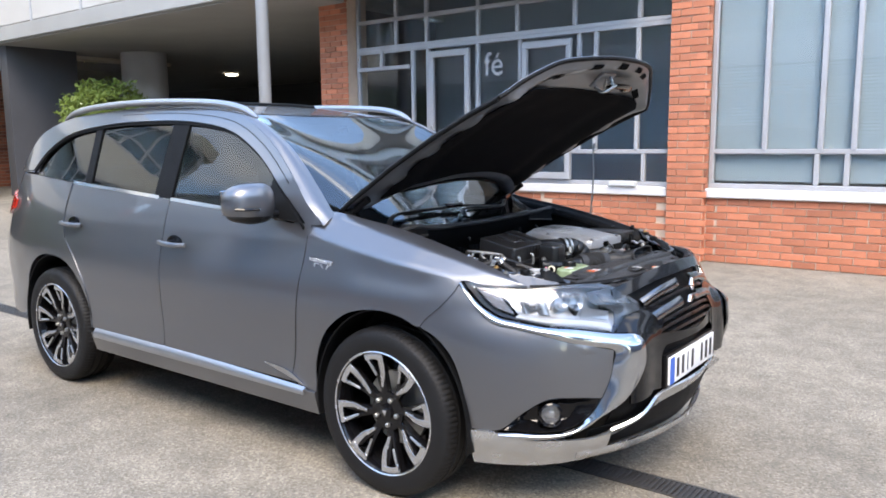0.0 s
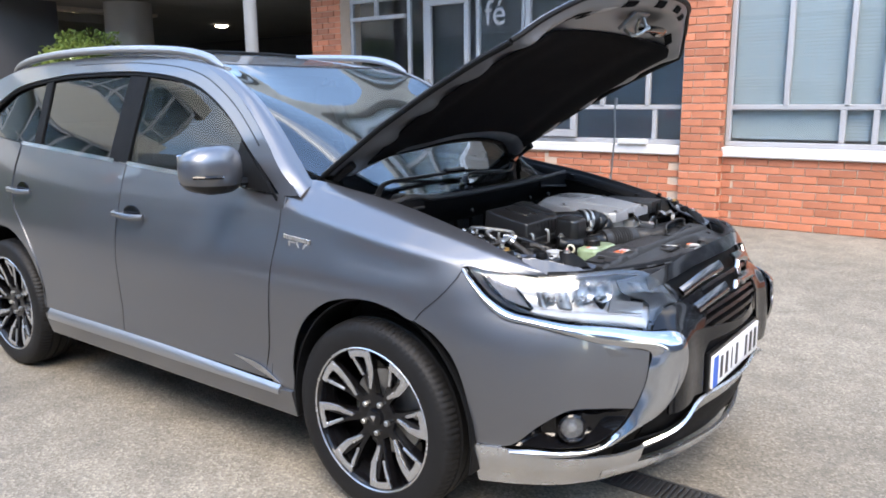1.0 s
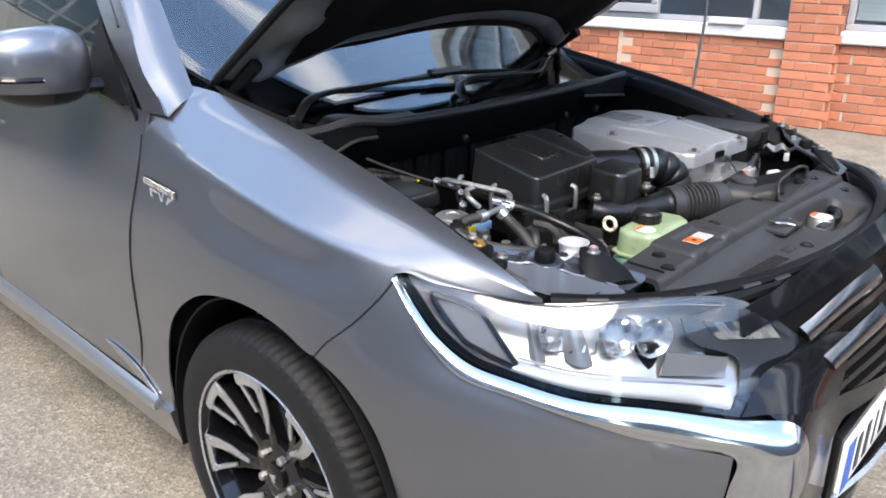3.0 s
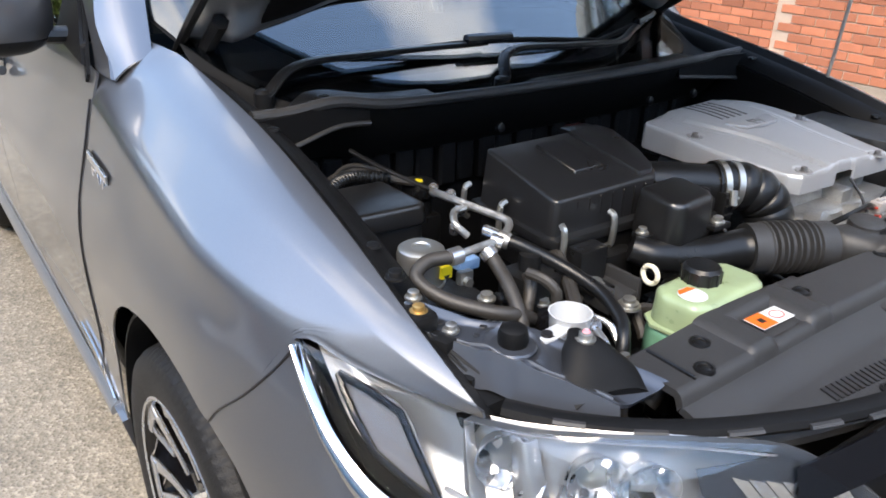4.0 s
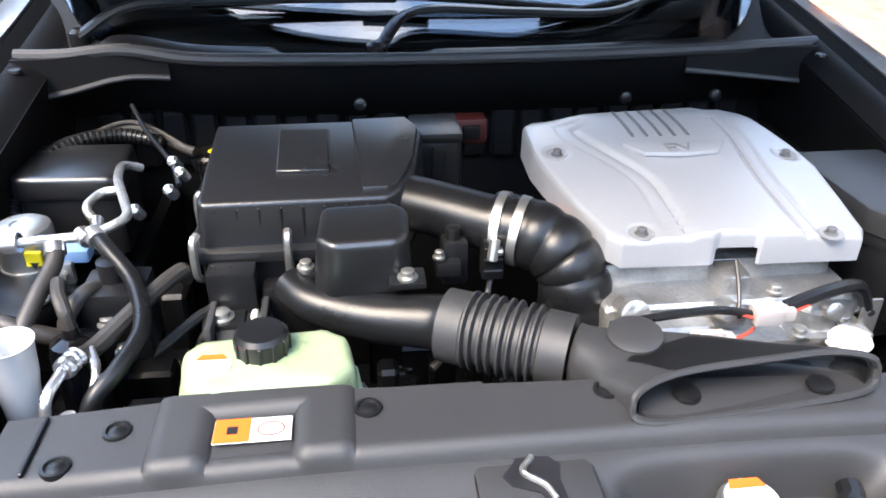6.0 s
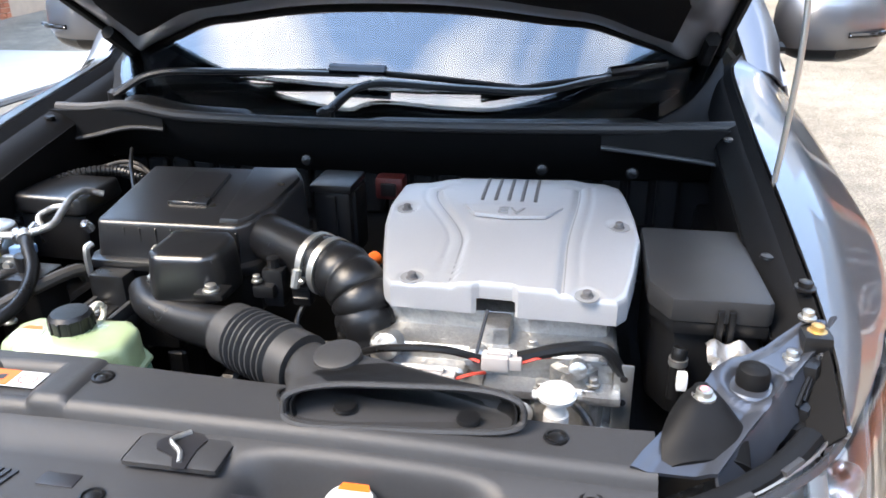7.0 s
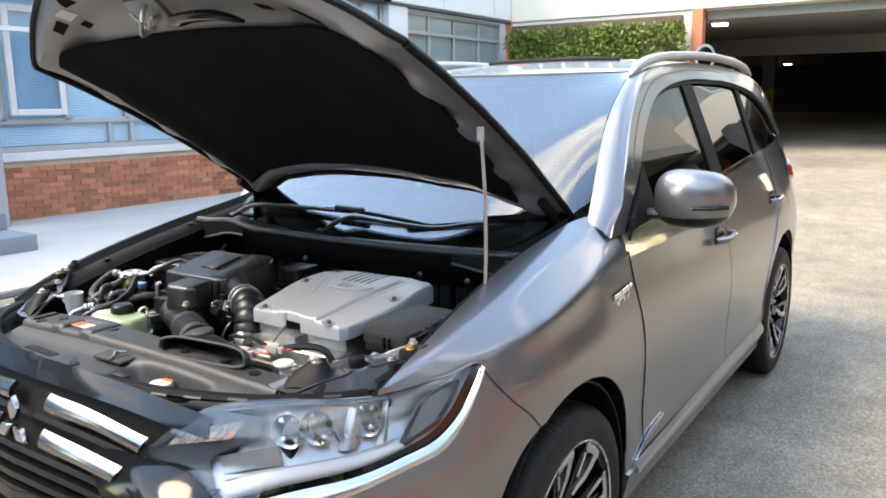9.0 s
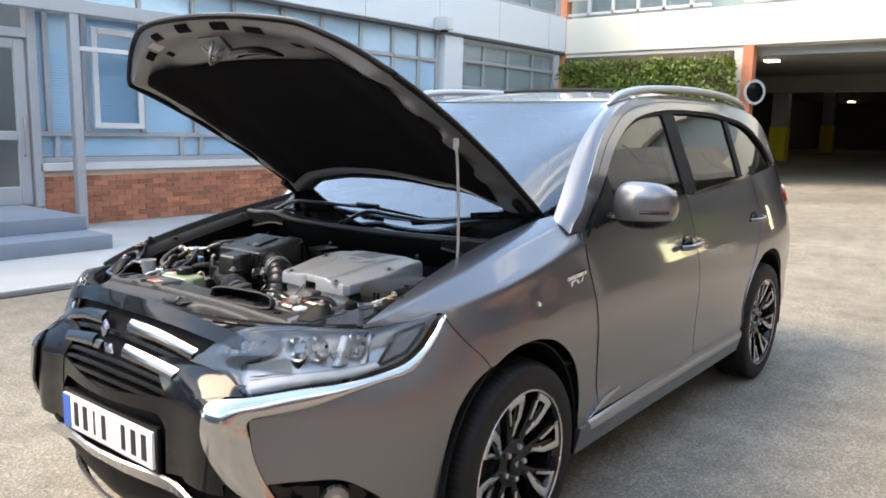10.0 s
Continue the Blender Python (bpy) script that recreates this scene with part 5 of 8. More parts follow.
# --- inside the cabin ---
cabin = part("cabin_floor", rbox((-3.30, -0.74, 0.35), (-0.42, 0.74, 0.55), 0.02), SEAT, car)
part("dashboard", tube([(-0.80, -0.70, 1.02), (-0.68, -0.4, 1.05), (-0.66, 0, 1.05), (-0.68, 0.4, 1.05), (-0.80, 0.70, 1.02)], 0.15, 12, 6, flat=0.5), SOFT_BLACK, cabin)
part("dash_lower", rbox((-0.85, -0.72, 0.55), (-0.55, 0.72, 0.98), 0.05), SOFT_BLACK, cabin)
for y in (-0.37, 0.37):
    part("seat_back", rbox((-1.75, y - 0.24, 0.75), (-1.58, y + 0.24, 1.30), 0.06, 3), SEAT, cabin)
    part("head_rest", rbox((-1.74, y - 0.13, 1.32), (-1.64, y + 0.13, 1.50), 0.04, 3), SEAT, cabin)
    part("seat_cushion", rbox((-1.75, y - 0.25, 0.58), (-1.15, y + 0.25, 0.80), 0.06, 3), SEAT, cabin)
part("rear_seat", rbox((-2.75, -0.62, 0.75), (-2.58, 0.62, 1.32), 0.06, 3), SEAT, cabin)
ringpts = [Matrix.Translation((-1.02, -0.37, 1.06)) @ pose(0, 0, 0, 0, 65, 0) @ Vector((0.185 * math.cos(k * math.pi / 9), 0.185 * math.sin(k * math.pi / 9), 0)) for k in range(19)]
part("steering_wheel", tube(ringpts, 0.015, 8, 3), SOFT_BLACK, cabin)
part("steering_hub", rbox((-1.06, -0.44, 1.0), (-0.98, -0.30, 1.12), 0.02), SOFT_BLACK, cabin)
part("head_lining", sheet(lambda a, b: Vector(roof_f(lerp(0.04, 0.96, a), b)) - Vector((0, 0, 0.03)), 10, 10, 0.004), CREAM, cabin)
for s in (1, -1):
    part("pillar_lining", tube([S(-1.56, 0.9, s, -0.06), S(-1.60, 1.2, s, -0.05), S(-1.62, 1.54, s, -0.05)], 0.035, 8, 4), CREAM, cabin)
    part("door_lining", skin(ruled([(-2.5, 0.5), (-0.6, 0.5)], [(-2.5, 1.19), (-0.6, 1.10)]), 10, 6, s, -0.06, 0.01), SEAT, cabin)
part("interior_mirror", rbox((-1.02, -0.12, 1.42), (-0.98, 0.12, 1.50), 0.015), SOFT_BLACK, cabin)
part("underbody", rbox((-3.5, -0.62, 0.22), (0.70, 0.62, 0.34), 0.03), SOFT_BLACK, car)
for s in (1, -1):
    part("underbody_side", rbox((-2.2, min(s * 0.60, s * 0.80), 0.25), (-0.40, max(s * 0.60, s * 0.80), 0.34), 0.02), SOFT_BLACK, car)

# --- nose ---
BUMPER = coons([(0.425, 0.378), (0.545, 0.385), (0.641, 0.462), (0.728, 0.512), (0.825, 0.515), (0.925, 0.51)],
               [(0.213, 0.751), (0.257, 0.788), (0.311, 0.841), (0.366, 0.926), (0.410, 0.872), (0.459, 0.822), (0.522, 0.783), (0.62, 0.766), (0.717, 0.744), (0.815, 0.718), (0.897, 0.703), (0.965, 0.690)],
               [(0.425, 0.378), (0.412, 0.5), (0.37, 0.63), (0.3, 0.71), (0.213, 0.751)], [(0.925, 0.51), (0.950, 0.580), (0.960, 0.635), (0.965, 0.690)])
TRIM_OUT = by_index([(0.370, 0.924), (0.412, 0.874), (0.459, 0.824), (0.522, 0.785), (0.62, 0.768), (0.717, 0.746), (0.815, 0.720), (0.897, 0.705), (0.965, 0.690), (0.960, 0.635), (0.950, 0.580), (0.925, 0.512), (0.892, 0.452), (0.847, 0.407), (0.8, 0.387), (0.72, 0.38), (0.62, 0.381), (0.545, 0.376)])
TRIM_IN = by_index([(0.376, 0.927), (0.424, 0.880), (0.472, 0.840), (0.535, 0.808), (0.62, 0.792), (0.72, 0.776), (0.83, 0.766), (0.960, 0.748), (1.062, 0.738), (1.080, 0.698), (1.078, 0.637), (1.040, 0.565), (0.988, 0.497), (0.925, 0.445), (0.867, 0.397), (0.78, 0.367), (0.67, 0.357), (0.55, 0.364)])
LAMP_LOW = [(0.378, 0.927), (0.426, 0.884), (0.474, 0.844), (0.537, 0.812), (0.62, 0.796), (0.72, 0.780), (0.83, 0.770), (0.983, 0.748)]
LAMP_TOP = [(0.378, 0.929), (0.45, 0.922), (0.53, 0.914), (0.64, 0.906), (0.80, 0.916), (0.93, 0.918), (1.05, 0.900), (1.19, 0.812)]
LAMP = coons(LAMP_LOW, LAMP_TOP, [(0.378, 0.927), (0.378, 0.929)], [(0.983, 0.748), (1.03, 0.78), (1.08, 0.797), (1.19, 0.812)])
for s in (1, -1):
    b = part("front_bumper", skin(BUMPER, 80, 30, s), PAINT, car)
    part("jet_cover", skin(ruled([(0.852, 0.675), (0.922, 0.677)], [(0.827, 0.715), (0.9, 0.715)]), 8, 6, s, lambda a, b: 0.0012 + 0.003 * math.sin(math.pi * a) * math.sin(math.pi * b), 0.003), PAINT, b)
    def trim(a, b2, A=TRIM_OUT, B=TRIM_IN):
        return tuple(lerp(p, q, b2) for p, q in zip(A(a), B(a)))
    part("chrome_trim", skin(trim, 120, 6, s, lambda a, b2: 0.004 + 0.010 * math.sin(math.pi * b2) ** 0.6 + 0.012 * smooth01(0.35, 0.5, a) * b2, 0.008), TRIM_CHROME, b, "chrome trim curving round the bumper corner")
    FOG = coons([(0.552, 0.384), (0.62, 0.385), (0.72, 0.384), (0.8, 0.392), (0.847, 0.412)], [(0.645, 0.46), (0.73, 0.508), (0.83, 0.512), (0.885, 0.51), (0.92, 0.507)], [(0.552, 0.384), (0.645, 0.46)], [(0.847, 0.412), (0.892, 0.457), (0.92, 0.507)])
    fb = part("fog_bezel", skin(FOG, 24, 12, s, lambda a, b2: -0.004 - 0.045 * min(1, 7 * a * (1 - a)) * min(1, 6 * b2 * (1 - b2)), 0.004), GLOSS, b)
    c = S(0.742, 0.447, s, -0.028)
    n = (S(0.742, 0.447, s, 0.01) - c).normalized()
    fm = Matrix.Translation(c) @ n.to_track_quat("Z", "Y").to_matrix().to_4x4()
    fl = part("fog_lamp", lathe([(0.044, -0.02), (0.046, 0.018), (0.040, 0.022), (0.037, 0.012), (0.010, -0.005)], 28, fm, caps=(False, True)), GLOSS, b, "round clear fog lamp in a black bezel")
    part("reflector", lathe([(0.035, 0.010), (0.022, 0.0), (0.008, -0.003)], 24, fm), mat("dim_reflector", (0.25, 0.25, 0.26), 0.2, 0.8), fl)
    part("lens", lathe([(0.037, 0.014), (0.02, 0.020), (0.004, 0.022)], 24, fm), LENS, fl)
    part("bulb_cap", lathe([(0.014, -0.004), (0.014, 0.010), (0.006, 0.012)], 16, fm), SATIN, fl)
    # headlamp
    def bowl(a, b2):
        return -0.020 - 0.028 * min(1, 9 * a * (1 - a)) * min(1, 5 * b2 * (1 - b2))
    h = part("headlamp", skin(lambda a, b2: LAMP(a, 0.93 * b2), 50, 20, s, bowl, 0.003), REFLECTOR, car, "clear headlamp with chrome reflectors")
    part("lens", skin(LAMP, 50, 14, s, lambda a, b2: 0.003 + 0.006 * math.sin(math.pi * b2), 0.003), LENS, h)
    # side marker with its dark frame near the wing
    up, low = [(0.440, 0.906), (0.490, 0.899), (0.538, 0.888), (0.578, 0.850), (0.612, 0.815)], [(0.452, 0.892), (0.482, 0.866), (0.518, 0.838), (0.560, 0.824), (0.604, 0.812)]
    ring = [S(u, z, s, -0.004) for u, z in up + low[::-1]]
    mf = part("marker_frame", tube(ring + ring[:1], 0.0048, 8, 0), GLOSS, h)
    part("side_marker", skin(ruled(low, up), 14, 6, s, -0.010, 0.004), MARKER, mf, "smoked grey side marker")
    # white light guide along the lower edge, widening to a blade at its inner end
    part("light_bar", skin(ruled([(0.600, 0.802), (0.70, 0.786), (0.80, 0.776), (0.90, 0.765), (0.975, 0.752)], [(0.612, 0.817), (0.70, 0.806), (0.80, 0.799), (0.90, 0.790), (0.990, 0.776)]), 44, 6, s, lambda a, b2: -0.010 + 0.008 * math.sin(math.pi * b2), 0.006), MILKY, h, "white light guide bar")
    # thin grey strip painted as the shadow along the bar's upper edge
    part("bar_shadow_line", skin(ruled([(0.61, 0.818), (0.70, 0.807), (0.80, 0.800), (0.90, 0.791), (0.990, 0.777)], [(0.612, 0.822), (0.70, 0.811), (0.80, 0.804), (0.90, 0.795), (0.990, 0.781)]), 30, 2, s, -0.016, 0.004), FRAME_GREY, h)
    part("white_blade", skin(ruled([(0.872, 0.797), (0.93, 0.792), (1.000, 0.782)], [(0.885, 0.834), (0.94, 0.826), (1.012, 0.812)]), 14, 6, s, lambda a, b2: -0.026 + 0.006 * b2, 0.005), REFLECTOR, h)
    for u0, u1 in ((0.684, 0.722), (0.618, 0.634)):
        part("reflector_blade", skin(ruled([(u0 + 0.012, 0.815), (u1 + 0.028, 0.811)], [(u0 - 0.004, 0.888), (u1 - 0.008, 0.888)]), 6, 8, s, lambda a, b2: -0.034 + 0.012 * math.sin(math.pi * a) + 0.006 * b2, 0.005), REFLECTOR, h)
    for k in range(9):
        u = 0.655 + 0.022 * k
        part("reflector_fin", skin(ruled([(u, 0.826), (u + 0.004, 0.826)], [(u + 0.010, 0.846), (u + 0.014, 0.846)]), 2, 4, s, lambda a, b2: -0.034 + 0.014 * math.sin(math.pi * b2), 0.004), SATIN if k % 2 else GROOVE, h)
    # dark inner corner with a faceted cell
    part("dark_corner", skin(ruled([(0.990, 0.752), (1.018, 0.785), (1.020, 0.815), (0.935, 0.848), (0.915, 0.885)], [(1.0, 0.752), (1.06, 0.792), (1.165, 0.806), (1.135, 0.850), (1.045, 0.896)]), 20, 10, s, -0.014, 0.003), SMOKED, h)
    for k in range(7):
        t = k / 7
        part("facet", skin(ruled([(lerp(0.985, 1.122, t), lerp(0.850, 0.832, t)), (lerp(0.985, 1.122, t + 0.13), lerp(0.850, 0.832, t + 0.13))], [(lerp(0.957, 1.098, t), lerp(0.880, 0.862, t)), (lerp(0.957, 1.098, t + 0.13), lerp(0.880, 0.862, t + 0.13))]), 2, 3, s, lambda a, b2: -0.008 + 0.004 * a, 0.002), SATIN if k % 2 else CHROME, h)
    part("dark_brow", skin(ruled([LAMP(t, 0.925) for t in (0.30, 0.4, 0.5, 0.65, 0.8, 0.97)], [LAMP(t, 0.995) for t in (0.30, 0.4, 0.5, 0.65, 0.8, 0.97)]), 24, 3, s, -0.006, 0.005), SMOKED, h)
    part("brow_line", skin(ruled([LAMP(t, 0.90) for t in (0.30, 0.4, 0.5, 0.65, 0.78)], [LAMP(t, 0.918) for t in (0.30, 0.4, 0.5, 0.65, 0.78)]), 24, 2, s, -0.008, 0.004), MARKER, h)
    rr = random.Random(31)
    for u, z, r in ((0.650, 0.862, 0.027), (0.776, 0.860, 0.027), (0.846, 0.858, 0.027)):
        c = S(u, z, s, -0.058)
        aim = Matrix.Translation(c) @ Vector((1, s * 0.45, 0.05)).normalized().to_track_quat("Z", "Y").to_matrix().to_4x4()
        bowl_ob = part("reflector_bowl", lathe([(r * 1.25, 0.040), (r * 1.32, 0.046), (r * 1.2, 0.043), (r * 0.9, 0.02), (r * 0.3, 0.004)], 14, aim, caps=(False, True)), SATIN, h)
        part("projector", lathe([(r * 0.62, 0.016), (r * 0.60, 0.034), (r * 0.42, 0.044), (r * 0.1, 0.048)], 20, aim), LENS, bowl_ob)
        for k in range(6):
            th = 1.05 * k
            q = aim @ Vector((r * 0.85 * math.cos(th), r * 0.85 * math.sin(th), 0.026 + 0.006 * (k % 3)))
            part("facet", lathe([(0.007, 0.0), (0.005, 0.008), (0.001, 0.010)], 4, Matrix.Translation(q) @ pose(0, 0, 0, rr.uniform(-60, 60), rr.uniform(20, 100), 0)), GLOSS if k % 3 == 0 else SATIN, bowl_ob)

# gloss black centre with fins, bars, plate and intake
def centre(z0, z1, u0, off, nu=60, nv=8, thick=0.006):
    """A band across the nose from side to side; z0, z1, off may follow k, -1..1 across."""
    def f(a, b):
        k = 2 * a - 1
        s = 1 if k > 0 else -1
        u = lerp(UF, u0, abs(k))
        za, zb = (z0(abs(k)) if callable(z0) else z0), (z1(abs(k)) if callable(z1) else z1)
        return S(u, lerp(za, zb, b), s, off(abs(k), b) if callable(off) else off)
    return sheet(f, nu, nv, thick)


def dome(z):
    return lambda k: z - 0.055 * k**2.2


grille = part("grille_panel", centre(0.30, lambda k: 0.925 - 0.09 * k**2.4, 0.98, -0.035, 70, 24), SOFT_BLACK, car)
part("upper_surround", centre(dome(0.905), dome(0.945), 1.03, 0.004, 60, 4), GLOSS, grille)
part("mask", centre(lambda k: 0.652 - 0.17 * smooth01(0.5, 0.75, k), lambda k: 0.675 + 0.05 * k, 1.03, -0.004, 60, 6, 0.01), GLOSS, grille)
for s in (1, -1):
    part("mask_cheek", skin(coons([(0.982, 0.51), (1.055, 0.515), (1.25, 0.485)], [(0.992, 0.77), (1.105, 0.762), (1.242, 0.702)], [(0.982, 0.51), (1.042, 0.635), (1.055, 0.725), (0.992, 0.77)], [(1.25, 0.485), (1.242, 0.702)]), 14, 14, s, -0.002, 0.008), GLOSS, grille)
    part("lamp_inner_cover", skin(coons([(0.988, 0.746), (1.06, 0.742), (1.242, 0.702)], [(1.195, 0.810), (1.26, 0.812), (1.32, 0.8)], [(0.988, 0.746), (1.035, 0.777), (1.085, 0.795), (1.195, 0.810)], [(1.242, 0.702), (1.32, 0.8)]), 14, 10, s, 0.0, 0.006), GLOSS, grille)
    for z, u0, u1 in ((0.868, 1.19, 1.47), (0.800, 1.24, 1.46)):
        part("grille_bar", skin(ruled([(u0, z - 0.050 * ((UF - u0) / 0.4) ** 2 - 0.016), (lerp(u0, u1, 0.5), z - 0.012 - 0.016), (u1, z - 0.017)], [(u0 - 0.02, z - 0.050 * ((UF - u0) / 0.4) ** 2 + 0.014), (lerp(u0, u1, 0.5), z - 0.012 + 0.018), (u1, z + 0.019)]), 20, 4, s, lambda a, b: 0.0 + 0.008 * math.sin(math.pi * b) ** 0.7, 0.012), BAR_CHROME, grille, "bright bar of the upper grille")
for z in (0.835, 0.765, 0.738, 0.708, 0.680):
    part("grille_fin", centre(lambda k, z=z: z - 0.045 * k**2 - 0.006, lambda k, z=z: z - 0.045 * k**2 + 0.006, 1.16, lambda k, b: -0.006, 50, 2, 0.03), BLACK, grille)
em_m = Matrix.Translation(S(UF, 0.818, 1, 0.010)) @ pose(0, 0, 0, 0, 82, 0) @ pose(0, 0, 0, 0, 0, 180)
bm = bmesh.new()
for k in range(3):
    c, sn = math.cos(2 * math.pi * k / 3), math.sin(2 * math.pi * k / 3)
    pts = [(x * c - y * sn, x * sn + y * c) for x, y in ((0.004, 0), (0.035, -0.018), (0.066, 0), (0.035, 0.018))]
    prism(pts, 0.0, 0.014, 0.003, 2, bm=bm, m=em_m, taper=0.15)
part("emblem", bm, EMBLEM, grille, "plain chrome three-cornered emblem", 30)
plate = part("number_plate", rbox((0.962, -0.26, 0.489), (0.972, 0.26, 0.600), 0.003), PLATE_WHITE, car, "white number plate with dark bars")
part("blue_band", rbox((0.9715, -0.258, 0.491), (0.9735, -0.212, 0.598), 0.0005, 1), BLUE_PRINT, plate)
for k, w in enumerate((0.026, 0.026, 0.010, 0.024, 0.0, 0.022, 0.026, 0.026)):
    y = -0.195 + 0.056 * k
    if w:
        part("plate_bar", rbox((0.9715, y - w / 2 + 0.02, 0.507), (0.9735, y + w / 2 + 0.02, 0.584), 0.0005, 1), INK, plate)
part("plate_holder", rbox((0.945, -0.27, 0.478), (0.962, 0.27, 0.612), 0.004), BLACK, plate)
lip = part("lower_lip", centre(lambda k: 0.245 + 0.0 * k, lambda k: 0.290 + 0.0 * k, 0.86, lambda k, b: 0.012 + 0.01 * math.sin(math.pi * b), 60, 5, 0.012), SATIN, car, "satin silver lower lip")
part("intake", centre(0.285, lambda k: 0.47 - 0.10 * k, 0.90, -0.02, 50, 6), SOFT_BLACK, lip)
for s in (1, -1):
    part("lip_corner", skin(coons([(0.425, 0.222), (0.64, 0.222), (0.86, 0.236), (1.0, 0.25)], [(0.425, 0.374), (0.53, 0.374), (0.66, 0.352), (0.78, 0.348), (0.90, 0.345), (0.985, 0.36)], [(0.425, 0.222), (0.425, 0.374)], [(1.0, 0.25), (0.985, 0.36)]), 40, 10, s, lambda a, b: 0.010 + 0.006 * math.sin(math.pi * b), 0.01), SATIN, lip)
    part("lip_wing", skin(coons([(0.975, 0.318), (1.06, 0.345), (1.15, 0.385), (1.26, 0.42), (UF, 0.435)], [(0.985, 0.368), (1.06, 0.40), (1.145, 0.44), (1.25, 0.470), (UF, 0.478)], [(0.975, 0.318), (0.985, 0.368)], [(UF, 0.435), (UF, 0.478)]), 40, 5, s, lambda a, b: 0.008 - 0.02 * (1 - b), 0.01), SATIN, lip)
part("engine_tray", rbox((0.3, -0.50, 0.21), (0.76, 0.50, 0.245), 0.01), SOFT_BLACK, car)

# --- bonnet, hinged at the back and propped open ---
HINGE = Vector((-0.40, 0, 1.10))
OPEN = Matrix.Translation(HINGE) @ pose(0, 0, 0, 0, -41, 0) @ Matrix.Translation(-HINGE)
MID = soft((-0.5, -0.25, 0.1, 0.4, 0.6, 0.75, 0.83, 0.88), (1.124, 1.118, 1.118, 1.082, 1.028, 0.972, 0.935, 0.90))
EDGE_Z = soft((-0.46, -0.29, 0.0, 0.25, 0.45, 0.585, 0.62), (1.158, 1.138, 1.091, 1.034, 0.978, 0.932, 0.92))


def bonnet_xy(a, b):
    k = 2 * a - 1
    half = lerp(0.672, 0.692, b)
    rear = -0.165 - 0.25 * abs(k) ** 2.4
    front = 0.862 - 0.277 * abs(k) ** 2.3
    return lerp(rear, front, b), -half * k, k


def bonnet_top(a, b, drop=0.0):
    x, y, k = bonnet_xy(a, b)
    kk = abs(k) ** 2.2
    z = lerp(MID(x), EDGE_Z(min(x, 0.60)), kk)
    z += 0.012 * math.exp(-((abs(k) - 0.62) / 0.10) ** 2) * (1 - b * 0.4)
    return OPEN @ Vector((x, y, z - drop))


def edge_gap(a, b):
    return min(a, 1 - a, b, 1 - b)


bonnet = part("bonnet", sheet(lambda a, b: bonnet_top(a, b), 48, 44, 0.003), PAINT, car, "open bonnet with a black pad underneath")


def under(a, b):
    """The pressed inner panel: deep ribs at its rim, hollows between."""
    e = edge_gap(a, b)
    k = abs(2 * a - 1)
    d = 0.008 + 0.030 * smooth01(0.0, 0.05, e)
    d += 0.014 * math.sin(9 * math.pi * b) * smooth01(0.80, 0.9, k) * smooth01(0.02, 0.06, e)
    d -= 0.018 * math.exp(-((b - 0.86) / 0.05) ** 2) * smooth01(0.95, 0.5, k)
    d *= smooth01(-0.01, 0.06, b) * 0.6 + 0.4
    return bonnet_top(lerp(0.006, 0.994, a), lerp(0.008, 0.992, b), d)


part("inner_panel", sheet(under, 64, 60, 0.002), INNER_PAINT, bonnet, "grey pressed inner panel")
rimpts = [bonnet_top(t, 0.992, 0.010) for t in np.linspace(0.0, 1.0, 41)]
part("front_seal", tube(rimpts, 0.009, 8, 2), SOFT_BLACK, bonnet)
for s0 in (0.0, 1.0):
    part("side_fold", tube([bonnet_top(s0, t, 0.014) for t in np.linspace(0.02, 0.99, 24)], 0.010, 8, 2), SOFT_BLACK, bonnet)
part("rear_fold", tube([bonnet_top(t, 0.006, 0.012) for t in np.linspace(0.0, 1.0, 31)], 0.009, 8, 2), SOFT_BLACK, bonnet)


def pad_ab(a, b):
    k = 2 * a - 1
    rear, front = -0.165 - 0.25 * abs(k * 0.86) ** 2.4, 0.862 - 0.277 * abs(k * 0.86) ** 2.3
    f = lerp(0.10, min((0.605 - rear) / (front - rear), 0.89), b)
    return 0.5 + 0.5 * k * (0.84 + 0.03 * math.sin(math.pi * b)), f


def pad(a, b):
    p, q = pad_ab(a, b)
    e = edge_gap(a, b)
    return bonnet_top(p, q, 0.040 + 0.010 * smooth01(0, 0.04, e) + 0.003 * noise.noise(Vector((a * 6, b * 6, 1))))


part("insulation_pad", sheet(pad, 40, 36, 0.006), FELT, bonnet, "black felt insulation pad")
for k, (a, b, w, h) in enumerate(((0.16, 0.90, 0.05, 0.03), (0.30, 0.955, 0.045, 0.025), (0.39, 0.965, 0.05, 0.025), (0.52, 0.965, 0.05, 0.03), (0.66, 0.955, 0.045, 0.03), (0.80, 0.92, 0.05, 0.03), (0.74, 0.87, 0.025, 0.025), (0.25, 0.87, 0.022, 0.022))):
    part("pressed_opening", sheet(lambda p, q: under(lerp(a - w / 2, a + w / 2, p), lerp(b - h / 2, b + h / 2, q)) + (OPEN.to_3x3() @ Vector((0, 0, -0.003))), 4, 3, 0.002), FELT, bonnet)
part("label", sheet(lambda p, q: under(lerp(0.70, 0.75, p), lerp(0.905, 0.945, q)) + (OPEN.to_3x3() @ Vector((0, 0, -0.003))), 3, 3, 0.001), WHITE_PL, bonnet, "white paper label")
def on_hood(x, y, z):
    return OPEN @ Vector((x, y, z))
part("striker_plate", rbox((0.66, -0.06, 0.935), (0.75, 0.06, 0.950), 0.006, m=OPEN), INNER_PAINT, bonnet)
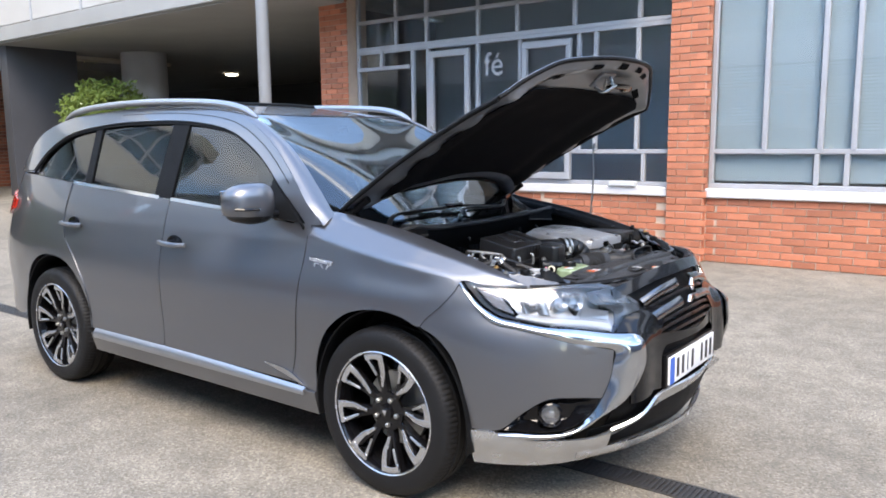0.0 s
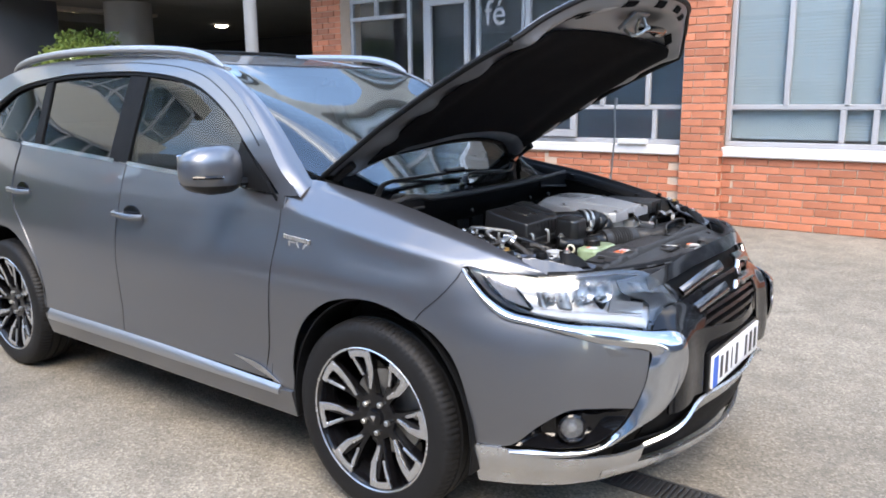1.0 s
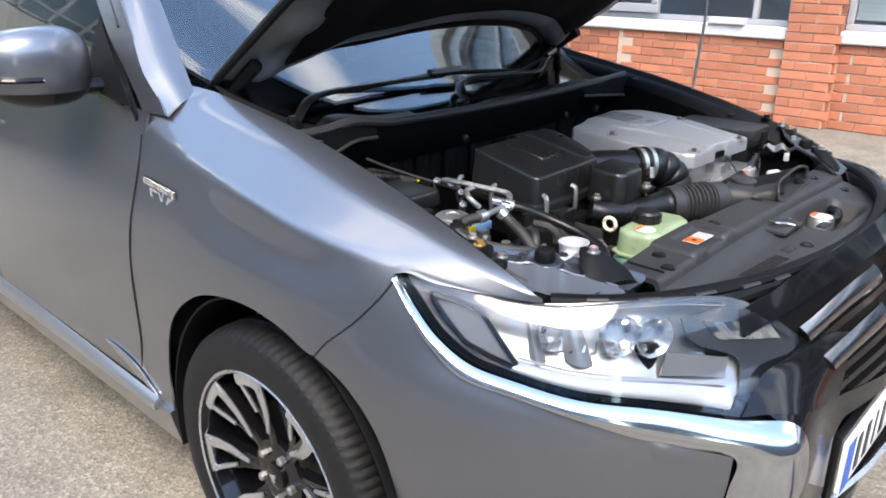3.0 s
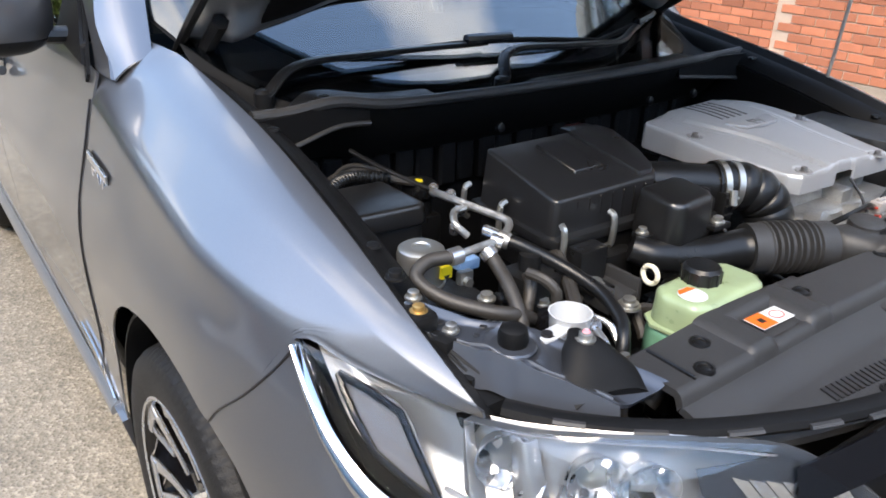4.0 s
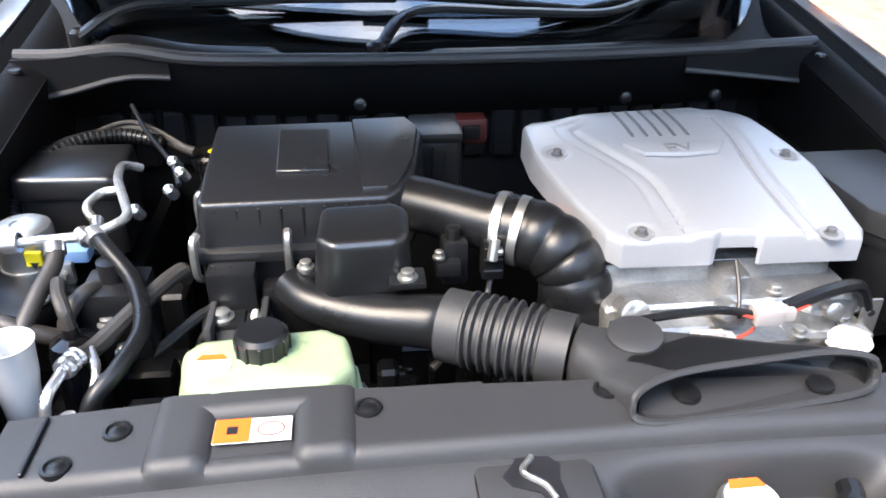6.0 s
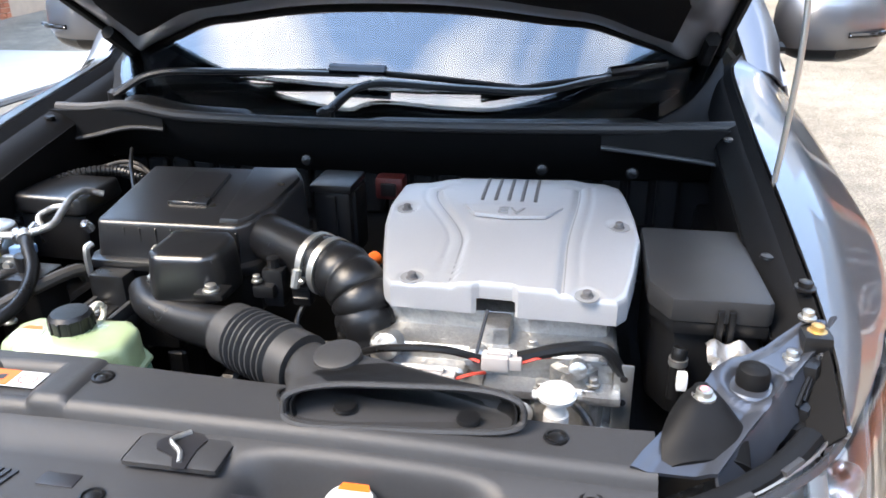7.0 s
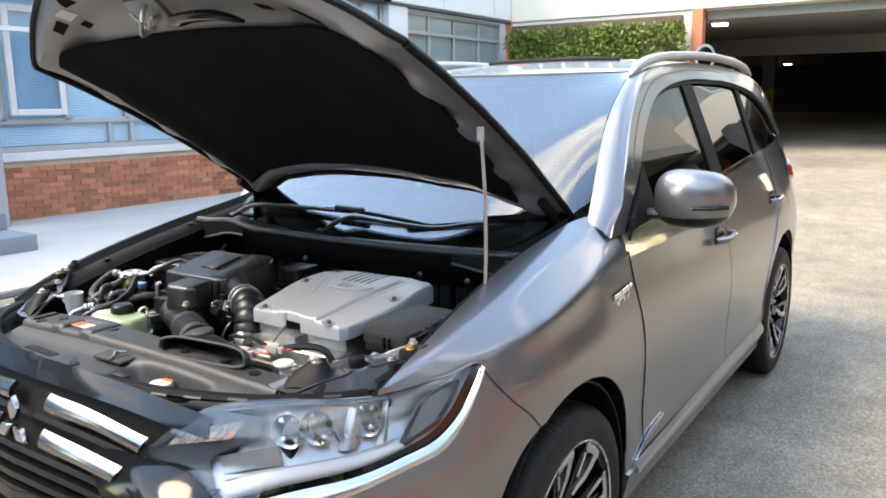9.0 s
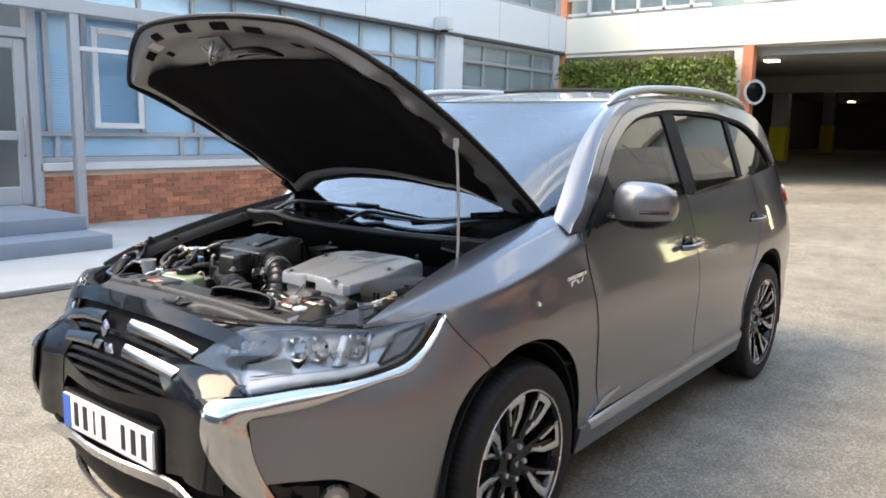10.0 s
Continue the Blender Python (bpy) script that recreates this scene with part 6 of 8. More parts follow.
part("striker", tube([on_hood(0.665, -0.02, 0.935), on_hood(0.68, -0.02, 0.895), on_hood(0.715, 0.015, 0.895), on_hood(0.735, 0.015, 0.935)], 0.006, 8, 6), STEEL, bonnet, "bent steel striker loop")
part("safety_catch", tube([on_hood(0.70, 0.03, 0.935), on_hood(0.72, 0.05, 0.90), on_hood(0.69, 0.0, 0.905), on_hood(0.73, -0.035, 0.92)], 0.005, 8, 6), STEEL, bonnet)
part("latch_recess", tube([on_hood(0.675, 0.07, 0.925), on_hood(0.690, 0.12, 0.928), on_hood(0.690, 0.22, 0.928), on_hood(0.665, 0.29, 0.93)], lambda t: 0.014 + 0.024 * math.sin(math.pi * min(1, max(0, t))) ** 0.6, 10, 8, flat=0.35), GLOSS, bonnet)
for y in (-0.64, 0.64):
    part("hinge", join(tube([(-0.42, y, 1.02), (-0.41, y, 1.09), (-0.39, y * 0.99, 1.12)], 0.016, 6, 4), tube([(-0.40, y, 1.10), tuple(bonnet_top(0.5 - 0.5 * math.copysign(0.95, y), 0.06, 0.04)), tuple(bonnet_top(0.5 - 0.5 * math.copysign(0.95, y), 0.16, 0.04))], 0.016, 6, 4)), SOFT_BLACK, car)

# ---- engine bay ----
def joined(first, *rest):
    for b in rest:
        first = join(first, b)
    return first


def bent(pts, r):
    """A line of straight runs with rounded corners."""
    p = [Vector(q) for q in pts]
    out = [p[0]]
    for a, b, c in zip(p, p[1:], p[2:]):
        u, v = (a - b), (c - b)
        k = min(r, u.length / 2, v.length / 2)
        s, e = b + u.normalized() * k, b + v.normalized() * k
        out += [s * (1 - t) ** 2 + b * 2 * t * (1 - t) + e * t * t for t in (0, 0.25, 0.5, 0.75, 1)]
    return out + [p[-1]]


def bolt(x, y, z, parent, r=0.010, m=STEEL, name="bolt"):
    return part(name, lathe([(r * 1.35, 0.0), (r * 1.35, 0.003), (r * 0.9, 0.004), (r * 0.9, 0.010), (r * 0.7, 0.011)], 12, pose(x, y, z)), m, parent)


bay = part("bulkhead", rbox((-0.26, -0.68, 0.30), (-0.20, 0.68, 1.03), 0.01), SOFT_BLACK, car)
part("inner_wall", rbox((-0.19, -0.70, 0.30), (0.56, -0.63, 0.90), 0.02), SOFT_BLACK, bay)
part("inner_wall", rbox((-0.19, 0.63, 0.30), (0.56, 0.70, 0.90), 0.02), SOFT_BLACK, bay)
part("radiator", rbox((0.68, -0.60, 0.25), (0.73, 0.60, 0.84), 0.01), SOFT_BLACK, bay)
part("bay_floor", rbox((-0.22, -0.63, 0.27), (0.68, 0.63, 0.30), 0.01), SOFT_BLACK, bay)
for s in (1, -1):
    # wide black apron edge along each wing with its clips
    def apron(a, b, s=s):
        e = edge_top(lerp(0.16, 0.86, a))
        return e.x, s * (e.y - 0.012 - (0.055 if s < 0 else 0.034) * b), e.z - 0.020 - 0.03 * b * b
    ap = part("wing_apron", sheet(apron, 30, 5, 0.006), SOFT_BLACK, car)
    def apron_down(a, b, s=s):
        e = edge_top(lerp(0.16, 0.80, a))
        return e.x, s * (e.y - (0.068 if s < 0 else 0.047) + 0.03 * b), e.z - 0.05 - 0.22 * b
    part("apron_wall", sheet(apron_down, 24, 5, 0.006), SOFT_BLACK, ap)
    for t in (0.25, 0.48, 0.70):
        e = edge_top(t)
        part("clip", lathe([(0.011, 0), (0.010, 0.004), (0.004, 0.005)], 12, pose(e.x, s * (e.y - 0.035), e.z - 0.026)), BLACK, ap)

# cowl, seal and scuttle
def cowl_line(y):
    """x and z of the seal in front of the scuttle."""
    q = (y / 0.68) ** 2
    return -0.092 + 0.008 * q, 1.054 + 0.019 * q + 0.014 * math.exp(-((y + 0.51) / 0.07) ** 2)


def cowl_f(a, b):
    y = lerp(-0.68, 0.68, a)
    x, z = cowl_line(y)
    e = Vector(screen(0.5 - 0.5 * y / (screen_edge(0.004).y * 0.985), 0.004))
    t = b
    return lerp(x - 0.01, e.x + 0.012, t), y, lerp(z - 0.006, e.z - 0.006, t) - 0.022 * math.sin(math.pi * t)


cowl = part("scuttle", sheet(cowl_f, 40, 10, 0.006), SOFT_BLACK, car, "black scuttle panel under the windscreen")
seal = [Vector((cowl_line(y)[0], y, cowl_line(y)[1] + 0.004)) for y in np.linspace(-0.67, 0.67, 41)]
part("bonnet_seal", tube(seal, 0.011, 10, 2), PANEL_BLACK, cowl)
def cowl_face(a, b):
    y = lerp(-0.67, 0.67, a)
    x, z = cowl_line(y)
    return x - 0.004 - 0.085 * b + 0.012 * math.sin(math.pi * b), y, z - 0.002 - 0.115 * b
part("cowl_face", sheet(cowl_face, 60, 8, 0.006), SOFT_BLACK, cowl)
for s in (1, -1):
    # boxed ends of the scuttle with a rolled lower edge
    def cowl_end(a, b, s=s):
        y = s * lerp(0.685, 0.44, a)
        x, z = cowl_line(y)
        return x + 0.030 * (1 - a) ** 1.5, y, z + 0.004 - (0.066 - 0.03 * a) * b
    part("cowl_end", sheet(cowl_end if s > 0 else (lambda a, b, f=cowl_end: f(1 - a, b)), 16, 6, 0.008), SOFT_BLACK, cowl)
    part("cowl_end_edge", tube([Vector(cowl_end(a, 1.0)) for a in np.linspace(0, 1, 9)], 0.005, 8, 3), PANEL_BLACK, cowl)
for y0, y1, lift in ((-0.57, -0.25, 0.016), (-0.05, 0.56, 0.012)):
    # raised trim plates behind the seal, their ends cut on the slant
    def flap(a, b, y0=y0, y1=y1, lift=lift):
        y = lerp(y0, y1, a)
        x, z = cowl_line(y)
        k = min(1, (1 - abs(2 * a - 1)) * 5.5)
        return x - 0.016 - 0.035 * b - 0.02 * b * (abs(y) / 0.6) ** 2, y, z - 0.004 + lift * k * b + 0.004 * k * math.sin(math.pi * b)
    part("scuttle_flap", sheet(flap, 36, 6, 0.006), BLACK, cowl)
# fluted heat shield on the bulkhead
for k in range(22):
    y = -0.60 + 0.055 * k
    part("bulkhead_flute", rbox((-0.20, y, 0.84), (-0.182 + 0.008 * (k % 2), y + 0.045, 0.945), 0.006, 1), SOFT_BLACK, bay)
for y in (-0.133, 0.334, 0.50):
    part("clip", lathe([(0.012, 0), (0.010, 0.006), (0.004, 0.008)], 12, pose(-0.082, y, 0.985, 0, 80, 0)), BLACK, bay)


def wiper(arm, blade):
    """A swept arm from its pivot to the joint in the middle of the blade, which lies low on the screen."""
    up = Vector((0.51, 0, 0.86))
    line = curve(arm, 6)
    n = len(line) - 1
    pts = [p + up * (0.006 + 0.022 * math.sin(math.pi * min(1, 0.12 + k / n * 0.8))) for k, p in enumerate(line)]
    w = part("wiper_arm", tube(pts, lambda t: 0.013 - 0.004 * t, 8, 0, flat=0.7), BLACK, car, "black wiper arm resting on the windscreen")
    part("pivot_cap", lathe([(0.018, -0.01), (0.018, 0.018), (0.010, 0.024)], 14, Matrix.Translation(Vector(arm[0]))), BLACK, w)
    bl = curve(blade, 8)
    m = len(bl) - 1
    part("blade", tube([p + up * (0.005 + 0.010 * math.sin(math.pi * k / m)) for k, p in enumerate(bl)], 0.0065, 8, 0), SOFT_BLACK, w)
    e = Vector(arm[-1]) + up * 0.024
    d = (Vector(blade[-1]) - Vector(blade[0])).normalized()
    part("blade_joint", tube([e - d * 0.06, e, e + d * 0.06], 0.012, 8, 4), GLOSS, w)


wiper([(-0.19, -0.60, 1.07), (-0.23, -0.52, 1.10), (-0.237, -0.363, 1.108), (-0.235, -0.06, 1.118)], [(-0.255, -0.42, 1.112), (-0.237, -0.06, 1.119), (-0.222, 0.28, 1.105)])
wiper([(-0.12, -0.10, 1.058), (-0.195, -0.03, 1.097), (-0.19, 0.15, 1.092), (-0.195, 0.31, 1.088), (-0.243, 0.417, 1.107), (-0.287, 0.506, 1.122)], [(-0.20, 0.20, 1.095), (-0.287, 0.506, 1.122), (-0.385, 0.655, 1.136)])

# --- silver power unit cover and casting ---
COVER = [(0.082, 0.122), (0.036, 0.452), (0.055, 0.474), (0.19, 0.494), (0.255, 0.500), (0.34, 0.490), (0.412, 0.478), (0.430, 0.465), (0.428, 0.40), (0.427, 0.338), (0.421, 0.330), (0.419, 0.286), (0.424, 0.276), (0.420, 0.165), (0.400, 0.150), (0.33, 0.132), (0.24, 0.112), (0.18, 0.106), (0.095, 0.110)]


def channel(x):
    """Half width and middle of the raised centre panel."""
    k = smooth01(0.13, 0.31, x)
    return lerp(0.113, 0.072, k), lerp(0.292, 0.320, k)


def cover_z(x, y):
    z = 1.010 - 0.032 * smooth01(0.10, 0.46, x) - 0.006 * smooth01(0.10, 0.04, x)
    k = abs(y - 0.305) / 0.20
    z -= 0.006 * smooth01(0.5, 1.02, k)
    mid, yc = channel(x)
    off = abs(y - yc) - mid
    z += 0.005 * smooth01(0.004, -0.006, off) - 0.0035 * math.exp(-(off / 0.005) ** 2) - 0.002 * math.exp(-((off - 0.022) / 0.004) ** 2)
    return z


def cover_mesh():
    bm = bmesh.new()
    own = prism(COVER, 0.930, 1.0, 0)
    top = max(own.faces, key=lambda f: f.calc_center_median().z)
    cx, cy = 0.25, 0.305
    # rings drawn in from the outline, laid on the pressed top
    rings = []
    for k in [1.0, 0.994, 0.985] + [0.97 - 0.0145 * q for q in range(62)] + [0.05]:
        ring = []
        n = len(COVER)
        for i in range(n):
            for t in [q / 12 for q in range(12)]:
                x = lerp(COVER[i][0], COVER[(i + 1) % n][0], t)
                y = lerp(COVER[i][1], COVER[(i + 1) % n][1], t)
                x, y = cx + (x - cx) * k, cy + (y - cy) * k
                d = 0.009 if k == 1.0 else 0.0045 if k > 0.99 else 0.0015 if k > 0.98 else 0.0
                for bx, by in ((0.404, 0.192), (0.422, 0.426), (0.222, 0.469), (0.197, 0.138)):
                    q = math.hypot(x - bx, y - by)
                    d += 0.003 * smooth01(0.022, 0.014, q)
                ring.append(bm.verts.new((x, y, cover_z(x, y) - d)))
        rings.append(ring)
    def skirt(v):
        if v.co.x > 0.40 and 0.282 < v.co.y < 0.334:
            return v.co.z - 0.014
        return min(v.co.z - 0.024, 0.952 - 0.012 * smooth01(0.3, 0.43, v.co.x))
    low = [bm.verts.new((v.co.x, v.co.y, skirt(v))) for v in rings[0]]
    m = len(low)
    for a, b in zip([low] + rings, rings):
        for i in range(m):
            bm.faces.new((a[i], a[(i + 1) % m], b[(i + 1) % m], b[i]))
    bm.faces.new(rings[-1])
    own.free()
    return bm


cover = part("engine_cover", cover_mesh(), SILVER_PL, car, "silver plastic power unit cover", 28)
for x, y in ((0.404, 0.192), (0.422, 0.426), (0.222, 0.469), (0.197, 0.138)):
    part("bolt_well", lathe([(0.0165, -0.003), (0.0160, -0.0012), (0.0135, -0.0022), (0.004, -0.0024)], 24, pose(x, y, cover_z(x, y), 0, 4, 0)), COVER_LINE, cover)
    bolt(x, y, cover_z(x, y) - 0.005, cover, 0.0065, GROOVE)
for k in range(5):
    y = 0.256 + k * 0.021
    part("cover_groove", tube([(0.075, y, cover_z(0.085, y) + 0.0005), (0.13, y, cover_z(0.13, y) + 0.0005), (0.175, y, cover_z(0.175, y) + 0.0005)], 0.003, 6, 3, flat=0.5), GROOVE, cover)
for s in (-1, 1):
    pts = []
    for x in np.linspace(0.075, 0.42, 40):
        y = channel(x)[1] + s * (channel(x)[0] + 0.004)
        pts.append((x, y, cover_z(x, y) - 0.0002))
    part("cover_groove", tube(pts, 0.0016, 6, 3, flat=0.5), COVER_LINE, cover)
part("cover_badge", prism([(0.198, 0.232), (0.195, 0.385), (0.235, 0.360), (0.242, 0.305), (0.235, 0.252)], 1.006, 1.0125, 0.002), SILVER_PL, cover)
text("badge_letters", "EV", pose(0.224, 0.306, 1.0125, 0, 0, 90), 0.038, COVER_LINE, cover, 0.0016)

cast = part("casting", joined(rbox((0.10, 0.15, 0.55), (0.40, 0.46, 0.935), 0.02), rbox((0.36, 0.14, 0.70), (0.455, 0.47, 0.905), 0.012, 3), rbox((0.40, 0.15, 0.70), (0.478, 0.28, 0.885), 0.014, 3), rbox((0.40, 0.36, 0.70), (0.482, 0.455, 0.870), 0.016, 3), lathe([(0.036, 0), (0.034, 0.05), (0.026, 0.056)], 24, pose(0.44, 0.415, 0.84)), lathe([(0.045, -0.1), (0.045, 0.012), (0.038, 0.020)], 24, pose(0.445, 0.24, 0.86, 0, 65, 0)), rbox((0.39, 0.29, 0.86), (0.44, 0.33, 0.93), 0.008, 2)), ALLOY, car, "cast aluminium power unit housing")
for x, y, z, r in ((0.465, 0.17, 0.905, 0.020), (0.47, 0.29, 0.90, 0.016), (0.468, 0.42, 0.895, 0.013), (0.478, 0.35, 0.83, 0.018), (0.478, 0.22, 0.82, 0.015), (0.47, 0.455, 0.80, 0.016)):
    part("boss", lathe([(r, -0.02), (r * 0.9, 0.012), (r * 0.5, 0.014)], 14, pose(x, y, z, 0, 70, 0)), ALLOY, cast)
bm = bmesh.new()
for k in range(7):
    rbox((0.46, 0.16 + 0.045 * k, 0.72), (0.486, 0.170 + 0.045 * k, 0.86), 0.003, 1, bm=bm)
part("casting_rib", bm, ALLOY, cast)
part("flange", rbox((0.35, 0.135, 0.855), (0.488, 0.475, 0.868), 0.004), ALLOY, cast)
part("bracket", rbox((0.462, 0.465, 0.76), (0.467, 0.490, 0.905), 0.003), STEEL, cast)
for z in (0.85, 0.885):
    part("bracket_hole", lathe([(0.005, 0), (0.0045, 0.0006)], 12, pose(0.467, 0.478, z, 0, 90, 0)), INK, cast)
for x, y, z in ((0.485, 0.375, 0.872), (0.47, 0.44, 0.875), (0.44, 0.36, 0.906), (0.455, 0.165, 0.906), (0.45, 0.455, 0.90)):
    bolt(x, y, z, cast, 0.007, ALLOY)
for x, y in ((0.488, 0.20), (0.49, 0.30), (0.488, 0.43)):
    part("casting_fin", prism([(x - 0.05, y - 0.004), (x - 0.05, y + 0.004), (x, y + 0.003), (x, y - 0.003)], 0.72, 0.868, 0.002), ALLOY, cast)
bolt(0.43, 0.475, 0.868, cast)
bolt(0.478, 0.38, 0.868, cast)
for k, (pts, r, m) in enumerate((([(0.48, 0.14, 0.90), (0.505, 0.18, 0.925), (0.505, 0.25, 0.93), (0.495, 0.30, 0.915)], 0.0052, BLACK), ([(0.49, 0.13, 0.885), (0.515, 0.17, 0.905), (0.515, 0.215, 0.90)], 0.0055, BLACK), ([(0.49, 0.345, 0.918), (0.48, 0.40, 0.93), (0.465, 0.45, 0.925), (0.46, 0.475, 0.89)], 0.0085, BLACK), ([(0.44, 0.30, 0.955), (0.47, 0.295, 0.93), (0.49, 0.29, 0.905)], 0.0025, INK), ([(0.495, 0.41, 0.87), (0.525, 0.44, 0.85), (0.53, 0.45, 0.78)], 0.005, HOSE))):
    part("cable", tube(pts, r, 8, 8), m, cast)
for x, y, z in ((0.497, 0.325, 0.915), (0.520, 0.245, 0.898)):
    c = part("connector", joined(rbox((x - 0.011, y - 0.024, z - 0.010), (x + 0.011, y + 0.010, z + 0.010), 0.003), rbox((x - 0.008, y + 0.008, z - 0.008), (x + 0.008, y + 0.026, z + 0.008), 0.002), rbox((x - 0.004, y - 0.018, z + 0.009), (x + 0.004, y + 0.012, z + 0.014), 0.001, 1)), GREY_PLUG, cast)
    part("wire", tube([(x, y + 0.026, z), (x - 0.004, y + 0.045, z + 0.006), (x - 0.02, y + 0.06, z)], 0.0022, 6, 5), RED_WIRE, c)
    part("wire", tube([(x + 0.006, y - 0.026, z), (x + 0.004, y - 0.04, z + 0.004)], 0.0022, 6, 4), RED_WIRE, c)

rc = part("filler_cap", lathe([(0.012, -0.03), (0.012, -0.010), (0.022, -0.008), (0.024, -0.002), (0.021, 0.003), (0.012, 0.005), (0.004, 0.009)], 24, pose(0.543, 0.397, 0.908)), WHITE_PL, car, "white reservoir cap")
part("cap_tab", rbox((0.540, 0.368, 0.902), (0.552, 0.382, 0.907), 0.002), WHITE_PL, rc)
part("cap_tab", rbox((0.530, 0.412, 0.902), (0.540, 0.425, 0.907), 0.002), WHITE_PL, rc)
part("neck", lathe([(0.018, -0.14), (0.015, -0.03)], 16, pose(0.543, 0.397, 0.908)), MILKY, rc)

# --- fuse box on the left ---
fb = part("fuse_box", prism([(0.185, 0.512), (0.185, 0.640), (0.405, 0.648), (0.408, 0.540), (0.365, 0.515)], 0.80, 0.953, 0.008), BLACK, car, "black plastic fuse box with a flat lid")
part("lid", prism([(0.178, 0.504), (0.178, 0.648), (0.414, 0.656), (0.420, 0.650), (0.422, 0.532), (0.372, 0.506)], 0.948, 0.982, 0.006), FUSE_LID, fb)
part("lid_skirt", prism([(0.182, 0.508), (0.182, 0.645), (0.417, 0.653), (0.419, 0.536), (0.370, 0.510)], 0.930, 0.948, 0.003), BLACK, fb)
for y in (0.592, 0.606):
    part("lid_catch", rbox((0.414, y - 0.004, 0.915), (0.428, y + 0.004, 0.970), 0.002), BLACK, fb)
for k in range(5):
    part("wall_rib", rbox((0.10, 0.648, 0.90 + 0.016 * k), (0.40, 0.656, 0.908 + 0.016 * k), 0.002, 1), BLACK, fb)
part("loose_pipe", tube([(0.425, 0.546, 0.84), (0.431, 0.546, 0.90), (0.428, 0.548, 0.915)], 0.010, 12, 4), BLACK, fb)
part("pipe_ring", tube([(0.431, 0.546, 0.893), (0.431, 0.546, 0.902)], 0.0125, 12, 0), STEEL, fb)
part("foil_wrap", sheet(lambda a, b: (lerp(0.435, 0.50, a), lerp(0.575, 0.645, b), 0.928 + 0.006 * math.sin(9 * a + 4 * b) + 0.005 * math.sin(13 * b)), 14, 14, 0.004), FOIL, fb, "crumpled pale foil wrap")
part("white_clip", rbox((0.510, 0.534, 0.910), (0.522, 0.546, 0.932), 0.002), WHITE_PL, fb)

# --- air box ---
ab = part("air_box", prism([(0.115, -0.335), (0.110, -0.075), (0.30, -0.080), (0.318, -0.10), (0.315, -0.340), (0.29, -0.352)], 0.845, 0.925, 0.010), BLACK, car, "black air filter box with metal clips")
def lid_top(x, y):
    return lerp(0.994, 1.027, (0.302 - x) / 0.17)


def slab(pts, z0, top, inset, bev, seg=2):
    """A lid whose top slopes: its outline at z0, drawn in by inset at the top."""
    own = bmesh.new()
    cx, cy = sum(p[0] for p in pts) / len(pts), sum(p[1] for p in pts) / len(pts)
    k = 1 - inset
    lo = [own.verts.new((x, y, z0(x, y) if callable(z0) else z0)) for x, y in pts]
    hi = [own.verts.new((cx + (x - cx) * k, cy + (y - cy) * k, top(cx + (x - cx) * k, cy + (y - cy) * k))) for x, y in pts]
    own.faces.new(lo[::-1])
    own.faces.new(hi)
    for i in range(len(pts)):
        j = (i + 1) % len(pts)
        own.faces.new((lo[i], lo[j], hi[j], hi[i]))
    bmesh.ops.recalc_face_normals(own, faces=own.faces)
    bmesh.ops.bevel(own, geom=list(own.edges), offset=bev, segments=seg, affect="EDGES", profile=0.6)
    return own


part("lid", slab([(0.120, -0.345), (0.115, -0.065), (0.150, -0.045), (0.235, -0.062), (0.290, -0.085), (0.308, -0.105), (0.312, -0.346), (0.30, -0.352)], 0.925, lid_top, 0.04, 0.007, 3), AIR_LID, ab)
part("lid_step", slab([(0.126, -0.150), (0.123, -0.072), (0.152, -0.056), (0.232, -0.070), (0.283, -0.092), (0.296, -0.108), (0.296, -0.140)], lambda x, y: lid_top(x, y) - 0.004, lambda x, y: lid_top(x, y) + 0.007, 0.03, 0.003), AIR_LID, ab)
part("lid_flange", prism([(0.106, -0.352), (0.104, -0.058), (0.24, -0.058), (0.31, -0.078), (0.328, -0.10), (0.328, -0.352), (0.30, -0.364)], 0.918, 0.934, 0.004), SHEEN_BLACK, ab)
part("lid_plate", slab([(0.150, -0.250), (0.150, -0.181), (0.251, -0.181), (0.251, -0.250)], lambda x, y: lid_top(x, y) - 0.003, lambda x, y: lid_top(x, y) + 0.006, 0.02, 0.0015, 1), AIR_LID, ab)
bm = bmesh.new()
for k in range(9):
    rbox((0.300, -0.325 + 0.027 * k, 0.932), (0.309, -0.321 + 0.027 * k, 0.985), 0.001, 1, bm=bm)
part("lid_rib", bm, BLACK, ab)
for p in ((0.322, -0.235, 0), (0.325, -0.345, 20), (0.20, -0.352, 90), (0.10, -0.35, 90)):
    m = pose(p[0], p[1], 0.93, 0, 0, -p[2])
    part("spring_clip", tube([m @ Vector((0.0, 0, 0.030)), m @ Vector((0.012, 0, 0.022)), m @ Vector((0.012, 0, -0.02)), m @ Vector((0.002, 0, -0.032))], 0.0055, 6, 6), STEEL, ab)
part("support", join(rbox((0.33, -0.335, 0.83), (0.365, -0.275, 0.925), 0.006), rbox((0.36, -0.34, 0.865), (0.40, -0.29, 0.874), 0.003)), BLACK, ab)
bolt(0.382, -0.318, 0.874, ab, 0.012)
part("support_leg", rbox((0.33, -0.27, 0.80), (0.36, -0.20, 0.90), 0.008), SOFT_BLACK, ab)

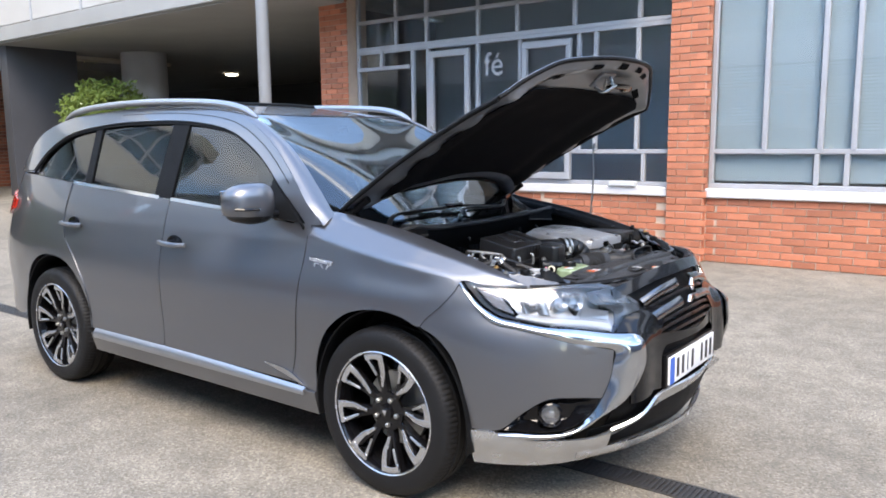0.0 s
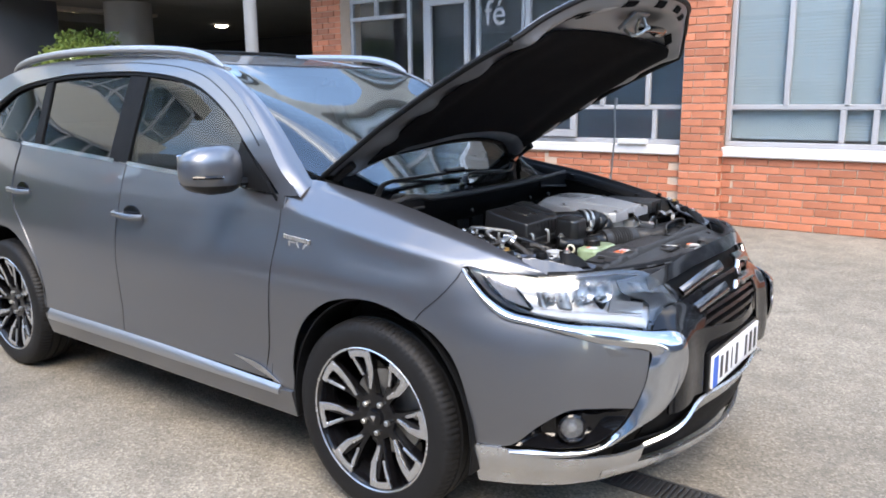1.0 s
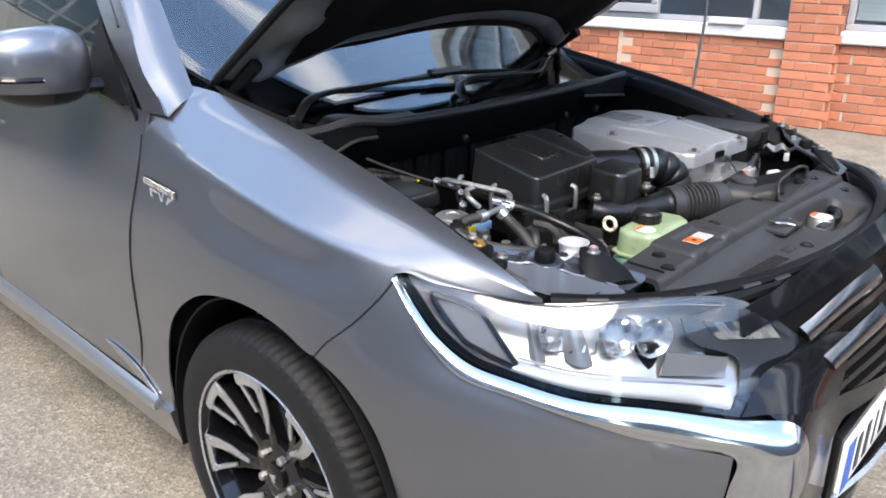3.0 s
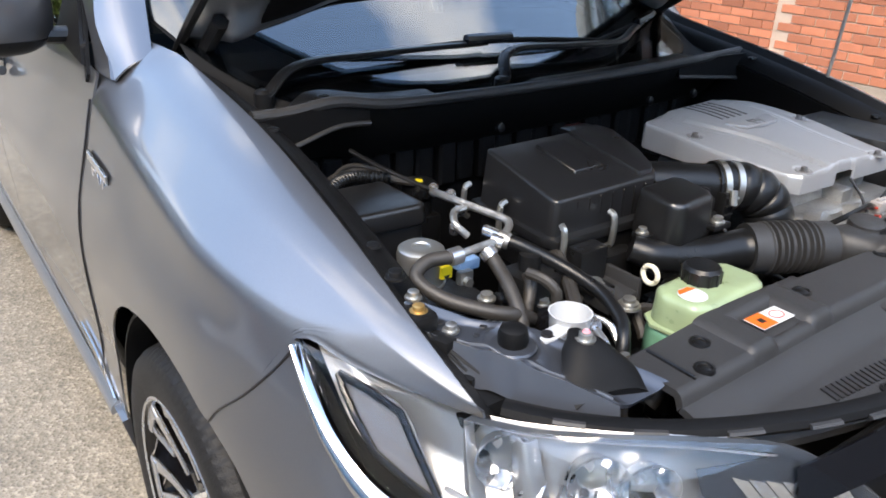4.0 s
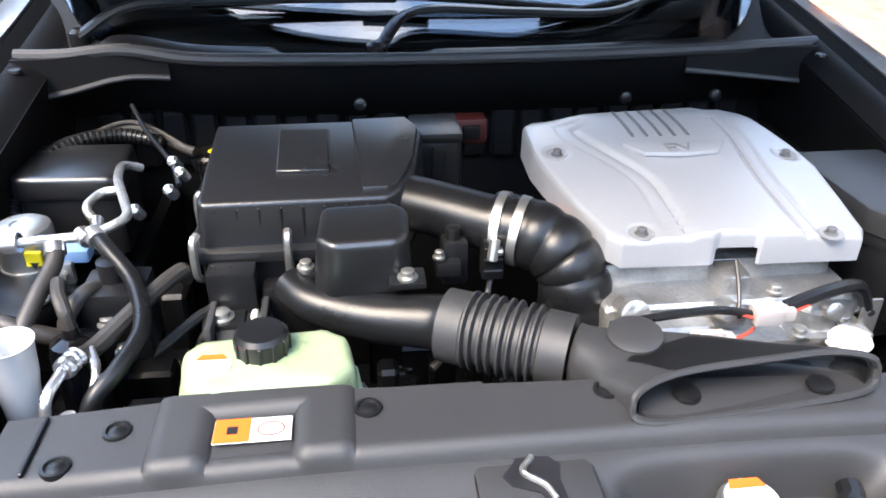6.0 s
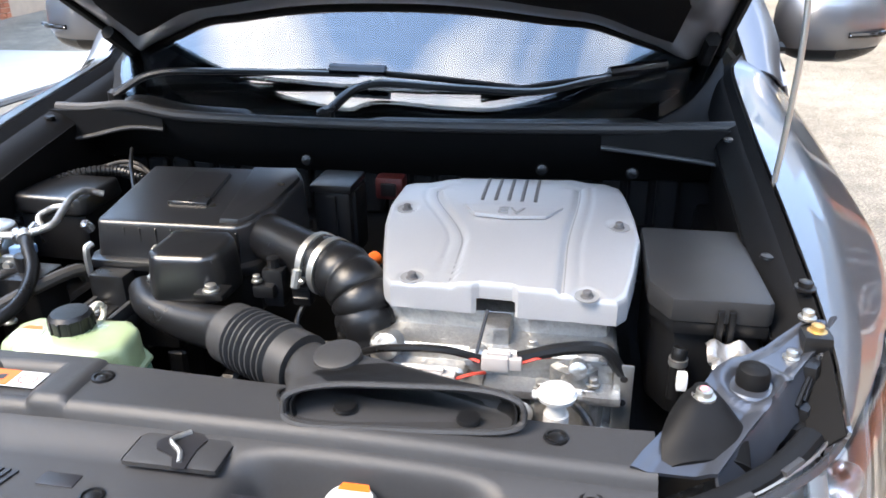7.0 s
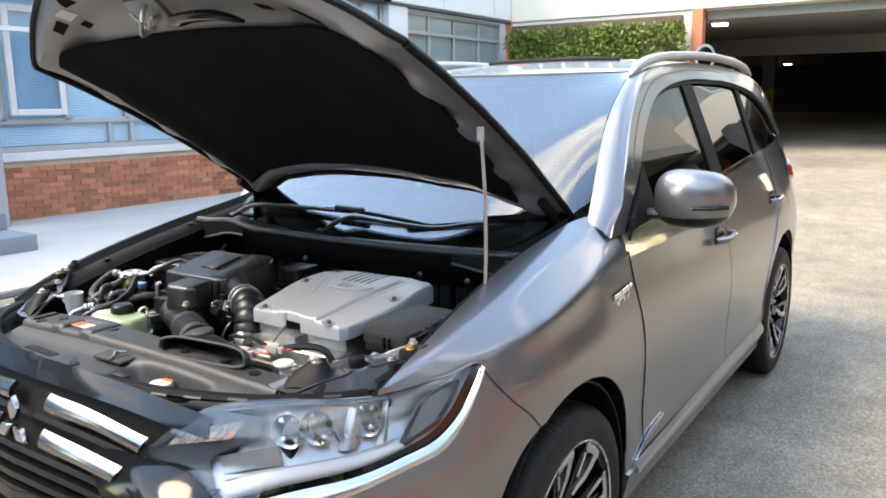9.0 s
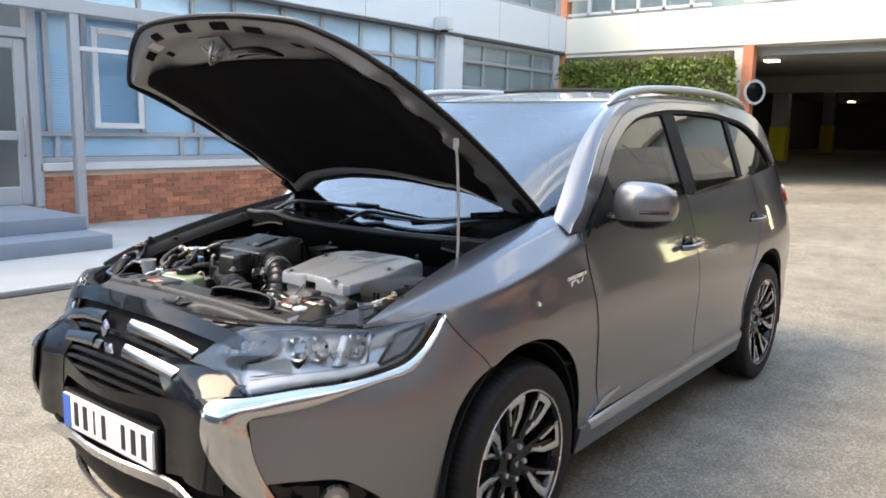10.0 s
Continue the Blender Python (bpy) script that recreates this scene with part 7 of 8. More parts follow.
# pipe from the air box, clamp and ribbed elbow
pipe = part("intake_pipe", tube([(0.245, -0.10, 0.962), (0.285, -0.04, 0.962), (0.330, 0.030, 0.958)], 0.037, 18, 6), BLACK, car, "black intake pipe with ribbed rubber elbow")
def ribs(n, r, d):
    return lambda t: r + d * (1 if math.sin(2 * math.pi * n * t) > 0.15 else -0.4)
part("elbow", tube([(0.326, 0.024, 0.958), (0.350, 0.070, 0.955), (0.378, 0.108, 0.935), (0.396, 0.122, 0.892), (0.402, 0.124, 0.82)], lambda t: 0.041 + (0.0045 * abs(math.sin(math.pi * 5 * (t - 0.22) / 0.7)) ** 0.5 if t > 0.22 else 0.002), 24, 22), BLACK, pipe)
for a, b in (((0.331, 0.030, 0.958), (0.336, 0.040, 0.958)), ((0.342, 0.051, 0.957), (0.347, 0.061, 0.956))):
    part("clamp", tube([a, b], 0.0455, 24, 3), STEEL, pipe)
part("clamp_screw", tube([(0.380, 0.018, 0.965), (0.386, 0.014, 0.940)], 0.007, 8, 0), STEEL, pipe)
part("clamp_ear", rbox((0.368, 0.012, 0.945), (0.388, 0.028, 0.953), 0.002, 1), STEEL, pipe)
part("sensor", joined(rbox((0.335, -0.045, 0.895), (0.368, -0.012, 0.955), 0.006), rbox((0.352, -0.055, 0.915), (0.382, -0.022, 0.935), 0.005), lathe([(0.010, 0.0), (0.010, 0.024), (0.006, 0.026)], 10, pose(0.352, -0.030, 0.945))), BLACK, pipe)
bolt(0.372, -0.050, 0.938, pipe, 0.006)
part("tall_box", rbox((0.02, -0.06, 0.86), (0.09, 0.02, 0.985), 0.012), SOFT_BLACK, car)

# resonator, smooth inlet tube, bellows and scoop
res = part("resonator", slab([(0.335, -0.196), (0.330, -0.100), (0.345, -0.082), (0.405, -0.084), (0.425, -0.100), (0.430, -0.182), (0.412, -0.202)], 0.918, lambda x, y: 1.002 - 0.10 * (x - 0.33), 0.09, 0.012, 4), SHEEN_BLACK, car, "smooth black resonator box")
for lo, hi in (((0.405, -0.115, 0.938), (0.442, -0.072, 0.947)), ((0.36, -0.22, 0.925), (0.39, -0.195, 0.935))):
    part("lug", rbox(lo, hi, 0.003), BLACK, res)
bolt(0.429, -0.093, 0.947, res, 0.009)
bolt(0.375, -0.212, 0.935, res, 0.008)
inlet = part("inlet_tube", tube([(0.375, -0.235, 0.915), (0.405, -0.205, 0.905), (0.43, -0.14, 0.897), (0.452, -0.07, 0.900), (0.465, -0.045, 0.902)], lambda t: 0.022 + 0.014 * t, 18, 8), BLACK, car, "smooth black inlet tube with ribbed bellows")
part("bellows", tube([(0.462, -0.052, 0.902), (0.495, 0.010, 0.903), (0.530, 0.078, 0.902)], lambda t: 0.041 + (0.0045 * (1 if math.sin(2 * math.pi * 8 * (t - 0.2) / 0.6) > 0 else -0.6) if 0.2 < t < 0.8 else 0.002), 24, 30), PANEL_BLACK, inlet)
def scoop(a, b):
    """The flat inlet scoop: round at the bellows, wide at its mouth."""
    t = 2 * math.pi * a
    c = Vector((lerp(0.532, 0.642, b) - 0.014 * b * math.sin(t), lerp(0.082, 0.233, smooth01(0, 0.9, b)), lerp(0.902, 0.935, b)))
    wide = lerp(0.034, 0.133 - 0.022 * max(0, math.sin(t)), smooth01(0.1, 0.85, b))
    high = lerp(0.034, 0.019, smooth01(0, 0.7, b))
    ax = Vector((lerp(-0.85, -0.10, smooth01(0, 0.7, b)), lerp(0.5, 1.0, smooth01(0, 0.7, b)), 0)).normalized()
    cx, sx = math.cos(t), math.sin(t)
    e = lerp(0.9, 0.42 if sx > 0 else 0.30, smooth01(0, 0.8, b))
    return c + ax * wide * math.copysign(abs(cx) ** e, cx) + Vector((0, 0, 1)) * high * math.copysign(abs(sx) ** e, sx)
part("scoop", sheet(scoop, 48, 20, 0.004), PANEL_BLACK, inlet)
def lining(a, b):
    q = lerp(0.45, 0.985, b)
    m = (scoop(0.0, q) + scoop(0.25, q) + scoop(0.5, q) + scoop(0.75, q)) / 4
    return m + (scoop(1 - a, q) - m) * 0.93
part("duct_lining", sheet(lining, 40, 10, 0.002), SOFT_BLACK, inlet)
lipl = [scoop(t, 1.0) for t in np.linspace(0, 1, 41)]
part("scoop_lip", tube(lipl, 0.0038, 6, 2), PANEL_BLACK, inlet)
part("scoop_cap", lathe([(0.030, 0), (0.029, 0.010), (0.022, 0.013), (0.006, 0.013)], 24, pose(0.560, 0.135, 0.936, 4, 6, 0)), PANEL_BLACK, inlet)
part("scoop_bolt", lathe([(0.014, 0), (0.013, 0.004), (0.006, 0.005)], 14, pose(0.632, 0.165, 0.921)), BLACK, inlet)
part("scoop_bolt", lathe([(0.014, 0), (0.013, 0.004), (0.006, 0.005)], 14, pose(0.632, 0.305, 0.921)), BLACK, inlet)

# --- coolant tank ---
tank = part("coolant_tank", prism([(0.492, -0.325), (0.480, -0.185), (0.500, -0.158), (0.555, -0.150), (0.582, -0.175), (0.588, -0.300), (0.572, -0.335), (0.515, -0.342)], 0.80, 0.925, 0.016, 4, taper=0.06), COOLANT, car, "pale green translucent coolant tank")
part("fluid", prism([(0.491, -0.326), (0.479, -0.184), (0.499, -0.157), (0.556, -0.149), (0.583, -0.174), (0.589, -0.301), (0.573, -0.336), (0.514, -0.343)], 0.80, 0.872, 0.012, 3), FLUID, tank, "blue-green coolant showing through the wall")
part("seam", prism([(0.489, -0.328), (0.477, -0.183), (0.498, -0.155), (0.557, -0.147), (0.585, -0.173), (0.591, -0.302), (0.574, -0.338), (0.513, -0.345)], 0.872, 0.878, 0.002), COOLANT, tank)
part("cap", lathe([(0.026, 0.0), (0.028, 0.004), (0.028, 0.026), (0.024, 0.031), (0.008, 0.032)], 20, pose(0.520, -0.252, 0.918)), BLACK, tank)
for k in range(12):
    part("cap_grip", rbox((0.0265, -0.002, 0.003), (0.0295, 0.002, 0.026), 0.0008, 1, m=pose(0.520, -0.252, 0.918, 0, 0, 30 * k)), BLACK, tank)
part("label", lathe([(0.021, 0), (0.020, 0.0008)], 24, pose(0.545, -0.302, 0.9255)), WHITE_PL, tank, "round white and orange warning label")
part("label_print", prism([(0.527, -0.312), (0.527, -0.292), (0.536, -0.285), (0.536, -0.319)], 0.9262, 0.9268, 0), ORANGE, tank)
part("hose", tube([(0.60, -0.345, 0.872), (0.60, -0.375, 0.870), (0.605, -0.41, 0.862), (0.60, -0.44, 0.83)], 0.012, 12, 8), HOSE, tank)
part("hose_clip", join(rbox((0.588, -0.362, 0.862), (0.612, -0.350, 0.890), 0.003), rbox((0.594, -0.366, 0.886), (0.606, -0.346, 0.902), 0.002)), mat("yellow_zinc", (0.62, 0.45, 0.16), 0.4, 0.5), tank)
part("dipstick_ring", tube([Vector((0.445 + 0.014 * math.cos(t), -0.268, 0.905 + 0.014 * math.sin(t))) for t in np.linspace(0, 2 * math.pi, 13)], 0.004, 8, 3), mat("cream_ring", (0.7, 0.66, 0.52), 0.4), car)

# --- radiator cover panel ---
def panel_z(x, y):
    z = 0.918 + 0.006 * smooth01(-0.342, -0.336, y) * smooth01(-0.162, -0.168, y) * smooth01(0.672, 0.664, x) - 0.016 * smooth01(0.664, 0.674, x) - 0.014 * smooth01(0.67, 0.73, x) - 0.012 * smooth01(0.80, 0.85, x)
    z -= 0.010 * smooth01(0.15, 0.5, abs(y))
    hole = smooth01(1.16, 0.84, (abs((x - 0.742) / 0.052) ** 5 + abs((y - 0.208) / 0.128) ** 5) ** 0.2)
    z -= 0.045 * hole
    dip = smooth01(0.036, 0.029, max(abs(x - 0.634) * 1.0, abs(y + 0.252) * 0.72))
    z -= 0.010 * dip
    return z


def radiator_panel():
    bm = bmesh.new()
    nx, ny = 150, 240
    def edge(y):
        ys = (-0.49, -0.33, -0.155, 0.075, 0.22, 0.385, 0.50)
        back = np.interp(y, ys, (0.588, 0.580, 0.586, 0.596, 0.606, 0.608, 0.602))
        front = 0.848 - 0.42 * abs(y) ** 2.0
        return float(back), float(front)
    def f(a, b):
        y = lerp(-0.485, 0.505, a)
        x0, x1 = edge(y)
        x = lerp(x0, x1, b)
        return x, y, panel_z(x, y) - 0.010
    return sheet(f, ny, nx, 0.010, bm)


rp = part("radiator_cover", radiator_panel(), PANEL_BLACK, car, "grey-black plastic cover over the radiator", 45)
part("panel_joint", rbox((0.588, -0.168, 0.917), (0.664, -0.164, 0.9195), 0.001, 1), BLACK, rp)
part("panel_joint", rbox((0.590, -0.450, 0.905), (0.665, -0.446, 0.913), 0.001, 1), BLACK, rp)
for x, y in ((0.617, -0.146), (0.617, -0.378), (0.657, -0.421), (0.614, 0.090), (0.634, 0.40), (0.795, -0.233), (0.785, 0.12), (0.70, 0.44), (0.78, -0.06)):
    c = part("clip", lathe([(0.014, -0.002), (0.013, 0.003), (0.010, 0.0035), (0.009, 0.001), (0.005, 0.003)], 16, pose(x, y, panel_z(x, y))), BLACK, rp)
lab = part("warning_label", rbox((0.618, -0.288, 0.9160), (0.650, -0.217, 0.9172), 0.0003, 1), WHITE_PL, rp, "white and orange warning label")
part("orange_field", rbox((0.6185, -0.2875, 0.9172), (0.6495, -0.255, 0.9178), 0), ORANGE, lab)
part("print_bar", rbox((0.629, -0.276, 0.9178), (0.639, -0.266, 0.9182), 0), INK, lab)
part("print_ring", tube([Vector((0.634 + 0.009 * math.cos(t), -0.236 + 0.012 * math.sin(t), 0.9174)) for t in np.linspace(0, 2 * math.pi, 13)], 0.0008, 6, 2), RED_WIRE, lab)
for k in range(15):
    y = -0.303 + 0.0098 * k
    x = 0.744 + 0.10 * (y + 0.303)
    z = panel_z(x + 0.012, y)
    part("vent_slot", rbox((-0.013, -0.0024, -0.001), (0.013, 0.0024, 0.0012), 0, m=Matrix.Translation((x + 0.012, y, z - 0.0095 + 0.0105)) @ pose(0, 0, 0, 0, 0, -14)), INK, rp)
part("latch_plate", rbox((0.668, -0.055, 0.893), (0.735, 0.055, 0.900), 0.006), PANEL_BLACK, rp)
part("latch_mouth", prism([(0.672, -0.012), (0.685, -0.018), (0.70, -0.030), (0.712, -0.024), (0.722, 0.0), (0.740, 0.008), (0.738, 0.022), (0.708, 0.020), (0.69, 0.024), (0.676, 0.012)], 0.900, 0.9015, 0), INK, rp)
part("latch", tube([(0.680, 0.0, 0.902), (0.70, -0.012, 0.905), (0.715, 0.005, 0.903), (0.73, 0.012, 0.901)], 0.0032, 8, 5), ALLOY, rp, "worn steel bonnet latch")
for y in (-0.11, 0.10):
    part("panel_slot", rbox((0.752, y - 0.022, 0.8855), (0.772, y + 0.022, 0.8895), 0.002), INK, rp)
part("radiator_cap", lathe([(0.030, -0.02), (0.030, 0.004), (0.026, 0.010), (0.010, 0.011)], 24, pose(0.728, 0.196, 0.866)), STEEL, rp, "metal radiator cap with white and orange top")
part("cap_label", lathe([(0.025, 0.0115), (0.024, 0.0125)], 24, pose(0.728, 0.196, 0.866)), WHITE_PL, rp)
part("cap_print", prism([(0.705, 0.183), (0.705, 0.211), (0.716, 0.215), (0.716, 0.179)], 0.8786, 0.8792, 0), ORANGE, rp)
part("overflow_hose", tube([(0.735, 0.215, 0.862), (0.745, 0.25, 0.862), (0.735, 0.29, 0.866), (0.715, 0.30, 0.868)], 0.012, 10, 6), BLACK, rp)
# front brow of the opening with pale clips
for s in (1, -1):
    pts = [S(lerp(0.66, UF, t), lerp(0.905, 0.918, t), s, -0.035) for t in np.linspace(0, 1, 14)]
    part("front_gutter", tube(pts, 0.014, 8, 3, flat=0.7), SOFT_BLACK, rp)
    for t in (0.08, 0.2, 0.34, 0.46, 0.56):
        a, b = S(lerp(0.66, UF, t), 0.912, s, -0.020), S(lerp(0.66, UF, t + 0.05), 0.913, s, -0.020)
        part("gutter_clip", tube([a, b], 0.005, 6, 0, flat=0.6), PANEL_BLACK, rp)

# --- painted corner brackets with rubber stops ---
for s in (1, -1):
    dx = 0.018 if s > 0 else 0.0
    def corner(a, b, s=s, dx=dx):
        x = lerp(0.415, 0.650, a)
        y = lerp(lerp(0.722, 0.562, a), np.interp(x, (0.415, 0.445, 0.511, 0.588, 0.632, 0.66), (0.690, 0.650, 0.570, 0.524, 0.488, 0.47)), b)
        ring = math.hypot(x - 0.523, y - 0.613)
        z = np.interp(x, (0.415, 0.46, 0.52, 0.60, 0.65), (0.975, 0.950, 0.940, 0.925, 0.908)) - 0.006 * smooth01(0.0, 0.25, b) * smooth01(1.0, 0.75, b)
        return x + dx, s * y, z + 0.005 * math.exp(-((ring - 0.034) / 0.006) ** 2)
    cb = part("corner_bracket", sheet(corner, 60, 30, 0.005), BLUE_GREY, car, "blue-grey painted bracket with a rubber stop")
    def corner_side(a, b, s=s, dx=dx):
        p = corner(lerp(0.18, 1, a), 0.0)
        return p[0] + 0.016 * b, p[1] + s * 0.010 * b, p[2] - 0.042 * b
    part("bracket_side", sheet(corner_side, 24, 4, 0.004), BLUE_GREY, cb)
    part("bracket_crease", tube([corner(a, 0.10) for a in np.linspace(0.22, 0.95, 12)], 0.0035, 6, 2), BLUE_GREY, cb)
    part("stop_seat", lathe([(0.030, 0.0), (0.028, 0.003), (0.021, 0.004)], 24, pose(0.521 + dx, s * 0.612, 0.936)), BLUE_GREY, cb)
    part("rubber_stop", lathe([(0.017, 0.0), (0.0185, 0.006), (0.0185, 0.016), (0.0165, 0.023), (0.013, 0.0255), (0.004, 0.0262)], 24, pose(0.521 + dx, s * 0.612, 0.937)), SOFT_BLACK, cb)
    def hook(a, b, s=s, dx=dx):
        """A black shield that widens down from its bolt."""
        w = 0.007 + 0.034 * smooth01(0.0, 0.8, a)
        m = Vector((0.556, 0.550, 0)).lerp(Vector((0.632, 0.552, 0)), a)
        n = Vector((-0.30, 0.954, 0)) * w * (2 * b - 1)
        z = 0.944 - 0.012 * smooth01(0.3, 0.6, a) - 0.030 * smooth01(0.5, 1, a) - 0.012 * abs(2 * b - 1) ** 3 * smooth01(0, 0.4, a)
        return m.x + n.x + dx, s * (m.y + n.y), z
    part("black_shield", sheet(hook if s < 0 else (lambda a, b: hook(a, 1 - b)), 24, 16, 0.014), SOFT_BLACK, cb)
    bolt(0.579 + dx, s * 0.5515, 0.9535, cb, 0.0095)
    part("pink_dot", lathe([(0.005, 0.0), (0.004, 0.0015)], 12, pose(0.579 + dx, s * 0.5515, 0.9648)), PINK, cb)
    bolt(0.421 + dx, s * 0.687, 0.976, cb, 0.008)
    bolt(0.468 + dx, s * 0.664, 0.946, cb, 0.008)
    bolt(0.390, s * 0.693, 0.992, cb, 0.010, BLACK)
    # ribbed stay behind the lamp, with its brass screw
    stay = part("wing_stay", joined(rbox((0.422 + dx, min(s * 0.676, s * 0.711), 0.945), (0.462 + dx, max(s * 0.676, s * 0.711), 0.972), 0.008), prism([(0.445 + dx, s * 0.712), (0.445 + dx, s * 0.684), (0.515 + dx, s * 0.650), (0.530 + dx, s * 0.676)], 0.84, 0.915, 0.010), prism([(0.440 + dx, s * 0.710), (0.440 + dx, s * 0.682), (0.488 + dx, s * 0.664), (0.494 + dx, s * 0.688)], 0.90, 0.950, 0.010)), BLACK, cb)
    for k in range(3):
        part("stay_rib", tube([(0.455 + 0.010 * k + dx, s * (0.700 - 0.006 * k), 0.956 - 0.006 * k), (0.500 + 0.012 * k + dx, s * (0.682 - 0.010 * k), 0.917)], 0.003, 6, 0), BLACK, stay)
    bolt(0.443 + dx, s * 0.694, 0.969, stay, 0.0085, BRASS)
    part("lower_ledge", prism([(0.47, s * 0.70), (0.60, s * 0.59), (0.66, s * 0.51), (0.695, s * 0.54), (0.63, s * 0.64), (0.54, s * 0.70)], 0.82, 0.868, 0.008), BLACK, cb)
    part("ledge_rib", tube([(0.545, s * 0.672, 0.872), (0.62, s * 0.617, 0.872), (0.675, s * 0.535, 0.872)], 0.006, 8, 4), BLACK, cb)
    for x, y, r in ((0.452, 0.668, 0.006), (0.487, 0.640, 0.004), (0.478, 0.622, 0.005), (0.62, 0.52, 0.005)):
        z = np.interp(x, (0.415, 0.46, 0.52, 0.60, 0.65), (0.975, 0.950, 0.940, 0.925, 0.908))
        part("hole", lathe([(r, 0.0), (r * 0.9, 0.0006)], 12, pose(x + dx, s * y, z - 0.0025)), INK, cb)

# --- right-hand corner: pump can, hoses, pipes, reservoirs ---
fun = part("washer_filler", lathe([(0.018, -0.10), (0.021, -0.045), (0.024, -0.03), (0.027, 0.010), (0.0285, 0.013), (0.0265, 0.013), (0.023, -0.018), (0.006, -0.022)], 32, pose(0.511, -0.507, 0.932)), MILKY, car, "white plastic washer filler neck")
part("lug", prism([(0.512, -0.530), (0.516, -0.566), (0.524, -0.576), (0.536, -0.572), (0.540, -0.556), (0.532, -0.524)], 0.930, 0.937, 0.002), MILKY, fun)
part("neck_collar", rbox((0.512, -0.54, 0.915), (0.530, -0.51, 0.935), 0.005), MILKY, fun)
part("lug_pin", lathe([(0.008, 0), (0.007, 0.004)], 14, pose(0.527, -0.562, 0.937)), INK, fun)
pump = part("pump_can", lathe([(0.034, -0.16), (0.035, -0.03), (0.036, -0.012), (0.034, -0.004), (0.028, 0.0), (0.014, 0.0), (0.012, -0.002), (0.003, -0.002)], 32, pose(0.268, -0.570, 0.958)), STEEL, car, "zinc-plated pump can with rubber hoses")
part("band", lathe([(0.0375, -0.075), (0.0375, -0.055)], 32, pose(0.268, -0.570, 0.958)), STEEL, pump)
part("base", lathe([(0.042, -0.20), (0.042, -0.10), (0.036, -0.095)], 24, pose(0.272, -0.565, 0.958)), BLACK, pump)
part("yellow_label", rbox((0.300, -0.560, 0.915), (0.306, -0.540, 0.935), 0.001, 1), YELLOW, pump)
part("label_mark", prism([(0.0, -0.006), (0.0, 0.006), (0.010, 0.0)], 0, 0.001, 0, m=pose(0.3065, -0.55, 0.921, 0, 90, 180)), INK, pump)
part("lug", rbox((0.300, -0.53, 0.89), (0.312, -0.505, 0.92), 0.003), STEEL, pump)
part("lug_bolt", lathe([(0.008, 0), (0.007, 0.008)], 10, pose(0.312, -0.518, 0.905, 0, 90, 0)), STEEL, pump)
for pts, r in (([(0.332, -0.556, 0.963), (0.320, -0.595, 0.960), (0.330, -0.620, 0.945), (0.372, -0.606, 0.930), (0.414, -0.569, 0.920), (0.434, -0.536, 0.913), (0.432, -0.505, 0.898), (0.42, -0.48, 0.88)], 0.0102),
               ([(0.340, -0.504, 0.960), (0.366, -0.505, 0.946), (0.408, -0.515, 0.928), (0.446, -0.526, 0.895), (0.460, -0.527, 0.82)], 0.0102),
               ([(0.41, -0.495, 0.86), (0.411, -0.486, 0.90), (0.394, -0.468, 0.925), (0.37, -0.455, 0.915), (0.36, -0.45, 0.87)], 0.0092)):
    part("rubber_hose", tube(pts, r, 12, 9), HOSE, pump)
part("pressure_pipe", tube(bent([(0.333, -0.555, 0.964), (0.325, -0.466, 0.966), (0.301, -0.427, 0.976), (0.200, -0.464, 0.986), (0.150, -0.470, 0.985), (0.130, -0.45, 0.97)], 0.018), 0.0062, 10, 0), ALLOY, pump, "bent bright metal pipe")
part("pressure_pipe", tube(bent([(0.226, -0.452, 0.980), (0.222, -0.480, 0.977), (0.250, -0.497, 0.968), (0.262, -0.480, 0.95)], 0.012), 0.0058, 10, 0), ALLOY, pump)
for a, b, r in (((0.332, -0.566, 0.9635), (0.333, -0.548, 0.9645), 0.0125), ((0.338, -0.507, 0.963), (0.348, -0.504, 0.955), 0.0125), ((0.318, -0.482, 0.966), (0.330, -0.470, 0.962), 0.011), ((0.29, -0.470, 0.968), (0.318, -0.462, 0.966), 0.0085)):
    part("pipe_union", tube([a, b], r, 12, 0), SATIN, pump)
part("valve_block", join(rbox((0.33, -0.475, 0.83), (0.40, -0.40, 0.925), 0.008), lathe([(0.016, 0), (0.017, 0.05), (0.010, 0.052)], 14, pose(0.36, -0.44, 0.90))), BLACK, pump)
part("spring_hose", tube([(0.36, -0.50, 0.89), (0.37, -0.46, 0.895), (0.39, -0.42, 0.88)], ribs(8, 0.010, 0.002), 12, 18), BLACK, pump)
part("gas_hose", tube([(0.325, -0.463, 0.964), (0.345, -0.446, 0.958), (0.392, -0.408, 0.935), (0.455, -0.390, 0.915), (0.510, -0.405, 0.902), (0.536, -0.426, 0.885), (0.548, -0.44, 0.84)], 0.0100, 12, 9), BLACK, car, "thick black hose across the bay")
hc = part("hose_union", tube([(0.318, -0.468, 0.966), (0.332, -0.458, 0.962)], 0.0125, 12, 0), ALLOY, car)
part("gas_hose", tube([(0.325, -0.366, 0.90), (0.343, -0.368, 0.92), (0.40, -0.40, 0.915), (0.463, -0.439, 0.90), (0.49, -0.45, 0.905)], 0.0105, 10, 8), HOSE, hc)
part("hose_ferrule", tube([(0.487, -0.450, 0.906), (0.512, -0.459, 0.906)], ribs(3, 0.0118, 0.001), 12, 10), SATIN, hc)
part("return_pipe", tube(bent([(0.512, -0.459, 0.906), (0.545, -0.468, 0.898), (0.56, -0.47, 0.86)], 0.012), 0.006, 10, 0), SATIN, hc)
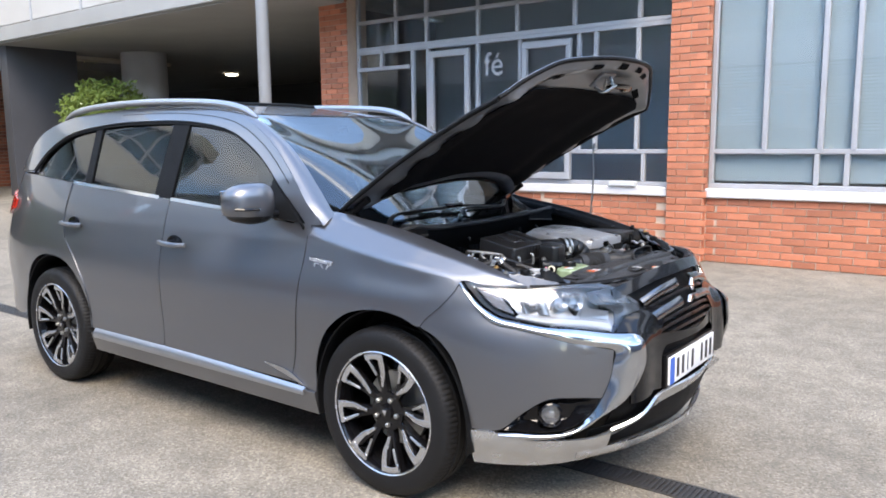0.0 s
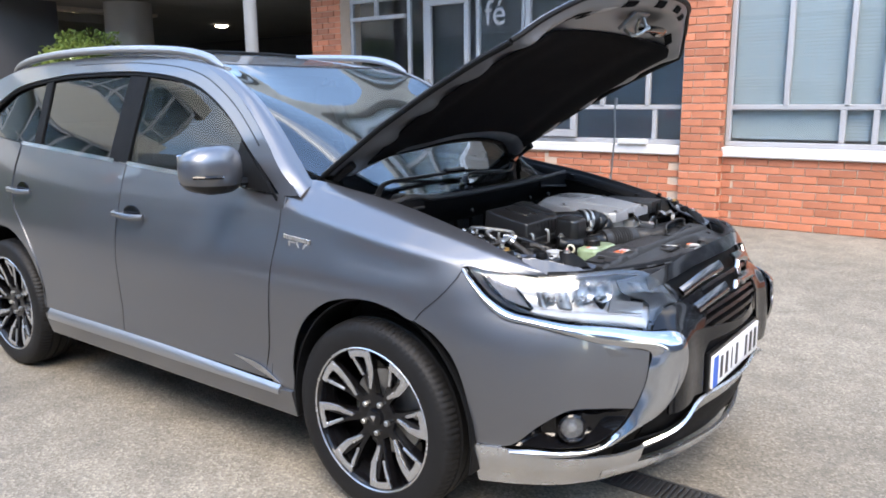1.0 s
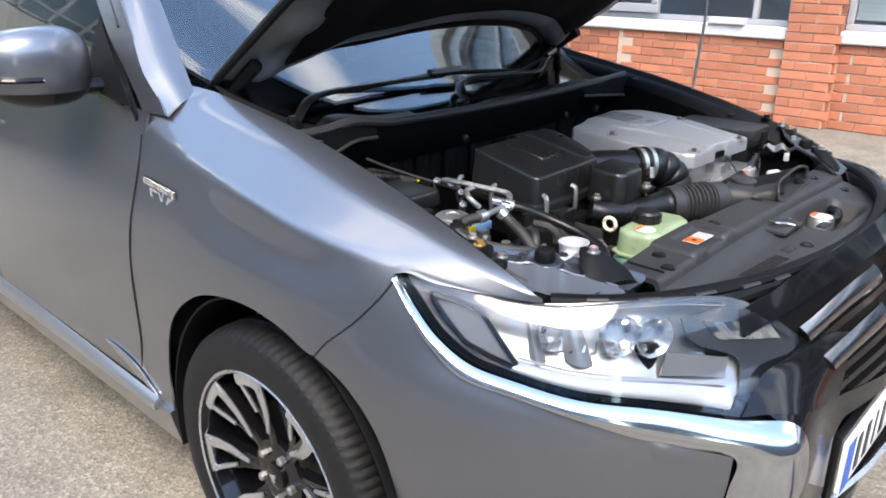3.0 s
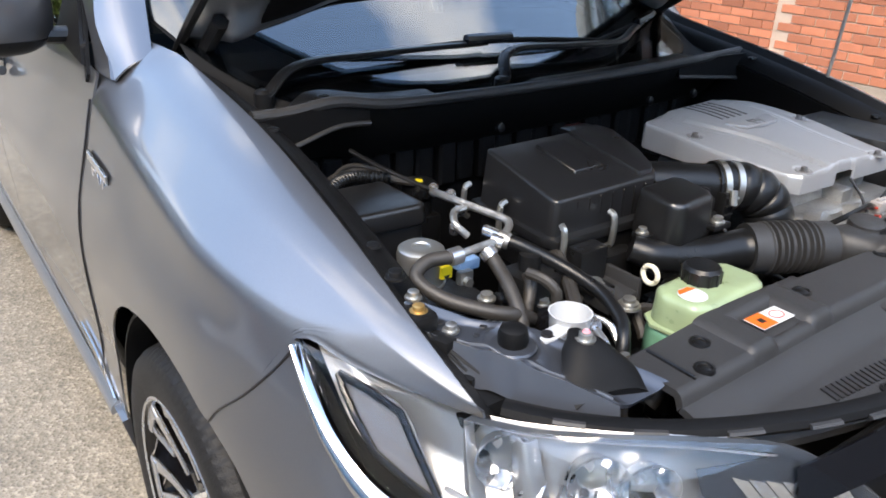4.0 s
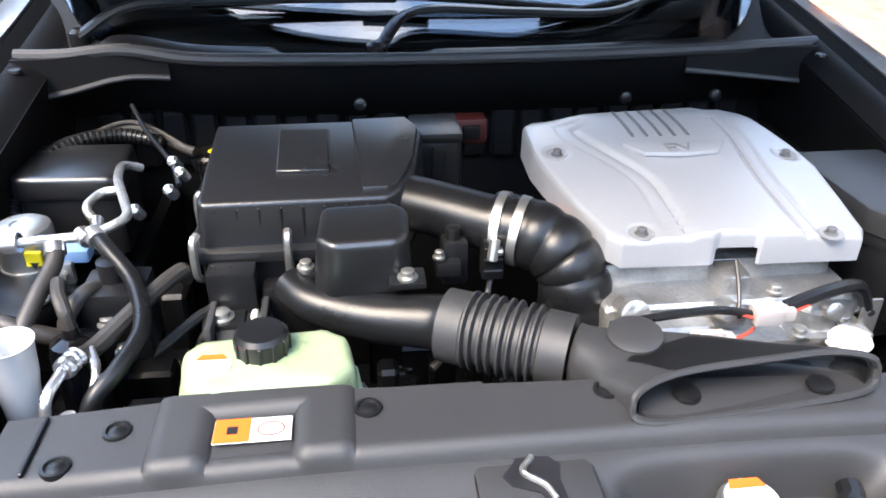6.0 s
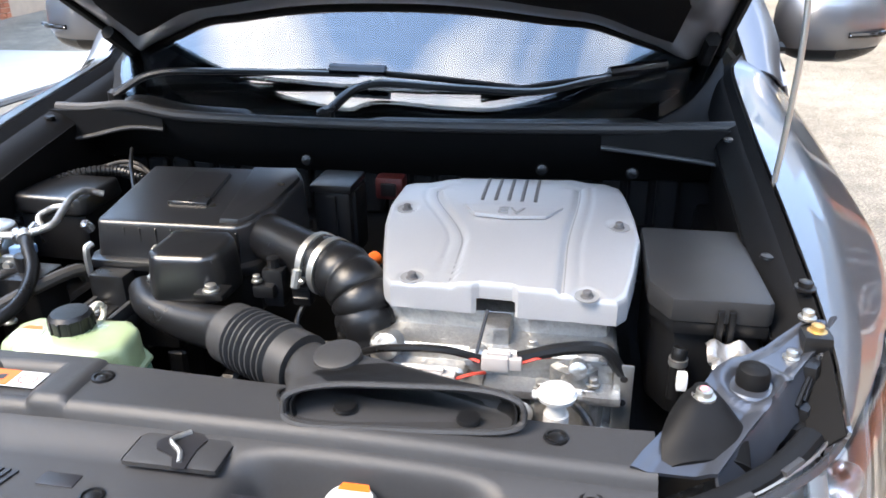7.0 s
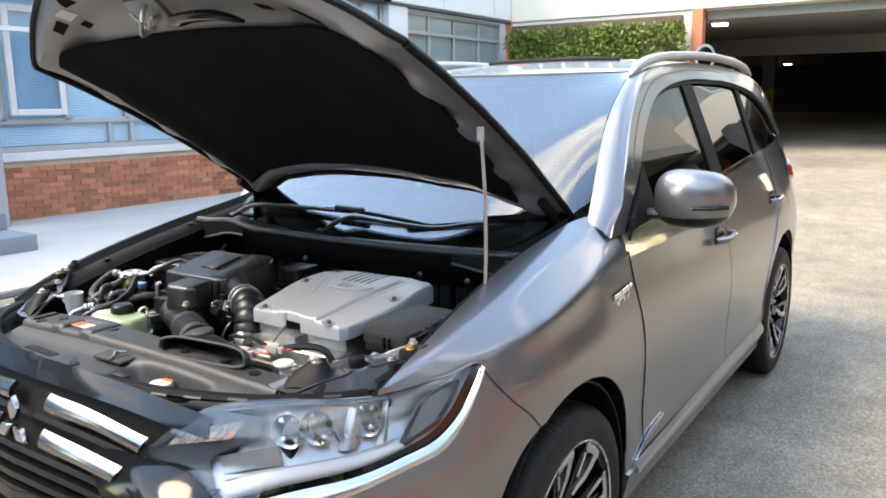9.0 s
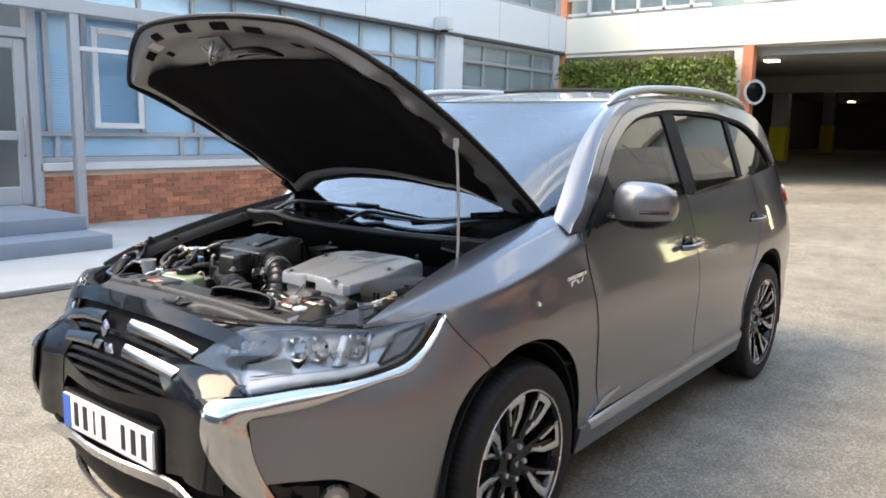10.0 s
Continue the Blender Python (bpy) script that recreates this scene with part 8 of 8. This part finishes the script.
part("return_pipe", tube([(0.475, -0.44, 0.905), (0.509, -0.427, 0.900), (0.535, -0.43, 0.88)], 0.005, 10, 5), SATIN, hc)
for x, y, z, r in ((0.334, -0.618, 0.900, 0.013), (0.304, -0.641, 0.910, 0.010), (0.371, -0.528, 0.905, 0.010), (0.223, -0.650, 0.915, 0.010), (0.270, -0.626, 0.915, 0.008), (0.40, -0.445, 0.885, 0.009), (0.45, -0.415, 0.88, 0.008)):
    bolt(x, y, z, pump, r)
part("mount_plate", prism([(0.23, -0.645), (0.25, -0.535), (0.36, -0.505), (0.40, -0.535), (0.355, -0.635), (0.29, -0.665)], 0.878, 0.900, 0.006), BLACK, pump)
part("blue_connector", rbox((0.276, -0.522, 0.915), (0.302, -0.486, 0.932), 0.003), mat("blue_plastic", (0.14, 0.26, 0.46), 0.4), pump)
tl = part("data_tag", prism([(0.412, -0.580), (0.405, -0.574), (0.425, -0.530), (0.445, -0.538), (0.434, -0.584)], 0.890, 0.902, 0.002), BLACK, pump, "black tag with white print")
for k in range(4):
    part("print_bar", rbox((0.4135 + 0.006 * k, -0.572 + 0.002 * k, 0.9022), (0.4155 + 0.006 * k, -0.548 + 0.002 * k, 0.9026), 0), WHITE_PL, tl)
part("print_dot", lathe([(0.006, 0), (0.005, 0.0006)], 10, pose(0.432, -0.542, 0.9022)), WHITE_PL, tl)
part("charge_pipe", tube([(0.556, -0.445, 0.885), (0.562, -0.445, 0.84), (0.57, -0.445, 0.78)], 0.007, 10, 5), SATIN, car)
fbr = part("relay_box", prism([(0.020, -0.620), (0.025, -0.486), (0.146, -0.482), (0.152, -0.492), (0.146, -0.618), (0.132, -0.626)], 0.84, 0.932, 0.008), BLACK, car, "black plastic relay box")
part("lid", prism([(0.015, -0.624), (0.020, -0.482), (0.149, -0.476), (0.159, -0.488), (0.153, -0.622), (0.136, -0.632)], 0.932, 0.968, 0.008, 3, taper=0.05), SHEEN_BLACK, fbr)
for k in range(3):
    part("loom", tube([(0.16, -0.63, 0.87), (0.09, -0.635 + 0.006 * k, 0.93), (0.0, -0.60 + 0.012 * k, 0.96), (-0.05, -0.50, 0.955 + 0.01 * k), (0.0, -0.40, 0.94)], 0.008 - 0.002 * k, 10, 8), HOSE, fbr)
part("conduit", tube([(0.150, -0.635, 0.90), (0.09, -0.630, 0.945), (0.02, -0.585, 0.965), (-0.02, -0.52, 0.965), (-0.01, -0.45, 0.955)], ribs(34, 0.0105, 0.0014), 12, 40), BLACK, fbr)
br = part("brake_reservoir", lathe([(0.028, -0.06), (0.028, -0.022), (0.034, -0.018), (0.035, 0.004), (0.031, 0.008), (0.008, 0.008)], 24, pose(-0.026, -0.375, 0.922)), BLACK, car, "black reservoir cap with a yellow spot")
part("yellow_spot", lathe([(0.010, 0.0085), (0.009, 0.0098)], 16, pose(-0.026, -0.375, 0.922)), YELLOW, br)
for k in range(20):
    t = 2 * math.pi * k / 20
    part("cap_grip", rbox((0.034, -0.0026, -0.014), (0.0372, 0.0026, 0.003), 0.0008, 1, m=pose(-0.026, -0.375, 0.922, 0, 0, math.degrees(t))), BLACK, br)
part("body", rbox((-0.06, -0.41, 0.80), (0.01, -0.34, 0.87), 0.012), BLACK, br)
part("vacuum_hose", tube([(-0.06, -0.50, 1.00), (0.0, -0.47, 0.98), (0.08, -0.42, 0.955), (0.14, -0.40, 0.945)], 0.0042, 8, 8), BLACK, br)
for x, y, z in ((0.08, -0.415, 0.955), (0.11, -0.40, 0.95), (0.15, -0.41, 0.94), (0.19, -0.45, 0.93)):
    part("fitting", lathe([(0.009, -0.01), (0.009, 0.008), (0.005, 0.012)], 8, pose(x, y, z, 20, 30, 0)), SATIN, br)
bm = bmesh.new()
rr = random.Random(12)
for k in range(46):
    x, y, z = rr.uniform(0.18, 0.56), rr.uniform(-0.58, 0.12), rr.uniform(0.68, 0.82)
    rbox((x - rr.uniform(0.01, 0.04), y - rr.uniform(0.01, 0.04), z - 0.12), (x + rr.uniform(0.01, 0.04), y + rr.uniform(0.01, 0.04), z), 0.006, 1, bm=bm)
tagged(part("drive_unit", bm, BLACK, bay), kind="stuff")
bm = bmesh.new()
for k in range(16):
    x, y, z = rr.uniform(0.42, 0.58), rr.uniform(-0.42, 0.08), rr.uniform(0.76, 0.83)
    lathe([(rr.uniform(0.008, 0.018), -0.03), (0.012, 0.0), (0.006, 0.008)], 8, pose(x, y, z, rr.uniform(-60, 60), rr.uniform(-60, 60), 0), bm=bm)
tagged(part("drive_fittings", bm, ALLOY, bay), kind="stuff")
for k in range(7):
    x, y = rr.uniform(0.30, 0.55), rr.uniform(-0.5, 0.05)
    part("loom", tube([(x, y, 0.82), (x + rr.uniform(-0.08, 0.08), y + rr.uniform(0.03, 0.1), 0.85), (x + rr.uniform(-0.1, 0.1), y + 0.16, 0.80)], rr.uniform(0.005, 0.010), 8, 6), HOSE, bay)
part("ribbed_block", join(rbox((0.53, -0.14, 0.80), (0.585, -0.03, 0.870), 0.006), rbox((0.535, -0.15, 0.868), (0.575, -0.02, 0.876), 0.003)), PANEL_BLACK, bay)
part("rubber_ring", tube([Vector((0.585 + 0.010 * math.cos(t), 0.005, 0.872 + 0.010 * math.sin(t))) for t in np.linspace(0, 2 * math.pi, 13)], 0.005, 8, 3), HOSE, bay)

# --- bracket and mount in front of the air box ---
mount = part("air_box_bracket", prism([(0.330, -0.335), (0.330, -0.262), (0.425, -0.255), (0.432, -0.318)], 0.845, 0.868, 0.004), PANEL_BLACK, car, "pressed black bracket under the air box")
for y in (-0.328, -0.265):
    part("flange", rbox((0.330, y - 0.004, 0.845), (0.428, y + 0.004, 0.888), 0.002), PANEL_BLACK, mount)
part("washer", lathe([(0.019, 0.0), (0.018, 0.004), (0.008, 0.005)], 20, pose(0.452, -0.318, 0.868)), STEEL, mount)
bolt(0.452, -0.318, 0.873, mount, 0.011)
sensor = part("flow_sensor", rbox((0.352, 0.004, 0.905), (0.376, 0.032, 0.960), 0.004), BLACK, car, "small black sensor plug on the intake pipe")
for z in (0.918, 0.934, 0.950):
    part("rib", rbox((0.374, 0.006, z - 0.002), (0.379, 0.030, z + 0.002), 0.001, 1), BLACK, sensor)
part("lead", tube([(0.364, 0.018, 0.905), (0.385, 0.012, 0.885), (0.41, 0.02, 0.86)], 0.004, 8, 6), BLACK, sensor)
filt = part("fluid_canister", lathe([(0.026, -0.09), (0.028, -0.02), (0.024, -0.006), (0.010, 0.0), (0.008, 0.012)], 20, pose(0.448, -0.468, 0.905)), GLOSS, car, "small gloss black canister with a hose")
part("elbow", tube([(0.448, -0.468, 0.915), (0.446, -0.470, 0.935), (0.430, -0.478, 0.948), (0.405, -0.486, 0.950)], 0.008, 10, 7), HOSE, filt)

# --- cases and plugs between the air box and the silver cover ---
case = part("relay_case", rbox((0.02, -0.055, 0.86), (0.105, 0.012, 0.985), 0.008), BLACK, car, "small black relay case")
part("lid", rbox((0.015, -0.060, 0.985), (0.110, 0.017, 1.000), 0.006), BLACK, case)
part("rib", rbox((0.105, -0.030, 0.88), (0.112, -0.012, 0.98), 0.002), BLACK, case)
plug = part("service_plug", rbox((-0.06, 0.022, 0.93), (-0.02, 0.078, 0.975), 0.008), mat("dark_red_plastic", (0.05, 0.005, 0.004), 0.5), car, "dark red high-voltage plug")
part("grip", rbox((-0.025, 0.035, 0.94), (-0.012, 0.065, 0.965), 0.004), BLACK, plug)
part("cable_boot", tube([(0.255, 0.100, 0.935), (0.285, 0.088, 0.930), (0.31, 0.092, 0.905)], 0.012, 12, 5), ORANGE, car, "orange high-voltage cable boot")

# --- bonnet prop ---
prop = part("bonnet_prop", tube([(0.144, 0.690, 0.985), (0.150, 0.698, 1.12), (0.158, 0.700, 1.27), (0.157, 0.693, 1.36), (0.163, 0.691, 1.417)], 0.0045, 8, 8), STEEL, car, "thin steel bonnet prop rod")
part("prop_grip", tube([(0.162, 0.691, 1.400), (0.164, 0.691, 1.432)], 0.009, 8, 0), FRAME_GREY, prop)
